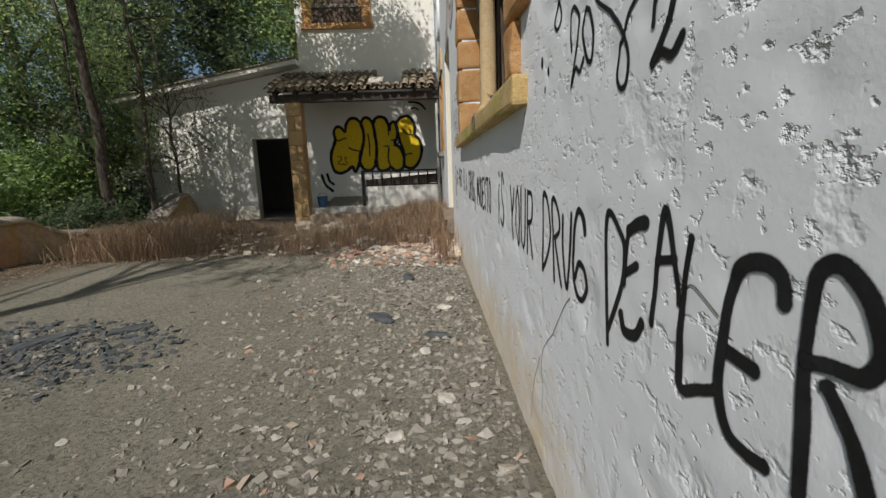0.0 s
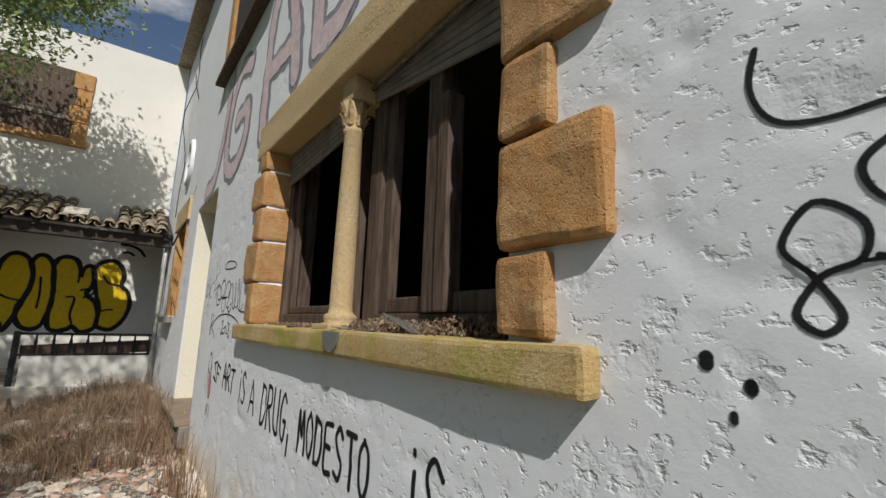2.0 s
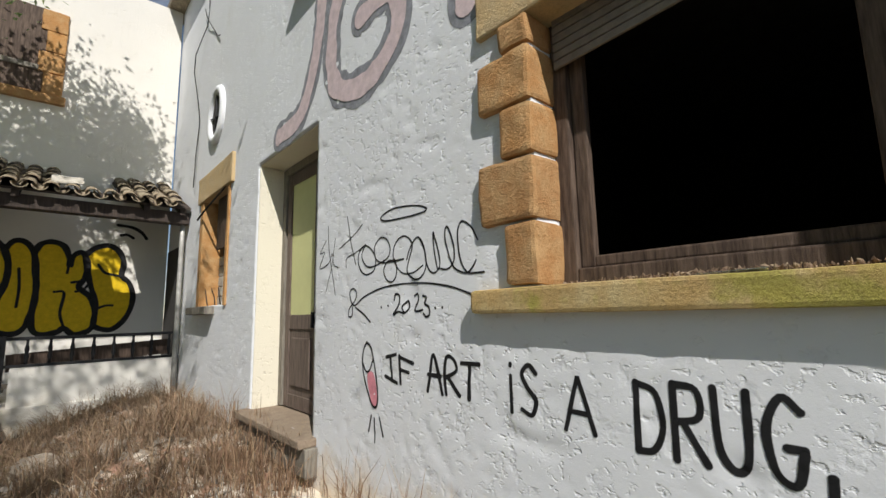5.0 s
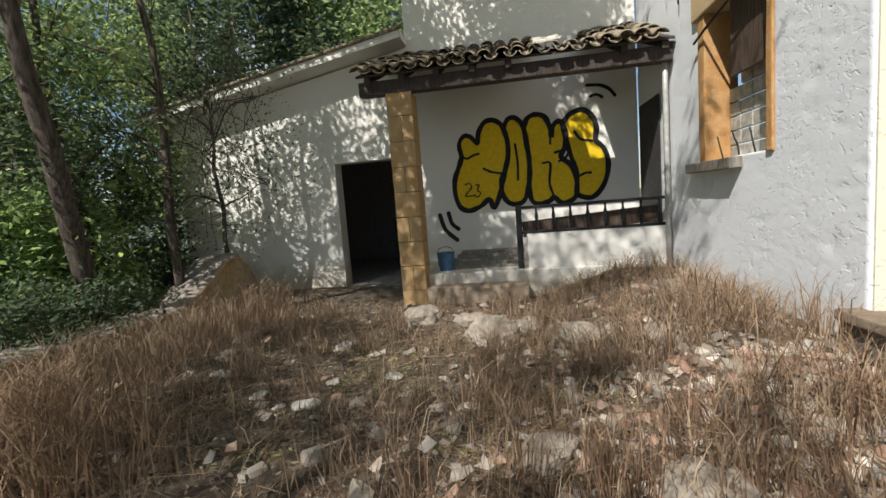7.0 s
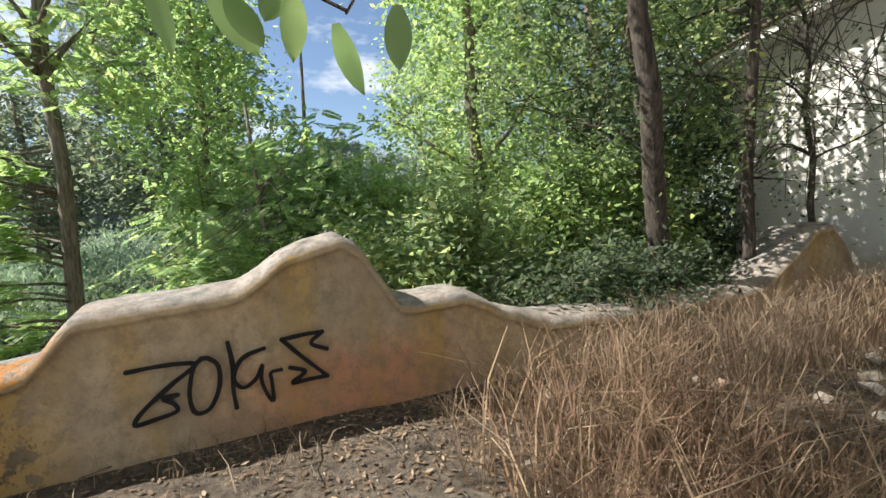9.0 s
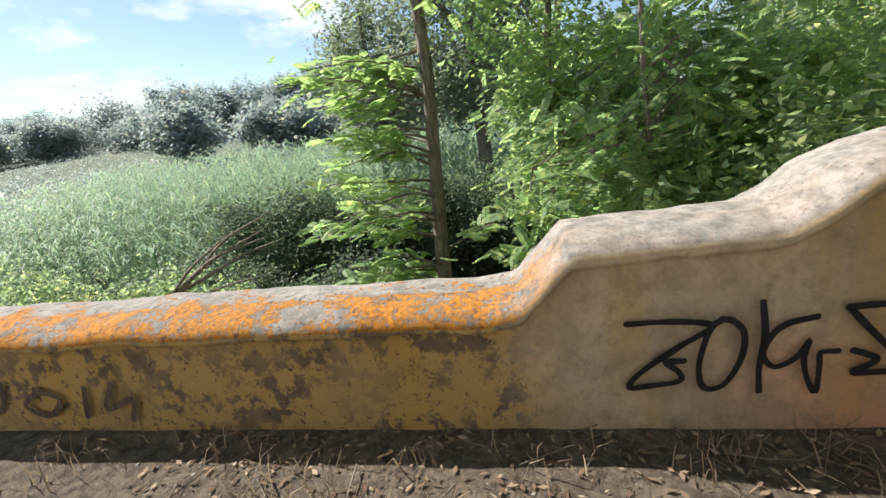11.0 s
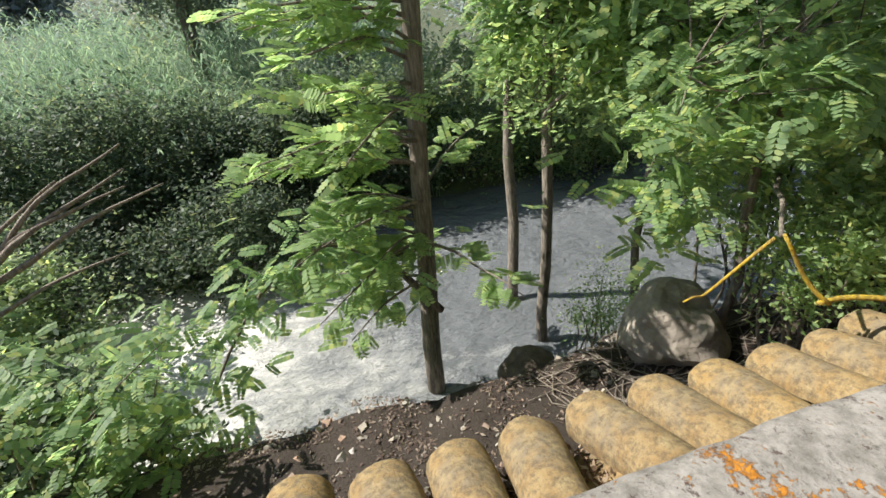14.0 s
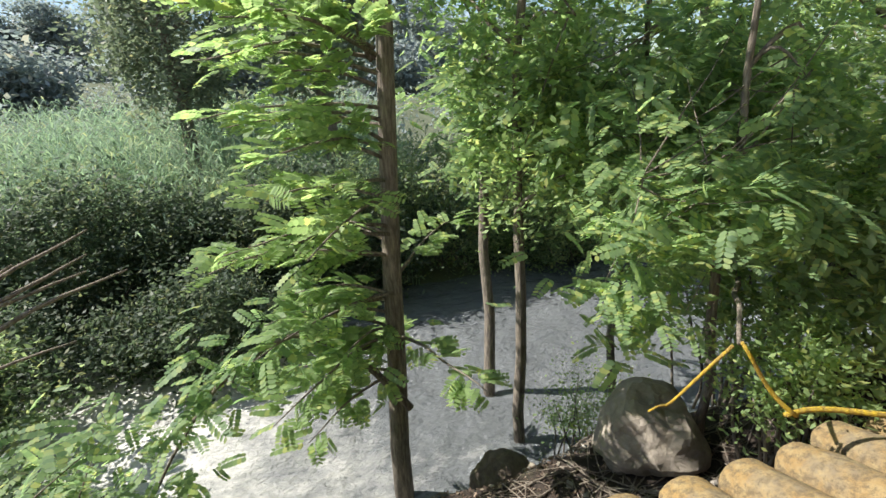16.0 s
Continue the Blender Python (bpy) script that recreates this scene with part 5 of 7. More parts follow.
paint("painted_word", freehand(0.017, "1.543,0.754 1.557,0.878 1.567,1.009 1.548,1.030 1.506,1.004 1.476,0.964 1.496,0.874 1.541,0.787", "1.462,1.008 1.471,0.967 1.477,0.903", "1.467,0.926 1.427,0.947", "1.367,0.861 1.356,0.971 1.343,1.052 1.328,1.039 1.309,0.985 1.291,0.920", "1.356,0.971 1.307,0.983", "1.268,1.020 1.280,0.933 1.278,0.798 1.230,0.811 1.190,0.832")
      + freehand(0.024, "1.462,1.006 1.430,1.021 1.399,1.028", "1.483,0.836 1.467,0.810 1.425,0.816 1.401,0.847")
      + freehand(0.021, "1.098,0.979 1.105,1.005 1.130,1.015 1.164,1.004 1.180,0.973 1.187,0.903 1.190,0.839 1.168,0.788 1.136,0.778 1.105,0.782", "1.180,0.891 1.131,0.887", "1.055,0.783 1.059,0.845 1.066,0.921 1.065,0.987 1.060,1.022 1.039,1.032 1.013,1.013 0.999,0.988 0.993,0.961 1.006,0.939 1.037,0.935 1.064,0.929", "1.039,0.911 1.006,0.869 0.988,0.833"),
      BLACK_PAINT, on_facade, "black hand-sprayed word across the white wall")

tag = freehand(0.008, "6.911,2.017 6.893,1.831 6.788,1.493", "6.800,1.906 6.844,1.723 6.935,1.520", "6.944,1.910 7.035,1.821 6.965,1.820 7.041,1.707 6.897,1.733 6.841,1.803 6.819,1.718 6.755,1.690", "6.423,1.952 6.578,1.878 6.740,1.822", "6.625,2.039 6.579,1.864 6.509,1.688", "6.638,1.678 6.627,1.742 6.499,1.772 6.383,1.807",
               "6.056,1.679 6.030,1.627 5.966,1.584 5.872,1.582 5.786,1.615")
tag += freehand(0.0105, "6.383,1.807 6.459,1.776 6.470,1.680 6.388,1.609 6.282,1.630 6.264,1.704 6.313,1.768 6.383,1.799 6.429,1.755 6.404,1.689 6.333,1.653 6.217,1.667 6.125,1.696 6.102,1.750 6.138,1.808 6.213,1.830 6.272,1.783 6.264,1.704 6.185,1.668 6.097,1.665 5.965,1.669",
                "6.056,1.668 6.126,1.672 6.171,1.620 6.142,1.561 6.085,1.541 6.044,1.571 6.035,1.628 6.069,1.683 6.060,1.751 6.014,1.795 5.951,1.805 5.893,1.769 5.882,1.723 5.917,1.657 5.930,1.594 5.884,1.552 5.828,1.541 5.776,1.572 5.756,1.637 5.776,1.723 5.816,1.776 5.859,1.769 5.905,1.719 5.936,1.662",
                "5.816,1.776 5.770,1.701 5.756,1.627 5.718,1.575 5.672,1.568 5.641,1.608 5.654,1.686 5.681,1.760 5.693,1.788 5.690,1.716 5.663,1.594 5.637,1.584 5.587,1.576 5.548,1.593 5.526,1.630 5.534,1.702 5.557,1.770 5.580,1.802 5.596,1.776 5.588,1.702 5.556,1.621 5.526,1.578 5.483,1.555 5.435,1.545 5.397,1.569 5.373,1.601",
                "5.357,1.703 5.393,1.763 5.431,1.798 5.470,1.809 5.498,1.765 5.494,1.671 5.469,1.588 5.429,1.545 5.379,1.540 5.321,1.540", "5.745,1.933 5.805,1.959 5.914,1.980 6.064,1.992 6.164,1.975 6.204,1.952 6.150,1.929 6.013,1.919 5.869,1.915 5.765,1.918 5.745,1.933",
                "6.543,1.401 6.554,1.343 6.597,1.340 6.586,1.390 6.517,1.443 6.499,1.499 6.539,1.525 6.583,1.501 6.559,1.433 6.510,1.413 6.392,1.466 6.189,1.511 5.967,1.523 5.767,1.515 5.620,1.495 5.511,1.471 5.380,1.427", "6.510,1.399 6.414,1.357 6.324,1.302")
tag += freehand(0.013, "6.200,1.393 6.197,1.390", "6.125,1.401 6.122,1.398", "5.685,1.378 5.683,1.375", "5.628,1.379 5.627,1.377", "6.059,1.432 6.045,1.466 6.006,1.453 6.014,1.403 6.069,1.344 6.020,1.362 5.964,1.352", "5.944,1.414 5.981,1.388 5.956,1.356 5.915,1.382 5.924,1.420 5.944,1.414",
                "5.869,1.448 5.840,1.459 5.829,1.426 5.862,1.370 5.830,1.362 5.792,1.369", "5.787,1.445 5.757,1.436 5.771,1.402 5.737,1.384 5.732,1.343 5.763,1.331 5.783,1.347")
paint("painted_tag", tag, BLACK_PAINT, on_facade, "looping thin black scrawl above a sprayed date")
paint("painted_rocket", [(pts_of("6.315,0.955 6.281,0.835"), 0.085)], HOT_PINK, on_facade, "pink fill of a small sprayed doodle", 0.0014)
paint("painted_rocket_outline", freehand(0.014, "6.363,1.174 6.409,1.108 6.405,0.995 6.353,0.873 6.302,0.798 6.251,0.793 6.240,0.875 6.263,1.006 6.311,1.139 6.363,1.174", "6.407,1.037 6.368,0.992 6.325,1.007 6.289,1.072", "6.310,0.732 6.341,0.636", "6.276,0.720 6.273,0.584", "6.220,0.732 6.181,0.634"),
      BLACK_PAINT, on_facade, "black outline of a small sprayed doodle", 0.0024)
CRACK = plain("crack_shadow_grey", (0.20, 0.18, 0.16), 0.95)
swirl = []
for text, w in (("1.924,1.575 1.957,1.622 1.914,1.683 1.861,1.647 1.866,1.596 1.914,1.573 1.947,1.520 1.919,1.491 1.895,1.516 1.924,1.575", 0.013), ("1.865,1.591 1.778,1.599 1.666,1.602", 0.008), ("1.850,1.597 1.667,1.546 1.585,1.516 1.524,1.522 1.493,1.546 1.45,1.60", 0.011),
                ("1.62,1.70 1.646,1.605 1.662,1.543 1.632,1.468 1.547,1.410 1.498,1.365 1.470,1.317 1.476,1.274 1.499,1.267 1.516,1.294 1.509,1.340 1.493,1.356 1.475,1.388 1.438,1.409 1.40,1.42", 0.013),
                ("1.792,1.408 1.807,1.477 1.783,1.503 1.748,1.472 1.749,1.418 1.788,1.331 1.789,1.321 1.760,1.359 1.731,1.345 1.704,1.367", 0.015), ("1.698,1.472 1.713,1.424 1.681,1.362 1.653,1.354 1.647,1.401 1.668,1.455 1.698,1.472", 0.015),
                ("1.968,1.960 1.980,1.902 1.967,1.848 1.937,1.818 1.884,1.808 1.819,1.812 1.742,1.815", 0.012), ("1.385,1.346 1.381,1.379 1.355,1.401 1.330,1.383 1.336,1.338 1.385,1.282 1.358,1.296 1.327,1.285 1.299,1.305", 0.02), ("1.692,1.786 1.736,1.788 1.795,1.774 1.846,1.741 1.855,1.709 1.833,1.671 1.773,1.644 1.720,1.635 1.674,1.640 1.638,1.662 1.610,1.681", 0.012)):
    swirl.append(([(u + 0.02, v) for u, v in pts_of(text)], w * 0.85))
for u, v, w in ((2.096, 1.444, 0.024), (2.034, 1.407, 0.018), (2.060, 1.358, 0.012)):
    swirl.append(([(u, v + 0.003), (u, v), (u, v - 0.007)], w))
cracks = freehand(0.0024, "2.075,0.289 2.083,0.489 1.957,0.616 1.844,0.738 1.795,0.777", "2.250,0.150 2.190,0.342 2.105,0.475", "1.30,0.967 1.278,0.949 1.255,0.954 1.20,0.93")
paint("wall_cracks", cracks, CRACK, on_facade, "fine hairline cracks in the white plaster", category="crack")
paint("painted_swirl", swirl, BLACK_PAINT, on_facade, "black sprayed numbers, loops and dots on plaster")

big = ("7.05,4.25 7.16,3.6 7.45,3.12 7.95,3.06", "6.08,3.95 6.5,4.08 6.86,3.75 6.85,3.15 6.4,2.96 6.02,3.15 6.05,3.48 6.45,3.50", "5.38,3.0 5.40,3.5 5.34,4.1 5.0,4.3", "4.62,3.16 4.72,3.6 4.88,4.05 5.0,4.3", "5.30,3.50 4.75,3.46", "4.22,3.20 4.24,3.7 4.2,4.3", "4.22,3.16 3.85,3.14 3.62,3.35 3.58,3.8 3.6,4.3")
paint("painted_letters_outline", freehand(0.29, *big), FADED_PAINT, on_facade, "faded grey outlines of large block letters", 0.0016)
paint("painted_letters", freehand(0.18, *big), PINK_PAINT, on_facade, "faded pink fill of large block letters", 0.0045)

# yellow mural on the rear wall
bubbles = [pts_of(t) for t in (
    "-1.648,2.409 -1.559,2.545 -1.435,2.544 -1.326,2.388 -1.270,2.040 -1.262,1.660 -1.312,1.358 -1.385,1.211 -1.504,1.168 -1.643,1.221 -1.729,1.405 -1.677,1.637 -1.595,1.938 -1.592,2.207 -1.648,2.409",
    "-2.351,2.010 -2.379,2.217 -2.296,2.341 -2.183,2.322 -2.075,2.209 -2.053,2.364 -1.950,2.526 -1.805,2.553 -1.667,2.451 -1.592,2.207 -1.602,1.939 -1.660,1.728 -1.723,1.563 -1.743,1.407 -1.863,1.138 -1.946,1.284 -2.085,1.184 -2.279,1.119 -2.432,1.192 -2.500,1.409 -2.487,1.658 -2.397,1.877 -2.351,2.010",
    "-0.716,2.385 -0.592,2.517 -0.413,2.571 -0.270,2.472 -0.198,2.286 -0.218,2.082 -0.105,1.958 -0.040,1.740 -0.070,1.500 -0.169,1.301 -0.316,1.188 -0.495,1.230 -0.542,1.308 -0.520,1.488 -0.536,1.635 -0.633,1.975 -0.716,2.385",
    "-1.319,2.387 -1.255,2.524 -1.122,2.572 -0.976,2.507 -0.905,2.311 -0.895,2.200 -0.853,2.374 -0.746,2.426 -0.671,2.233 -0.693,2.021 -0.758,1.871 -0.607,1.718 -0.539,1.490 -0.542,1.272 -0.618,1.169 -0.774,1.133 -0.899,1.237 -0.965,1.183 -1.130,1.146 -1.249,1.212 -1.282,1.432 -1.259,1.736 -1.288,2.119 -1.319,2.387")]
fill("mural_letters", bubbles, YELLOW_PAINT, on_rear, "yellow sprayed bubble letters on the porch wall", 0.003)
paint("mural_outline", [(line, 0.085) for line in bubbles], BLACK_PAINT, on_rear, "thick black outline of bubble letters", 0.010)
inner = freehand(0.04, "-2.351,2.010 -2.253,1.979 -2.159,2.022 -2.068,2.040", "-1.998,1.790 -1.875,1.726 -1.697,1.686", "-1.470,2.133 -1.446,1.839 -1.455,1.569", "-1.046,1.796 -0.931,1.779 -0.958,1.469 -0.899,1.252", "-0.851,1.944 -0.676,1.982 -0.615,1.972 -0.697,1.840 -0.791,1.803", "-0.917,2.094 -0.891,2.381", "-0.537,2.244 -0.450,2.122 -0.333,2.088 -0.218,2.068", "-0.489,1.542 -0.399,1.580 -0.311,1.582")
inner += freehand(0.024, "-2.320,1.555 -2.257,1.572 -2.222,1.502 -2.329,1.374 -2.229,1.363 -2.175,1.374", "-2.144,1.534 -2.092,1.528 -2.126,1.450 -2.075,1.396 -2.131,1.336 -2.176,1.357")
inner += freehand(0.075, "-2.787,1.079 -2.710,0.831 -2.525,0.647", "-2.638,1.101 -2.591,0.926 -2.491,0.833")
inner += freehand(0.05, "-0.321,2.929 -0.124,2.909 0.013,2.837 0.094,2.732", "-0.266,2.759 -0.181,2.774 -0.098,2.728")
paint("mural_lines", inner, BLACK_PAINT, on_rear, "black inner lines and date of the mural", 0.016)
sig = freehand(0.026, "5.345,0.522 5.451,0.526 5.578,0.520 5.651,0.496 5.537,0.418 5.392,0.303 5.351,0.239 5.435,0.246 5.541,0.266 5.535,0.309 5.489,0.349 5.554,0.355", "5.686,0.526 5.644,0.484 5.611,0.352 5.618,0.254 5.653,0.226 5.709,0.254 5.757,0.358 5.763,0.466 5.723,0.518 5.686,0.526",
               "5.821,0.587 5.833,0.456 5.822,0.320 5.828,0.213", "6.001,0.521 5.908,0.499 5.856,0.453 5.831,0.374 5.874,0.318 5.944,0.357 5.983,0.428 5.970,0.354 5.987,0.268 6.020,0.206 6.024,0.318 6.024,0.373 6.078,0.379", "6.347,0.449 6.259,0.502 6.329,0.559", "6.329,0.559 6.225,0.561 6.100,0.552", "6.100,0.552 6.189,0.445 6.334,0.285", "6.334,0.285 6.227,0.287 6.134,0.287 6.191,0.321 6.206,0.346 6.130,0.379")
paint("painted_signature", sig, BLACK_PAINT, on_parapet, "angular black scrawl on the garden wall")
sig2 = []
for k, text in enumerate(("2.1,0.36 2.0,0.42 1.95,0.36 2.12,0.28 2.1,0.22 1.98,0.2", "2.2,0.42 2.22,0.2 2.26,0.32 2.3,0.2", "2.36,0.4 2.4,0.26 2.46,0.3 2.38,0.18", "2.6,0.4 2.56,0.22 2.66,0.24 2.7,0.4", "2.82,0.34 2.76,0.26 2.84,0.2 2.9,0.3 2.82,0.36", "3.0,0.36 2.98,0.2", "3.1,0.38 3.06,0.24 3.16,0.3 3.14,0.18")):
    sig2.append(([(0.85 + (u - 1.95) * 1.75, v - 0.07) for u, v in pts_of(text)], 0.03))
paint("painted_scrawl", sig2, OLD_WOOD, on_parapet, "faded brown scrawl on the low garden wall")

# ---- stones and litter ----
CHIP = tuple((a, b, c) for a in (-0.7, 0.7) for b in (-0.7, 0.7) for c in (-0.7, 0.7))
CHIP_F = np.array(((0, 1, 3, 2), (4, 6, 7, 5), (0, 4, 5, 1), (2, 3, 7, 6), (0, 2, 6, 4), (1, 5, 7, 3)))


def turns(r, n):
    """Random rotation matrices (n, 3, 3)."""
    q = r.randn(n, 4)
    q /= np.linalg.norm(q, axis=1)[:, None]
    w, x, y, z = q.T
    return np.stack([np.stack([1 - 2 * (y * y + z * z), 2 * (x * y - w * z), 2 * (x * z + w * y)], -1), np.stack([2 * (x * y + w * z), 1 - 2 * (x * x + z * z), 2 * (y * z - w * x)], -1), np.stack([2 * (x * z - w * y), 2 * (y * z + w * x), 1 - 2 * (x * x + y * y)], -1)], 1)


def pebbles(name, xy, sizes, material, label, category, seed, flat=0.6):
    r = np.random.RandomState(seed)
    n = len(xy)
    shape = (np.array(CHIP)[None] + 0.9 * (r.rand(n, 8, 3) - 0.5)) * np.stack([np.ones(n), 0.5 + 0.5 * r.rand(n), 0.3 + 0.4 * r.rand(n)], -1)[:, None]
    v = np.einsum("nij,nkj->nki", turns(r, n), shape * sizes[:, None, None])
    v[:, :, 2] *= flat
    z = np.array([ground_z(x, y) for x, y in xy])
    v += np.stack([xy[:, 0], xy[:, 1], z + sizes * 0.12], -1)[:, None]
    f = (np.arange(n)[:, None, None] * 8 + CHIP_F[None]).reshape(-1, 4)
    ob = joined(name, v.reshape(-1, 3), f, material)
    ob.data.shade_flat()
    return tagged(ob, label, category, kind="stuff")


def scatter(seed, n, x0, x1, y0, y1, keep):
    r = np.random.RandomState(seed)
    p = np.stack([x0 + (x1 - x0) * r.rand(n), y0 + (y1 - y0) * r.rand(n)], -1)
    k = np.array([r.rand() < keep(x, y) for x, y in p])
    return p[k], r


def near_wall(x, y):
    return knots(x + 0.35 * noise.noise(Vector((y * 0.8, x, 2))), (-1.6, 0.05), (-0.9, 0.35), (-0.2, 1.0))


p, r = scatter(11, 52000, -2.0, 0.40, 0.6, 8.0, near_wall)
pebbles("gravel", p, 0.004 + 0.028 * r.rand(len(p)) ** 6, GRAVEL, "loose dusty gravel beside the house wall", "gravel", 12)
p, r = scatter(91, 1800, -1.6, 0.40, 1.0, 8.0, near_wall)
pebbles("plaster_crumbs", p, 0.005 + 0.032 * r.rand(len(p)) ** 5, RUBBLE, "pale crumbs of plaster and broken brick beside the wall", "rubble", 92)
p, r = scatter(13, 4500, -5.6, 0.3, 0.6, 7.2, lambda x, y: 0.35 + 0.5 * (noise.noise(Vector((x, y, 0))) > 0.1))
pebbles("gravel", p, 0.003 + 0.014 * r.rand(len(p)) ** 4, GRAVEL, "small loose stones on the dusty yard", "gravel", 14)


def chip_zone(x, y):
    d = math.hypot((x + 3.0) / 1.3, (y - 3.4) / 0.75)
    return max(0.0, 1.15 - d) ** 0.7 if d < 1.15 else 0.0


p, r = scatter(15, 16000, -4.6, -1.4, 2.3, 4.6, chip_zone)
pebbles("slate_chips", p, 0.005 + 0.036 * r.rand(len(p)) ** 4, DARK_CHIPS, "heap of dark broken slate and grit on the yard", "rubble", 16)
p, r = scatter(17, 3000, -4.6, -1.4, 2.3, 4.6, chip_zone)
pebbles("gravel", p, 0.005 + 0.026 * r.rand(len(p)) ** 3, GRAVEL, "pale grit among dark broken slate", "gravel", 18)


def rubble_zone(x, y):
    return knots(y, (6.6, 0.1), (7.2, 0.9), (9.2, 0.8), (11.2, 0.5)) * knots(x + 0.5 * noise.noise(Vector((x, y, 7))), (-3.6, 0.08), (-1.6, 0.28), (-0.3, 1.0))


p, r = scatter(19, 8000, -5.4, 0.36, 6.7, 11.3, rubble_zone)
pebbles("rubble", p, 0.012 + 0.075 * r.rand(len(p)) ** 3, RUBBLE, "broken brick and plaster rubble under dry weeds", "rubble", 20)
p, r = scatter(21, 2600, -1.3, 0.36, 5.4, 8.6, lambda x, y: knots(y, (5.4, 0.15), (6.4, 0.8)) * knots(x, (-1.3, 0.2), (-0.3, 1.0)))
pebbles("brick_rubble", p, 0.012 + 0.065 * r.rand(len(p)) ** 3, BRICK_BITS, "heap of broken red brick below the doorstep", "rubble", 22)


def rock(name, x, y, size, material, label, category, group, seed, squash=0.6, sink=0.2, z=None):
    bm = bmesh.new()
    bmesh.ops.create_icosphere(bm, subdivisions=4, radius=1)
    off = Vector((seed * 5.3, seed * 2.1, seed))
    for v in bm.verts:
        d = v.co.copy()
        c = abs(noise.noise(d * 2.1 + off))
        v.co = d * (1 + 0.30 * noise.noise(d * 1.1 + off) + 0.10 * noise.noise(d * 3 + off) - 0.15 * c)
        v.co = Vector((v.co.x * size[0], v.co.y * size[1], v.co.z * size[2] * squash))
    ob = part(name, bm, material)
    ob.location = (x, y, (ground_z(x, y) if z is None else z) + size[2] * squash * (1 - 2 * sink) * 0.5)
    ob.rotation_euler = (0, 0, seed * 1.3)
    return tagged(ob, label, category, group)


for k, (x, y, s) in enumerate(((-1.83, 9.85, 0.34), (-1.03, 9.5, 0.26), (-1.48, 7.8, 0.17), (-0.9, 7.35, 0.2), (-2.1, 10.4, 0.2), (-2.7, 10.6, 0.26), (-0.5, 9.0, 0.18), (-1.5, 10.1, 0.2))):
    rock("rock", x, y, (s, s * 0.8, s * 0.8), BOULDER, "pale rough stone lying among dry weeds", "rock", "stones in front of the porch", k + 1)
for k, (x, y, s) in enumerate(((-0.10, 2.28, 0.045), (0.12, 2.55, 0.05), (0.18, 2.35, 0.035), (0.02, 3.1, 0.05), (0.16, 3.9, 0.06), (0.22, 4.1, 0.05), (-1.55, 2.45, 0.03), (-2.3, 2.9, 0.035), (-1.75, 5.3, 0.04), (-3.1, 8.38, 0.10), (-3.6, 8.6, 0.08), (-2.6, 8.9, 0.09), (-0.7, 6.9, 0.09), (-0.3, 6.5, 0.07), (-2.2, 7.0, 0.06), (-3.3, 9.6, 0.12), (-4.2, 9.0, 0.1))):
    rock("plaster_chunk", x, y, (s, s * 0.75, s * 0.5), WHITE_BITS, "pale broken plaster chunk on the ground", "rubble", "plaster chunks", k + 20, 0.6, 0.1)
for k, (x, y, s) in enumerate(((-0.30, 3.72, 0.16), (-0.95, 2.02, 0.05), (-0.15, 4.9, 0.15), (0.1, 3.3, 0.08), (-2.7, 3.7, 0.2), (-3.4, 3.2, 0.22), (-2.2, 3.9, 0.14))):
    rock("slate_piece", x, y, (s, s * 0.4, 0.035), DARK_CHIPS, "dark flat broken slate piece on the yard", "rubble", "dark slate pieces", k + 50, 0.7, 0.1)
# the boulder and debris below the wall's outer side
rock("boulder", -8.74, 5.80, (0.50, 0.47, 0.56), BOULDER, "pale grey rounded boulder on the river bank", "rock", "", 71, 0.9, 0.2, -2.0)
rock("boulder", -9.55, 4.65, (0.32, 0.40, 0.36), DARK_ROCK, "dark brown flat-topped rock on the bank edge", "rock", "", 72, 0.9, 0.3, -2.95)
p, r = scatter(23, 1500, -9.2, -7.1, -0.5, 6.4, lambda x, y: 0.8)
pebbles("bank_rubble", p, 0.005 + 0.05 * r.rand(len(p)) ** 6, RUBBLE, "loose stones on the dark bank soil", "gravel", 24)

# ---- dry grass ----


def blades(name, xy, height, material, label, seed, lean=0.5, width=0.004, category="dry grass"):
    r = np.random.RandomState(seed)
    n = len(xy)
    z = np.array([ground_z(x, y) for x, y in xy])
    h = height * (0.45 + 0.8 * r.rand(n))
    a = r.rand(n) * 2 * np.pi
    d = np.stack([np.cos(a), np.sin(a)], -1) * (lean * h * (0.15 + r.rand(n)))[:, None]
    s = np.stack([-np.sin(a + r.randn(n)), np.cos(a + r.randn(n)), np.zeros(n)], -1) * (width * (0.6 + 0.8 * r.rand(n)))[:, None]
    base = np.stack([xy[:, 0], xy[:, 1], z - 0.01], -1)
    mid = base + np.concatenate([d * 0.35, (h * 0.6)[:, None]], 1)
    tip = base + np.concatenate([d, (h * (0.95 - 0.3 * r.rand(n)))[:, None]], 1)
    v = np.stack([base - s, base + s, mid + s * 0.8, mid - s * 0.8, tip + s * 0.25, tip - s * 0.25], 1)
    f = (np.arange(n)[:, None, None] * 6 + np.array(((0, 1, 2, 3), (3, 2, 4, 5)))[None]).reshape(-1, 4)
    return tagged(joined(name, v.reshape(-1, 3), f, material), label, category, kind="stuff")


def tuft_points(seed, tufts, per, spread):
    r = np.random.RandomState(seed)
    c = np.repeat(np.array(tufts, float), per, 0)
    return c + r.randn(len(c), 2) * spread


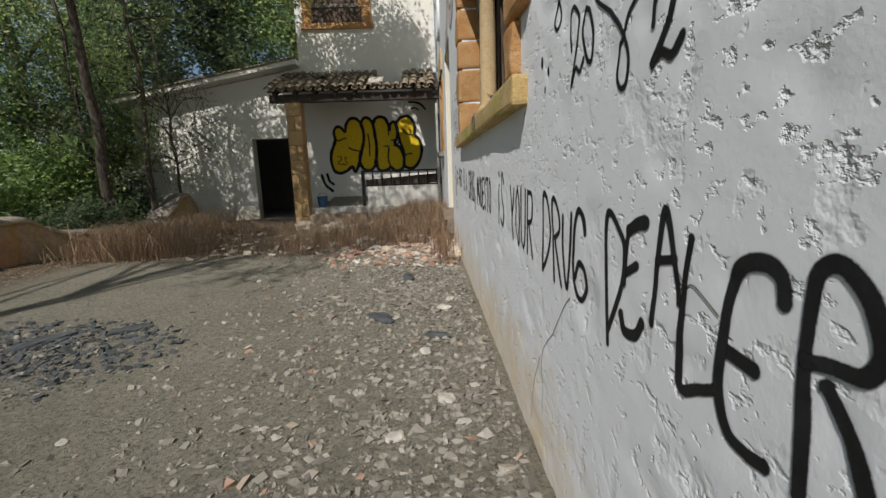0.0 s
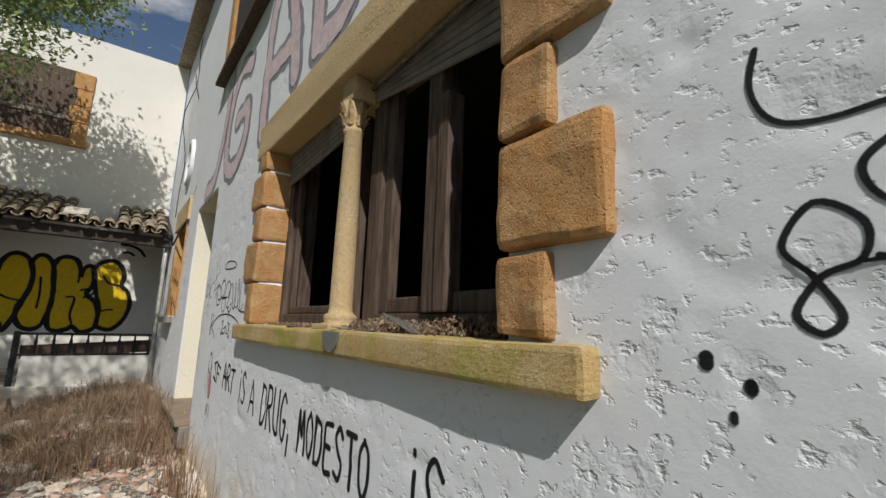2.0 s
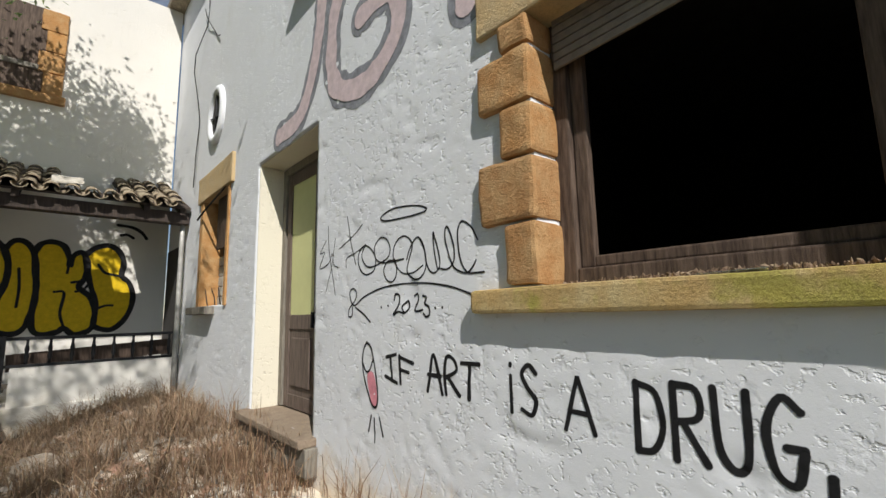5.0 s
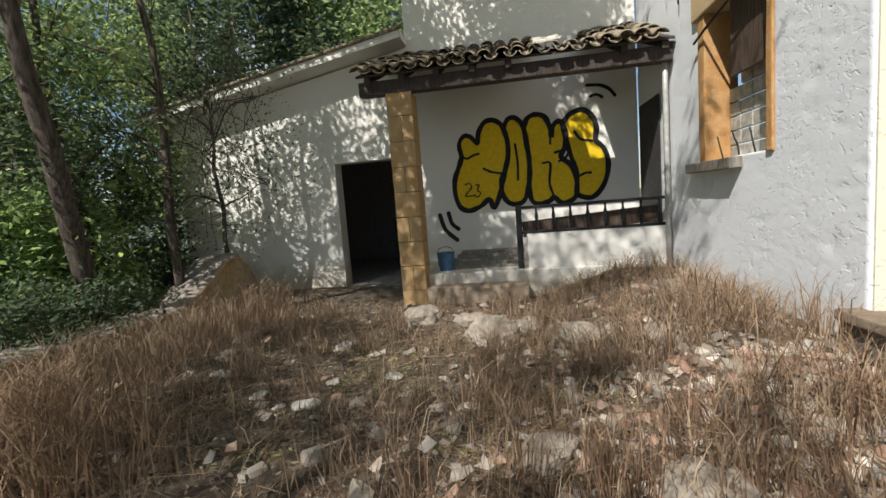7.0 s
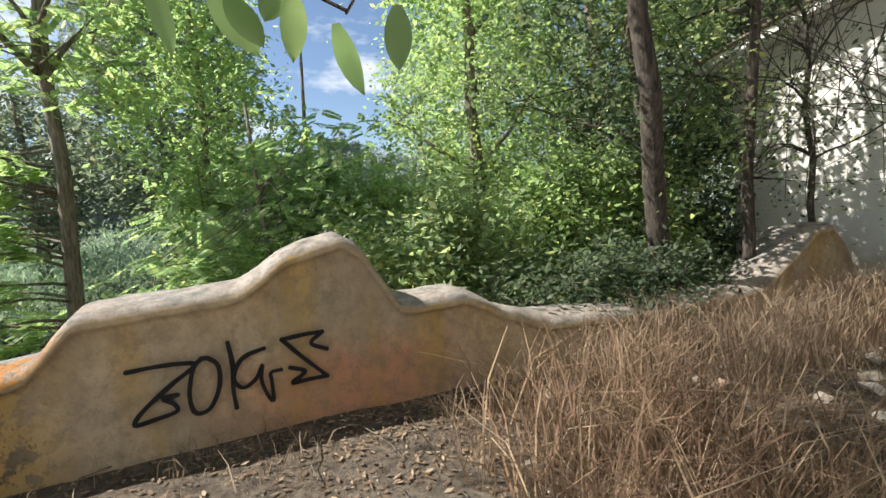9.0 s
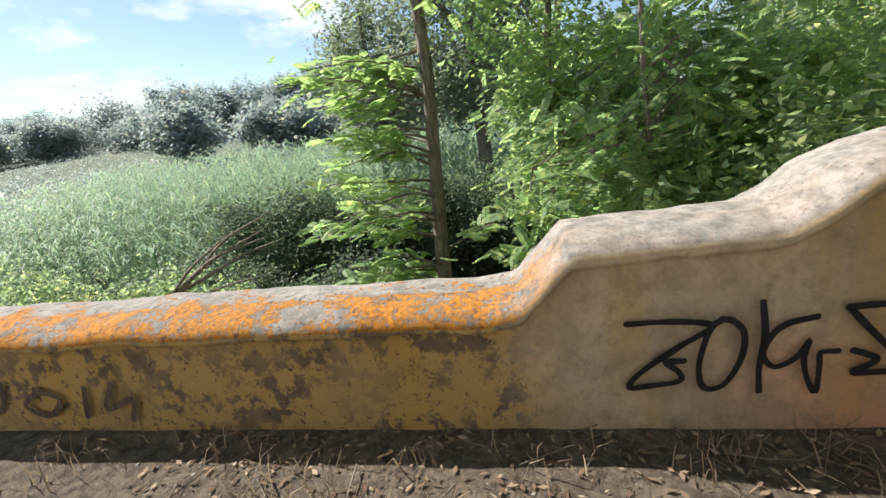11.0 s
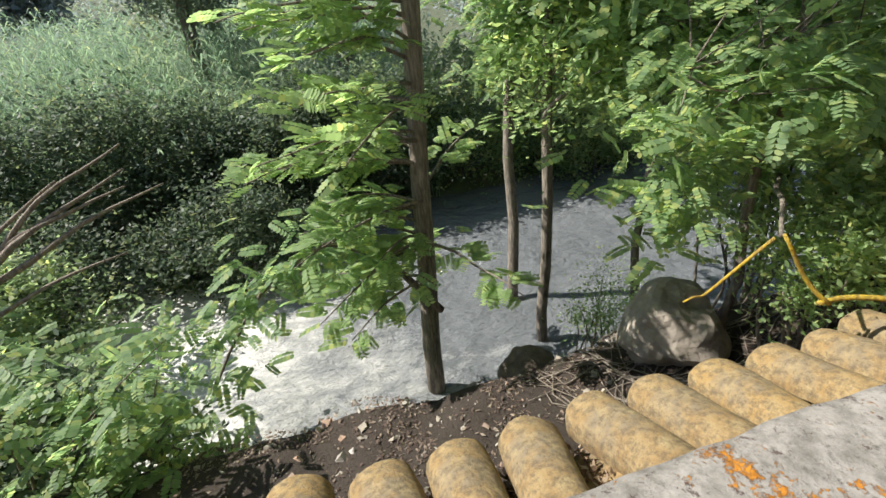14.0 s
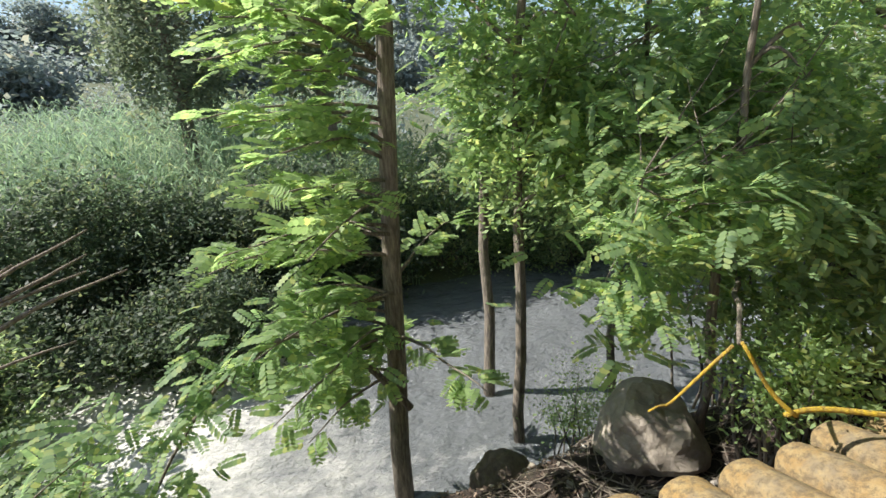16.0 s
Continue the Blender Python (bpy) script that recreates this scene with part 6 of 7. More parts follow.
def weed_zone(x, y):
    return knots(y, (6.8, 0.0), (7.3, 0.5), (8.2, 1.0), (11.4, 1.0)) * knots(x, (-5.7, 0.6), (-3.6, 0.20), (-2.2, 0.3), (-1.3, 0.9), (0.2, 1.0)) * (0.35 + 0.65 * (noise.noise(Vector((x * 1.3, y * 1.3, 3))) > -0.15))


t, r = scatter(31, 760, -5.5, 0.36, 6.8, 11.4, weed_zone)
blades("dry_weeds", tuft_points(32, t, 34, 0.09), 0.27, BROWN_WEED, "brown dry weeds growing through the rubble", 33, 1.0, 0.0026)
t, r = scatter(34, 240, -5.5, 0.36, 7.0, 11.4, weed_zone)
blades("dry_grass", tuft_points(35, t, 26, 0.08), 0.36, STRAW, "straw-coloured dry grass tufts in the yard", 36, 1.0, 0.0026)


def tall_zone(x, y):
    d = math.hypot((x + 4.55) / 0.95, (y - 7.55) / 0.75)
    return 1.0 if d < 1 else 0.0


t, r = scatter(37, 100, -5.7, -3.4, 6.6, 8.4, tall_zone)
blades("tall_dry_grass", tuft_points(38, t, 34, 0.07), 0.52, STRAW, "tall clump of straw-coloured dry grass by the garden wall", 39, 0.95, 0.0032)
t, r = scatter(40, 110, -5.74, -4.8, 7.8, 12.0, lambda x, y: 1.0)
blades("tall_dry_grass", tuft_points(41, t, 30, 0.10), 0.5, BROWN_WEED, "tall dry grass along the foot of the garden wall", 42, 0.8, 0.0030)
t, r = scatter(43, 110, -2.4, 0.30, 6.9, 7.9, lambda x, y: knots(x, (-2.4, 0.3), (0, 1.0)))
blades("dry_grass", tuft_points(44, t, 22, 0.07), 0.34, STRAW, "dry grass at the edge of the yard", 45, 0.5, 0.0026)
t, r = scatter(46, 26, 0.18, 0.40, 5.4, 8.9, lambda x, y: 1.0)
blades("wall_weeds", tuft_points(47, t, 16, 0.05), 0.5, STRAW, "thin dry stalks against the house wall", 48, 0.35, 0.0024)
t, r = scatter(49, 60, -5.74, -5.3, 0.5, 6.4, lambda x, y: 0.6)
blades("dry_grass", tuft_points(50, t, 12, 0.08), 0.16, BROWN_WEED, "low dry grass at the foot of the garden wall", 51, 0.9, 0.0026)


def flat_leaves(name, xy, size, material, label, seed, category="leaf litter", narrow=0.45):
    r = np.random.RandomState(seed)
    n = len(xy)
    s = size * (0.5 + r.rand(n))
    q = np.array(((-1, 0, 0), (0, -narrow, 0.1), (1, 0, 0.15), (0, narrow, 0.1)))[None] * s[:, None, None]
    m = turns(r, n)
    tilt = np.einsum("nij,nkj->nki", m, q)
    tilt[:, :, 2] *= 0.35
    z = np.array([ground_z(x, y) for x, y in xy])
    tilt += np.stack([xy[:, 0], xy[:, 1], z + 0.012], -1)[:, None]
    return tagged(soup(name, tilt, material), label, category, kind="stuff")


p, r = scatter(52, 30000, -5.78, 0.38, 4.8, 12.0, lambda x, y: knots(y - 0.35 * (x + 3.0) * (1 if x < -3 else 0) * 0.6, (6.2, 0.0), (7.2, 0.7), (12, 0.9)))
flat_leaves("leaf_litter", p, 0.020, DEAD_LEAVES, "dead leaves and twigs scattered over the ground", 53)
p, r = scatter(54, 4200, -5.78, -4.4, 3.2, 7.5, lambda x, y: knots(x, (-5.8, 1.0), (-4.4, 0.2)))
flat_leaves("leaf_litter", p, 0.02, DEAD_LEAVES, "dead leaves and twigs at the foot of the garden wall", 55)
p, r = scatter(56, 16000, -9.2, -7.0, -0.5, 6.6, lambda x, y: 0.15 + 0.85 * (noise.noise(Vector((x * 1.6, y * 1.6, 5))) > 0.05))
flat_leaves("leaf_litter", p, 0.024, BANK_LITTER, "dry brown litter on the bank below the tiles", 57)
p, r = scatter(59, 17000, -4.8, 0.3, 7.0, 11.4, lambda x, y: 0.25 + 0.75 * (noise.noise(Vector((x * 1.1, y * 1.1, 8))) > 0.0))
flat_leaves("fallen_straw", p, 0.075, STRAW, "dry straw and stalks lying flat over the rubble", 60, "dry grass", 0.035)
MOSS = straw_material("yellow_green_moss", (0.13, 0.125, 0.05), (0.22, 0.21, 0.085), (0.30, 0.28, 0.14))
p, r = scatter(65, 7000, -4.0, -0.8, 7.6, 10.8, lambda x, y: 0.9 if noise.noise(Vector((x * 0.9, y * 1.4, 21))) > 0.12 else 0.02)
flat_leaves("ground_moss", p, 0.028, MOSS, "yellowish green moss and creeping weeds between stones", 66, "moss", 0.3)
# litter lodged between the coping tiles
rr = np.random.RandomState(58)
n = 2600
yy = 0.355 + rr.randint(0, 17, n) * 0.3885 + 0.194 + rr.randn(n) * 0.032
xx = -7.115 + 0.56 * rr.rand(n)
q = np.array(((-1, 0, 0), (0, -0.4, 0.1), (1, 0, 0.15), (0, 0.4, 0.1)))[None] * (0.016 + 0.02 * rr.rand(n))[:, None, None]
q = np.einsum("nij,nkj->nki", turns(rr, n), q)
q += np.stack([xx, yy, -0.659 + (xx + 7.115) * 0.42 + 0.035 * rr.rand(n)], -1)[:, None]
tagged(soup("tile_litter", q, DEAD_LEAVES), "dry brown leaves lodged between the coping tiles", "leaf litter", kind="stuff")


def sticks(name, n, x0, x1, y0, y1, seed, material, label, length=0.5, rad=0.006):
    r = np.random.RandomState(seed)
    lines = []
    for k in range(n):
        x, y, a, l = x0 + (x1 - x0) * r.rand(), y0 + (y1 - y0) * r.rand(), r.rand() * 6.28, length * (0.4 + r.rand())
        pts = []
        for i in range(5):
            u = (i / 4 - 0.5) * l
            px, py = x + u * math.cos(a) + 0.03 * r.randn(), y + u * math.sin(a) + 0.03 * r.randn()
            pts.append((px, py, ground_z(px, py) + 0.015 + 0.02 * r.rand()))
        lines.append((pts, taper(rad, rad * 0.4, 5)))
    return tagged(tubes(name, lines, material, None, "", 5), label, "twigs", kind="stuff")


sticks("fallen_twigs", 70, -5.5, 0.0, 7.0, 11.2, 61, PALE_BARK, "fallen grey twigs across the rubble")
sticks("fallen_twigs", 26, -5.7, -4.5, 3.4, 6.8, 62, PALE_BARK, "fallen grey twigs below the garden wall", 0.4, 0.004)
sticks("bank_twigs", 190, -9.4, -7.3, 4.4, 7.0, 63, PALE_BARK, "tangle of dry twigs on the bank", 0.9, 0.008)

# ---- trees ----


def leaf_quads(points, size, r, droop=0.3, spread=1.0, narrow=0.5):
    """Folded leaves (n, 4, 3) at points."""
    n = len(points)
    d = r.randn(n, 3) * np.array((1, 1, 0.55)) + np.array((0, 0, -droop))
    d /= np.linalg.norm(d, axis=1)[:, None]
    s = np.cross(d, r.randn(n, 3) * 0.5 + np.array((0, 0, 1.0)))
    s /= np.linalg.norm(s, axis=1)[:, None] + 1e-9
    up = np.cross(s, d)
    L = size * (0.6 + 0.7 * r.rand(n))[:, None]
    mid = points + d * L * 0.5 - up * L * 0.08
    return np.stack([points, mid + s * L * narrow * 0.5, points + d * L, mid - s * L * narrow * 0.5], 1)


def pinnate(points, dirs, length, r, pairs=7, wide=0.37):
    """Compound leaves of paired oval leaflets: (n, 6, 3) polygons."""
    n = len(points)
    d = dirs / np.linalg.norm(dirs, axis=1)[:, None]
    s = np.cross(d, np.array((0, 0, 1.0)) + r.randn(n, 3) * 0.35)
    s /= np.linalg.norm(s, axis=1)[:, None] + 1e-9
    up = np.cross(s, d)
    L = length * (0.7 + 0.6 * r.rand(n))
    out = []
    for k in range(pairs):
        t = 0.2 + 0.8 * k / (pairs - 1)
        c = points + d * (L * t)[:, None] - up * (0.25 * L * t * t)[:, None]
        for side in (-1, 1):
            ax = s * side * 0.9 + d * 0.35 - up * (0.15 + 0.2 * r.rand(n))[:, None]
            ax /= np.linalg.norm(ax, axis=1)[:, None]
            ll = (L * wide * 0.72 * (0.75 + 0.3 * math.sin(math.pi * t)))[:, None]
            w = np.cross(ax, up)
            w /= np.linalg.norm(w, axis=1)[:, None] + 1e-9
            w = w * ll * 0.32
            out.append(np.stack([c, c + ax * ll * 0.3 + w, c + ax * ll * 0.75 + w * 0.9, c + ax * ll, c + ax * ll * 0.75 - w * 0.9, c + ax * ll * 0.3 - w], 1))
    return np.concatenate(out, 0)


def cloud(r, centre, radii, clumps, per, tight):
    """Leaf places in uneven clumps inside an ellipsoid."""
    c = r.randn(clumps, 3)
    c /= np.linalg.norm(c, axis=1)[:, None]
    c *= (0.35 + 0.65 * r.rand(clumps) ** 0.5)[:, None]
    size = tight * (0.5 + r.rand(clumps))
    cc = np.repeat(c * np.array(radii) + np.array(centre), per, 0)
    return cc + r.randn(clumps * per, 3) * np.repeat(size, per)[:, None], c * np.array(radii) + np.array(centre)


def tree(name, label, base, top, radius, crowns, leaf, material, bark, seed, limbs=7, group="", bow=0.25, kind_leaf="plain", category="tree", twigs=24):
    """crowns: rows of centre, radii, clumps, leaves a clump, clump size."""
    r = np.random.RandomState(seed)
    t = thing(name, base, label, category, group)
    line = bent(base, top, 9, 0, bow, seed)
    tubes("trunk", [(line, taper(radius * 1.15, radius * 0.35, 10))], bark, t, sides=9)
    places, ends = [], []
    for centre, radii, clumps, per, tight in crowns:
        if kind_leaf == "plain":
            clumps, per, tight = max(12, int(clumps / 1.7)), int(per * 1.7), tight * 0.92
        p, c = cloud(r, centre, radii, clumps, per, tight)
        places.append(p)
        ends.append(c)
    ends = np.concatenate(ends)
    pick = ends[r.permutation(len(ends))[:limbs]]
    for k, e in enumerate(pick):
        i = min(range(3, 10), key=lambda j: abs(line[j].z - (e[2] - 0.35 * math.hypot(e[0] - line[j].x, e[1] - line[j].y))))
        tubes("limb", [(bent(line[i], e, 6, -0.12, 0.25, seed + k), taper(radius * 0.42, radius * 0.10, 7))], bark, t, sides=6)
    tw = []
    for k, e in enumerate(ends[r.permutation(len(ends))[:twigs]]):
        j = r.randint(len(pick)) if len(pick) else 0
        a = Vector(pick[j]) if len(pick) else line[-1]
        if (a - Vector(e)).length < 2.6:
            tw.append((bent(a, e, 4, 0.05, 0.2, seed + 40 + k), taper(radius * 0.09 + 0.003, 0.003, 5)))
    if tw:
        tagged(tubes("twigwork", tw, bark, t, sides=4), kind="stuff")
    pts = np.concatenate(places)
    if kind_leaf == "pinnate":
        dirs = r.randn(len(pts), 3) * np.array((1, 1, 0.35)) + np.array((0.35, -0.1, -0.15))
        ob = soup("crown", pinnate(pts, dirs, leaf, r), material)
    else:
        ob = soup("crown", leaf_quads(pts, leaf, r), material)
    at_parent(ob, t)
    return t


def bush(name, label, centre, radii, clumps, per, tight, leaf, material, seed, category="bush"):
    r = np.random.RandomState(seed)
    base = (centre[0], centre[1], ground_z(centre[0], centre[1]))
    t = thing(name, base, label, category)
    p, ends = cloud(r, centre, radii, int(clumps / 2.2), int(per * 2.4), tight * 0.85)
    lines = [(bent((base[0] + r.randn() * 0.2, base[1] + r.randn() * 0.2, base[2]), e, 5, 0, 0.2, seed + k), taper(0.022, 0.005, 6)) for k, e in enumerate(ends[:14])]
    tagged(tubes("brushwood", lines, BARK, t, sides=5), kind="stuff")
    at_parent(soup("foliage", leaf_quads(p, leaf, r), material), t)
    return t


# the leaning tree and its thin neighbours behind the garden wall
# The last two crowns are unseen, added to shade the porch and wing.
tree("elm_tree", "leaning grey-barked tree with small leaves beside the garden wall", (-6.35, 10.05, -0.1), (-5.6, 8.3, 6.3), 0.105,
     [((-5.0, 9.6, 6.2), (2.2, 1.8, 1.4), 100, 60, 0.28), ((-3.1, 10.6, 6.2), (1.5, 1.2, 1.5), 190, 60, 0.26), ((-1.8, 10.3, 7.0), (0.9, 1.0, 1.0), 110, 60, 0.24), ((-6.8, 8.9, 4.4), (1.2, 1.4, 1.1), 20, 60, 0.26), ((-4.7, 7.4, 5.9), (1.5, 1.4, 0.9), 150, 60, 0.26), ((-6.4, 7.2, 7.0), (1.3, 1.2, 0.9), 80, 60, 0.26)], 0.095, LEAF_SHADE, DARK_BARK, 101, 9, twigs=60)
tree("elm_tree", "slim upright tree with small leaves beside the garden wall", (-6.15, 11.0, -0.1), (-6.0, 10.7, 6.5), 0.06,
     [((-5.4, 10.9, 5.5), (1.9, 1.0, 1.1), 40, 70, 0.24), ((-6.6, 10.9, 2.9), (0.8, 1.0, 1.6), 45, 60, 0.22)], 0.09, LEAF_SHADE, DARK_BARK, 102, 12, twigs=60)
tree("elm_tree", "slim upright tree with small leaves beside the garden wall", (-6.9, 10.5, -0.3), (-7.2, 10.2, 6.2), 0.07,
     [((-7.6, 10.3, 5.0), (1.3, 1.6, 1.9), 24, 80, 0.24), ((-7.3, 9.9, 2.4), (1.0, 1.3, 1.4), 55, 60, 0.22)], 0.09, LEAF_DEEP, DARK_BARK, 103, 7, twigs=40)
tree("elm_tree", "slim leafless sapling with fine dark twigs by the wing", (-5.95, 11.9, -0.05), (-6.3, 12.1, 4.6), 0.035,
     [((-5.7, 11.5, 2.5), (1.2, 0.8, 1.7), 150, 13, 0.22)], 0.06, LEAF_DEEP, DARK_BARK, 104, 16, twigs=80)
bush("bramble_bush", "dense green bushes behind the garden wall", (-7.5, 8.0, 0.3), (0.9, 1.7, 1.15), 190, 85, 0.20, 0.095, LEAF_MID, 111)
bush("bramble_bush", "dense bright green bushes behind the garden wall", (-7.6, 10.2, 0.7), (0.9, 1.3, 1.3), 170, 85, 0.22, 0.095, LEAF_BRIGHT, 115)
bush("bramble_bush", "dense dark green bushes behind the garden wall", (-8.6, 11.9, 1.2), (1.5, 1.6, 2.1), 230, 85, 0.26, 0.10, LEAF_DEEP, 112)
bush("bramble_bush", "dark bramble sprawling over the low end of the garden wall", (-6.25, 9.2, 0.30), (0.42, 1.5, 0.42), 120, 60, 0.16, 0.07, LEAF_DEEP, 116)
bush("bramble_bush", "dense green bushes beside the white wing", (-8.6, 14.4, 1.4), (1.0, 1.8, 2.6), 170, 85, 0.28, 0.10, LEAF_MID, 113)
bush("bramble_bush", "bright green bushes sloping to the river", (-9.6, 7.8, 0.3), (1.3, 1.4, 1.6), 190, 85, 0.25, 0.10, LEAF_BRIGHT, 114)
tree("ash_tree", "thin straight young tree with bright yellow-green leaves", (-11.0, 5.6, -4.4), (-11.0, 5.5, 5.0), 0.085,
     [((-11.0, 5.5, 3.3), (1.3, 1.2, 2.2), 130, 60, 0.24), ((-10.8, 5.7, 0.6), (0.9, 0.8, 0.8), 50, 60, 0.2)], 0.11, LEAF_BRIGHT, BARK, 121, 8)
tree("willow_tree", "tall grey-green tree on the far bank", (-21, 3.8, -2.6), (-21.5, 3.6, 9.5), 0.28,
     [((-21, 3.6, 6.0), (3.0, 2.8, 4.6), 300, 70, 0.5)], 0.22, LEAF_FAR, BARK, 122, 10)
tree("willow_tree", "broad grey-green tree on the far bank", (-24, -1.0, -2.4), (-24, -1.2, 6.5), 0.24,
     [((-24, -1.0, 4.0), (2.6, 2.2, 3.4), 220, 70, 0.45)], 0.2, LEAF_FAR, BARK, 129, 10)
tree("willow_tree", "broad green tree over the river", (-16.5, 13.5, -3.5), (-16.0, 13.2, 7.5), 0.25,
     [((-15.5, 13.2, 4.0), (3.4, 3.0, 4.4), 330, 75, 0.45)], 0.16, LEAF_MID, BARK, 124, 10)
tree("elm_tree", "tall dark tree rising behind the white wing", (-9.5, 17.5, -0.5), (-9.0, 17.5, 9.5), 0.22,
     [((-9.0, 17.5, 5.8), (3.0, 2.8, 4.8), 420, 80, 0.45)], 0.19, LEAF_DEEP, BARK, 125, 10)
tree("elm_tree", "tall green tree rising behind the white wing", (-5.2, 19.6, -0.3), (-5.0, 19.6, 9.5), 0.2,
     [((-5.2, 19.4, 6.6), (3.2, 1.8, 4.0), 420, 80, 0.42)], 0.18, LEAF_MID, BARK, 126, 10)
tree("elm_tree", "dense green tree behind the garden wall", (-10.0, 12.4, -0.9), (-9.6, 12.2, 8.2), 0.2,
     [((-9.7, 12.2, 5.2), (2.3, 2.3, 3.4), 270, 75, 0.38)], 0.115, LEAF_MID, BARK, 127, 10)
tree("elm_tree", "dense bright green tree behind the garden wall", (-9.4, 9.2, -2.2), (-9.2, 9.4, 6.8), 0.12,
     [((-9.3, 9.5, 3.7), (1.5, 1.5, 2.6), 190, 65, 0.30)], 0.105, LEAF_BRIGHT, BARK, 128, 9)

# Added out of view; its crowns only throw dappled shade into the yard.
tree("unseen_shade_tree", "unseen tree added to throw dappled shade over the yard", (-7.1, -5.2, -0.4), (-5.4, 1.2, 7.6), 0.09,
     [((-6.7, 3.1, 6.8), (1.2, 1.9, 0.9), 70, 50, 0.28), ((-4.6, 1.2, 6.9), (1.8, 1.9, 0.8), 50, 50, 0.26), ((-3.2, 5.2, 7.6), (1.5, 1.2, 0.8), 60, 46, 0.26)], 0.11, LEAF_MID, BARK, 135, 12, twigs=50)
# robinias on the steep bank
tree("robinia_tree", "straight robinia with furrowed trunk and feathery bright leaves", (-10.65, 3.62, -4.3), (-10.5, 3.9, 7.2), 0.125,
     [((-10.6, 3.9, 4.6), (2.2, 2.2, 2.0), 70, 10, 0.3)], 0.30, LEAF_BRIGHT, BARK, 131, 14, bow=0.10, kind_leaf="pinnate")
tree("robinia_tree", "young robinia leaning over the water with feathery leaves", (-12.3, 5.6, -4.5), (-13.2, 5.9, 5.5), 0.10,
     [((-12.2, 6.0, 1.6), (1.5, 1.6, 1.1), 70, 10, 0.22), ((-12.2, 6.3, 0.6), (0.9, 1.3, 0.7), 70, 12, 0.22)], 0.30, LEAF_ROBINIA, BARK, 132, 7, bow=0.12, kind_leaf="pinnate")
tree("robinia_tree", "slender robinia with feathery leaves on the bank", (-10.4, 6.75, -3.9), (-10.9, 7.1, 4.5), 0.06,
     [((-10.2, 6.6, 1.2), (1.2, 1.3, 1.3), 100, 10, 0.2)], 0.30, LEAF_ROBINIA, BARK, 133, 7, bow=0.15, kind_leaf="pinnate")
tree("robinia_tree", "dense low robinia with blue-green feathery leaves by the boulder", (-8.5, 6.3, -2.2), (-8.6, 6.1, 2.6), 0.05,
     [((-8.5, 5.8, 0.65), (0.7, 0.9, 0.6), 55, 11, 0.18), ((-9.0, 6.8, 1.5), (1.2, 1.3, 1.0), 60, 12, 0.24), ((-8.3, 5.2, 0.0), (0.3, 0.4, 0.2), 12, 10, 0.15)], 0.21, LEAF_ROBINIA, BARK, 134, 8, bow=0.15, kind_leaf="pinnate")
bush("river_bush", "dense dark growth along the opposite bank", (-17.4, 3.0, -2.0), (1.0, 3.4, 2.1), 300, 75, 0.34, 0.13, LEAF_DEEP, 147)
bush("river_bush", "dense dark growth along the opposite bank", (-17.6, -3.0, -2.0), (1.1, 3.6, 2.1), 300, 75, 0.34, 0.13, LEAF_DEEP, 148)
bush("river_bush", "dense dark undergrowth hanging over the far water's edge", (-15.3, 0.2, -3.1), (1.2, 2.2, 1.2), 170, 75, 0.3, 0.12, LEAF_DEEP, 151)
bush("river_bush", "dense dark undergrowth hanging over the far water's edge", (-15.0, -4.2, -3.0), (1.5, 2.8, 1.4), 200, 75, 0.3, 0.12, LEAF_DEEP, 152)
bush("river_bush", "dense growth at the bend of the river", (-17.6, 10.4, -1.8), (1.0, 3.4, 2.2), 240, 75, 0.36, 0.14, LEAF_MID, 149)


def arching_branch():
    t = thing("robinia_branch", (-10.35, 3.75, -2.2), "arching robinia branch with feathery leaves over the water", "branch")
    a = bent((-10.35, 3.75, -2.2), (-10.7, 2.5, -1.1), 6, -0.25, 0.05, 3)
    b = bent(a[-1], (-10.1, 0.9, -2.4), 6, -0.35, 0.08, 5)
    tubes("branch", [(a + b[1:], taper(0.05, 0.014, 13))], BARK, t)
    r = np.random.RandomState(77)
    pts = np.array([tuple(q) for q in a[2:] + b])
    p = np.repeat(pts, 17, 0) + r.randn(len(pts) * 17, 3) * np.array((0.3, 0.3, 0.2))
    at_parent(soup("foliage", pinnate(p, r.randn(len(p), 3) * np.array((1, 1, 0.3)) + np.array((0.4, -0.4, -0.2)), 0.28, r), LEAF_ROBINIA), t)


arching_branch()


def low_shoots():
    """Feathery shoots that rise in front of the water."""
    r = np.random.RandomState(78)
    for k, (x, y, z, s) in enumerate(((-9.2, 0.6, -2.0, 0.5), (-9.0, -0.3, -1.5, 0.7), (-10.4, -0.6, -2.4, 0.7), (-8.9, 0.3, -1.9, 0.4))):
        t = thing("robinia_shoot", (x, y, ground_z(x, y)), "feathery bright green robinia shoots on the bank", "bush", "robinia shoots")
        tips = [(x + r.randn() * s * 0.7, y + r.randn() * s * 0.7, z + r.randn() * 0.35) for _ in range(9)]
        tagged(tubes("brushwood", [(bent((x, y, ground_z(x, y)), e, 5, -0.1, 0.1, k), taper(0.014, 0.004, 6)) for e in tips], BARK, t, sides=5), kind="stuff")
        p = np.repeat(np.array(tips), 14, 0) + r.randn(9 * 14, 3) * 0.20
        at_parent(soup("foliage", pinnate(p, r.randn(len(p), 3) * np.array((1, 1, 0.3)) + np.array((0.3, 0, -0.1)), 0.26, r), LEAF_ROBINIA), t)


low_shoots()


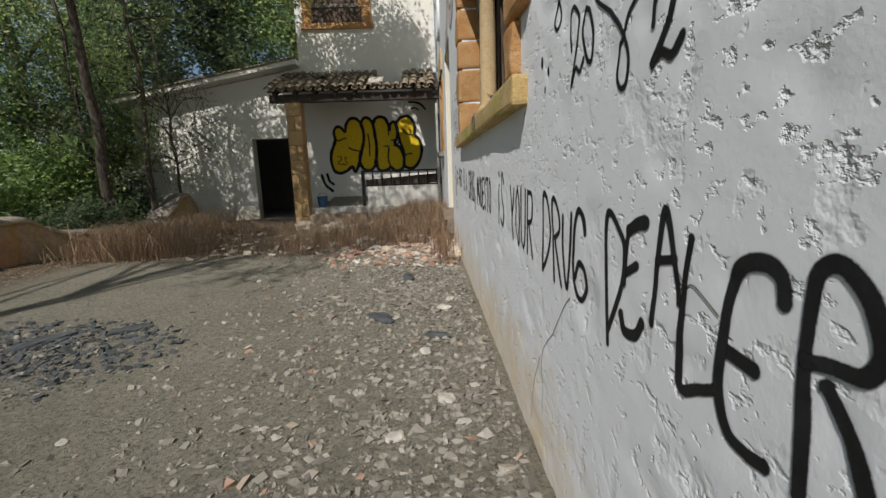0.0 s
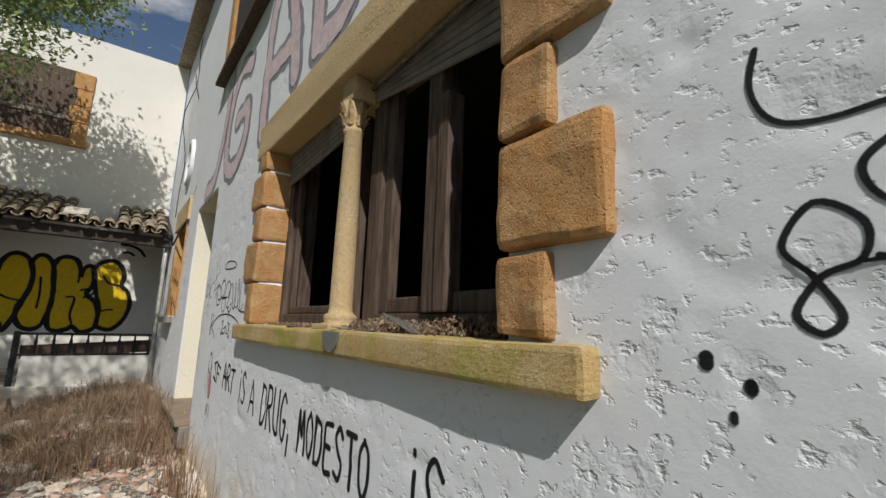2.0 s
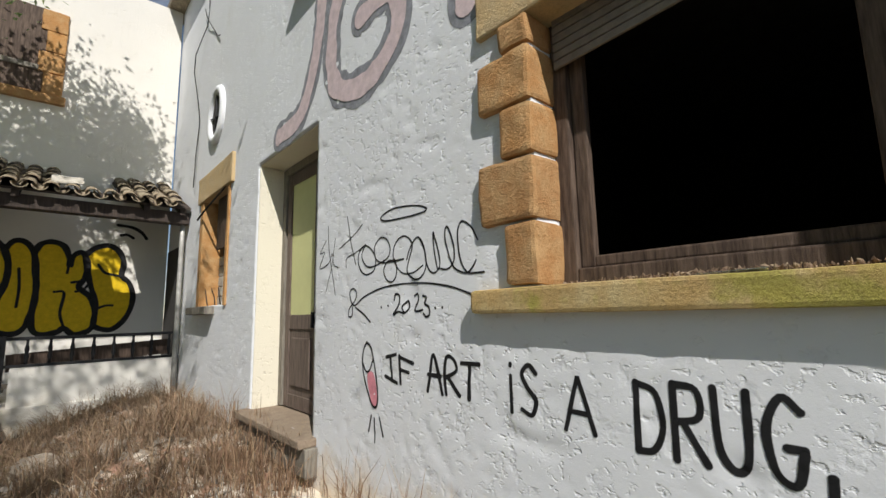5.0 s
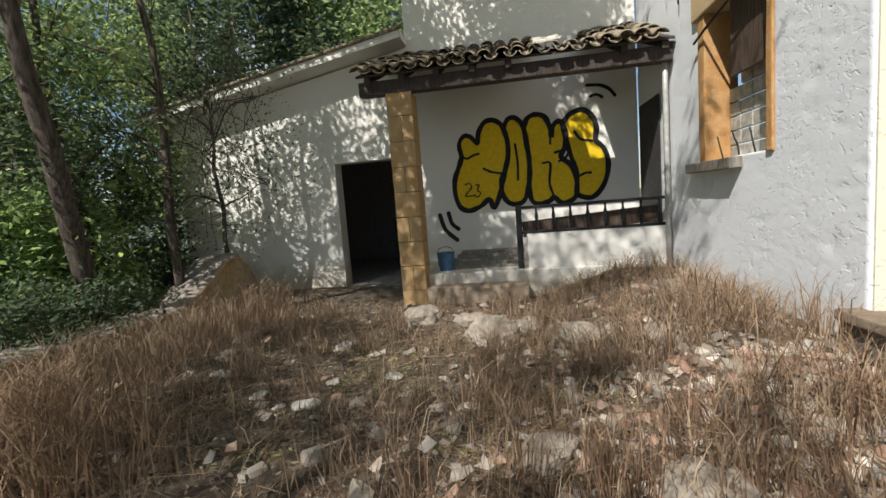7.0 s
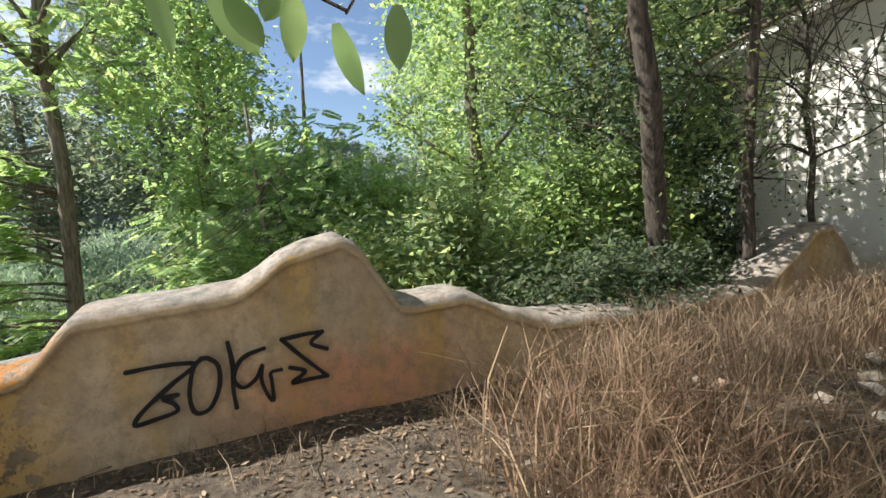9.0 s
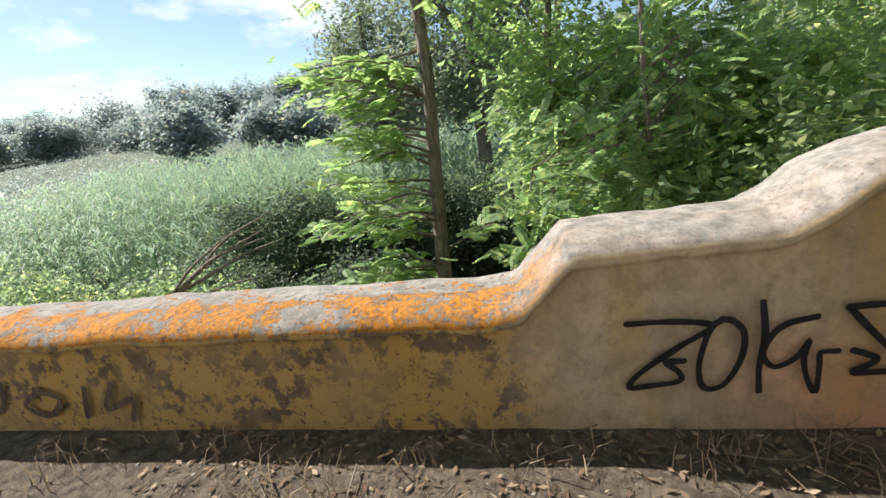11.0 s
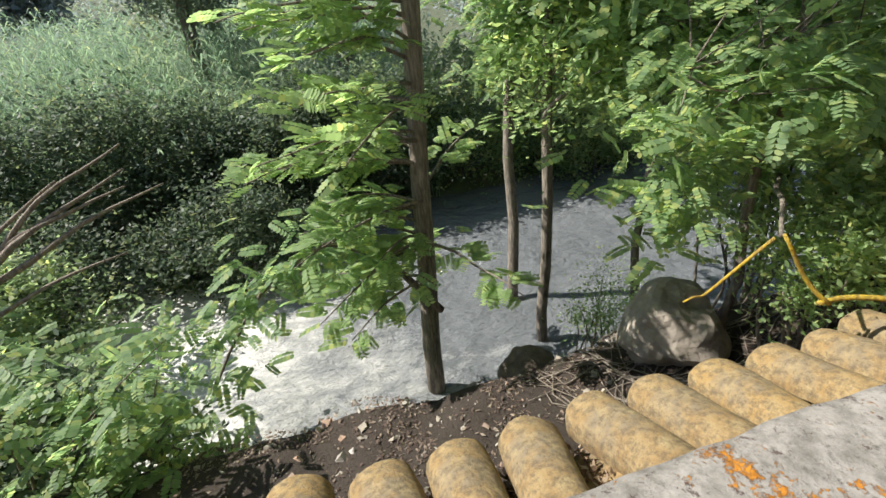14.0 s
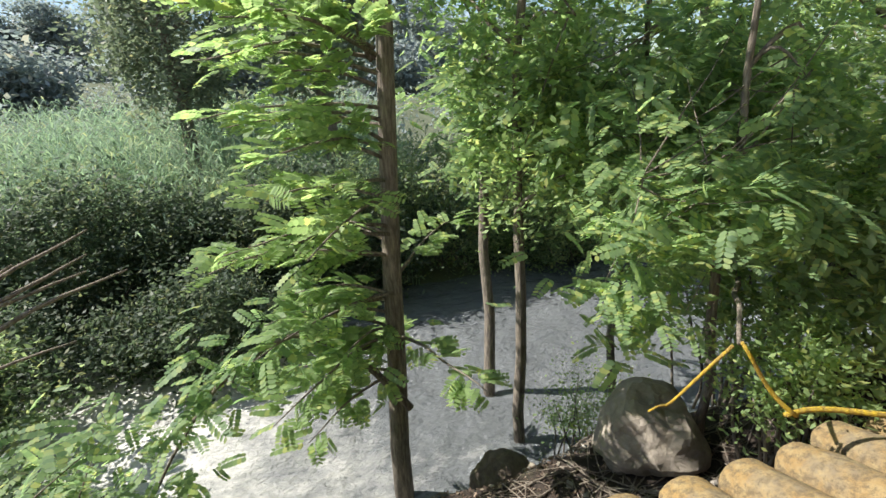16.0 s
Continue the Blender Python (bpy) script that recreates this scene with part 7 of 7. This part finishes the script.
def lichen_twigs():
    t = thing("lichened_branch", (-8.5, 6.3, -0.1), "dead branch crusted with yellow lichen above the bank", "branch")
    v = (-7.42, 5.05, 0.14)
    tubes("twig", [(bent(v, (-7.50, 4.58, -0.24), 9, 0.04, 0.22, 1), taper(0.011, 0.006, 10))], LICHEN_TWIG, t)
    tubes("twig", [(bent(v, (-7.22, 5.32, -0.26), 9, 0.05, 0.20, 4), taper(0.011, 0.015, 10))], LICHEN_TWIG, t)
    tubes("twig", [(bent((-7.22, 5.32, -0.26), (-7.0, 5.9, -0.22), 9, 0.05, 0.22, 6), taper(0.015, 0.017, 10))], LICHEN_TWIG, t)
    tubes("twig", [(bent((-8.5, 6.3, -0.1), v, 8, -0.05, 0.15, 8), taper(0.022, 0.012, 9))], BARK, t)


lichen_twigs()


def fallen_branch():
    t = thing("fallen_branch", (-9.8, -2.26, -1.5), "bare forked dead branch lying over the bank growth", "branch")
    a, b = Vector((-9.8, -2.26, -1.5)), Vector((-10.80, 0.74, 0.13))
    side, up = Vector((0, 0.5, -0.35)), Vector((0, 0.1, 0.35))
    for k, (p, q, ra) in enumerate(((a, b, 0.075), (a.lerp(b, 0.35), b + side * 0.6, 0.045), (a.lerp(b, 0.5), b + up * 0.7, 0.035), (a.lerp(b, 0.2), a.lerp(b, 0.75) + side * 1.1, 0.035), (a.lerp(b, 0.55), b - up * 0.5, 0.03), (a.lerp(b, 0.4), a.lerp(b, 0.9) - side * 0.5, 0.03))):
        tubes("limb", [(bent(p, q, 9, -0.08, 0.22, k), taper(ra, 0.01, 10))], PALE_BARK, t)


fallen_branch()


def robinia_sprays():
    """Layered feathery limbs that spread from the robinia's trunk over the water."""
    r = np.random.RandomState(83)
    for k in range(36):
        z = -1.9 + 4.2 * k / 35 + 0.1 * r.randn()
        a = radians(-100 + 75 * r.randn()) if k % 4 == 0 else radians(-75 + 32 * r.randn())
        l = (0.8 + 1.5 * r.rand()) * (1.0 if k > 7 else 0.8)
        s = Vector((-10.55, 3.7, z))
        e = s + Vector((math.cos(a) * l, math.sin(a) * l, 0.25 - 0.35 * r.rand()))
        t = thing("robinia_branch", s, "spreading robinia limb with feathery yellow-green leaves", "branch", "robinia limbs")
        line = bent(s, e, 9, -0.10, 0.12, k)
        tubes("branch", [(line, taper(0.024, 0.005, 10))], BARK, t, sides=5)
        pts, ds = [], []
        along = (e - s).normalized()
        across = along.cross(Vector((0, 0, 1))).normalized()
        for i in range(30):
            f = 0.18 + 0.82 * r.rand()
            j = min(8, int(f * 9))
            p = line[j].lerp(line[j + 1], f * 9 - j) if f < 1 else line[9]
            sg = 1 if i % 2 else -1
            pts.append(p + across * sg * 0.10 * r.rand() + Vector((0, 0, 0.05 * r.randn())))
            ds.append(along * 0.6 + across * sg * (0.4 + 0.6 * r.rand()) + Vector((0, 0, 0.15 + 0.2 * r.randn())))
        at_parent(soup("foliage", pinnate(np.array([tuple(p) for p in pts]), np.array([tuple(d) for d in ds]), 0.27, r), LEAF_BRIGHT), t)


robinia_sprays()


def hanging_sprig():
    """Leafy twig that hangs into the view over the yard."""
    t = thing("hanging_branch", (-4.9, 6.9, 2.9), "leafy twig with broad yellow-green leaves hanging overhead", "branch")
    tip = [(-4.02, 5.86, 1.68), (-4.02, 6.0, 1.65), (-4.0, 6.1, 1.66), (-3.98, 6.21, 1.62)]
    tubes("twig", [(bent((-4.9, 7.4, 3.2), tip[3], 7, -0.1, 0.05, 1), taper(0.006, 0.003, 8)), (bent(tip[3], tip[0], 6, -0.02, 0.02, 2), taper(0.004, 0.002, 7))], BARK, t, sides=5)
    r = np.random.RandomState(79)
    p = [(-4.02, 5.87, 1.67), (-4.02, 5.97, 1.66), (-4.01, 6.0, 1.65), (-4.0, 6.09, 1.665), (-3.99, 6.115, 1.655), (-3.98, 6.19, 1.60), (-3.96, 6.31, 1.64), (-4.03, 5.80, 1.70)]
    vs, fs = [], []
    for q in p:
        d = Vector((r.randn() * 0.3, 0.25 + r.randn() * 0.35, -1.0)).normalized()
        s = d.cross(Vector((0.9, 0.5 * r.randn(), 0.2))).normalized()
        u = s.cross(d)
        L = 0.125 * (0.75 + 0.5 * r.rand())
        k = len(vs)
        for i in range(7):
            f = i / 6
            w = 0.21 * L * math.sin(math.pi * min(1, 0.08 + f * 0.92)) ** 0.8
            c = Vector(q) + d * L * f + u * 0.12 * L * f * f
            vs += [c - s * w - u * 0.03 * L, c, c + s * w - u * 0.03 * L]
        for i in range(6):
            for j in range(2):
                fs.append((k + i * 3 + j, k + i * 3 + j + 1, k + i * 3 + j + 4, k + i * 3 + j + 3))
    at_parent(raw("leaves", vs, fs, LEAF_BRIGHT, None, "", True), t)


hanging_sprig()

# ---- far bank ----


def reeds():
    r = np.random.RandomState(81)
    n = 4200
    x = -17.6 - 14 * r.rand(n) ** 1.3
    y = -22 + 28 * r.rand(n)
    z = np.array([ground_z(a, b) for a, b in zip(x, y)])
    h = 2.2 + 1.2 * r.rand(n)
    lean = r.randn(n, 2) * 0.18
    base = np.stack([x, y, z - 0.1], -1)
    top = base + np.stack([lean[:, 0] * h, lean[:, 1] * h, h], -1)
    quads = []
    a = r.rand(n) * 6.28
    s = np.stack([np.cos(a), np.sin(a), 0 * a], -1) * 0.012
    quads.append(np.stack([base - s, base + s, top + s * 0.3, top - s * 0.3], 1))
    for k in range(9):
        t = 0.25 + 0.75 * r.rand(n)[:, None]
        p = base + (top - base) * t
        b = r.rand(n) * 6.28
        d = np.stack([np.cos(b), np.sin(b), 0.5 + 0.5 * r.rand(n)], -1)
        w = np.stack([-np.sin(b), np.cos(b), 0 * b], -1) * 0.028
        L = (0.40 + 0.35 * r.rand(n))[:, None]
        m = p + d * L * 0.55
        e = p + d * L * np.array((1, 1, 0.35))
        quads.append(np.stack([p, m + w, e, m - w], 1))
    tagged(soup("reed_bed", np.concatenate(quads), LEAF_REED), "dense tall green reeds along the far bank", "reeds", kind="stuff")


reeds()
bush("river_bush", "low leafy bushes at the water's edge", (-12.6, -4.2, -2.6), (1.9, 3.0, 1.3), 230, 75, 0.3, 0.13, LEAF_MID, 141)
bush("river_bush", "bright leafy bushes at the water's edge", (-13.0, -9.5, -2.3), (2.0, 3.4, 1.6), 240, 75, 0.3, 0.13, LEAF_MID, 150)
bush("river_bush", "dark leafy bushes on the far bank", (-18.2, 0.6, -2.2), (1.2, 3.0, 1.7), 200, 75, 0.34, 0.14, LEAF_DEEP, 142)
bush("river_bush", "dark leafy bushes on the far bank", (-18.4, 6.5, -1.8), (1.2, 3.2, 2.2), 200, 75, 0.36, 0.14, LEAF_MID, 143)
bush("river_bush", "green leafy bushes on the far bank", (-19.0, 13.0, -1.2), (1.6, 3.6, 2.8), 230, 75, 0.38, 0.15, LEAF_BRIGHT, 144)
bush("river_bush", "pale green bush on the near bank", (-10.0, 6.0, -2.6), (0.4, 0.7, 0.7), 40, 50, 0.16, 0.05, LEAF_BRIGHT, 145)
bush("river_bush", "small bright bush beside the boulder", (-7.75, 6.15, -0.45), (0.5, 0.55, 0.35), 70, 60, 0.14, 0.055, LEAF_BRIGHT, 153)
bush("river_bush", "leafy bushes below the garden wall", (-9.6, -1.3, -2.4), (1.1, 1.7, 0.9), 190, 70, 0.24, 0.10, LEAF_DEEP, 146)


def far_tree(name, label, x, y, h, w, seed, slim=False):
    z = ground_z(x, y)
    crown = [((x, y, z + h * 0.55), (w * 0.5, w * 0.5, h * 0.46), 120, 30, w * (0.09 if slim else 0.10))]
    if not slim:
        q = np.random.RandomState(seed)
        crown += [((x + q.randn() * w * 0.2, y + q.randn() * w * 0.4, z + h * (0.3 + 0.5 * q.rand())), (w * 0.35, w * 0.4, h * 0.3), 60, 30, w * 0.08) for _ in range(2)]
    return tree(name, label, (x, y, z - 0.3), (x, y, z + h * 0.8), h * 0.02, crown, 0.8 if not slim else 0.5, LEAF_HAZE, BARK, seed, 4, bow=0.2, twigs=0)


r9 = np.random.RandomState(91)
for k in range(5):
    far_tree("poplar_tree", "slim upright poplar far across the river", -72 - 3 * k, 14.5 + 3.6 * k - (4 if k > 2 else 0), 12.5 + 2.0 * r9.rand(), 2.6, 200 + k, True)
for k in range(60):
    far_tree("far_tree", "hazy round-headed tree on the distant ridge", -95 - 45 * r9.rand(), -150 + 3.8 * k + 3 * r9.randn(), 6 + 7 * r9.rand(), 8 + 8 * r9.rand(), 320 + k)
for k in range(6):
    far_tree("far_tree", "hazy tree in the valley across the river", -58 - 14 * r9.rand(), -36 + 13 * k + 3 * r9.randn(), 5 + 3 * r9.rand(), 7 + 3 * r9.rand(), 280 + k)


def hillside_scrub():
    r = np.random.RandomState(95)
    n = 2600
    x = -30 - 95 * r.rand(n)
    y = -110 + 190 * r.rand(n)
    z = np.array([ground_z(a, b) for a, b in zip(x, y)])
    c = np.stack([x, y, z + 0.35], -1)
    p = np.repeat(c, 22, 0) + r.randn(n * 22, 3) * np.repeat(0.35 + 0.9 * r.rand(n), 22)[:, None] * np.array((1, 1, 0.7))
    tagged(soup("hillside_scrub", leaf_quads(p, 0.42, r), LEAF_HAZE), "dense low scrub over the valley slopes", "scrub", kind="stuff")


hillside_scrub()
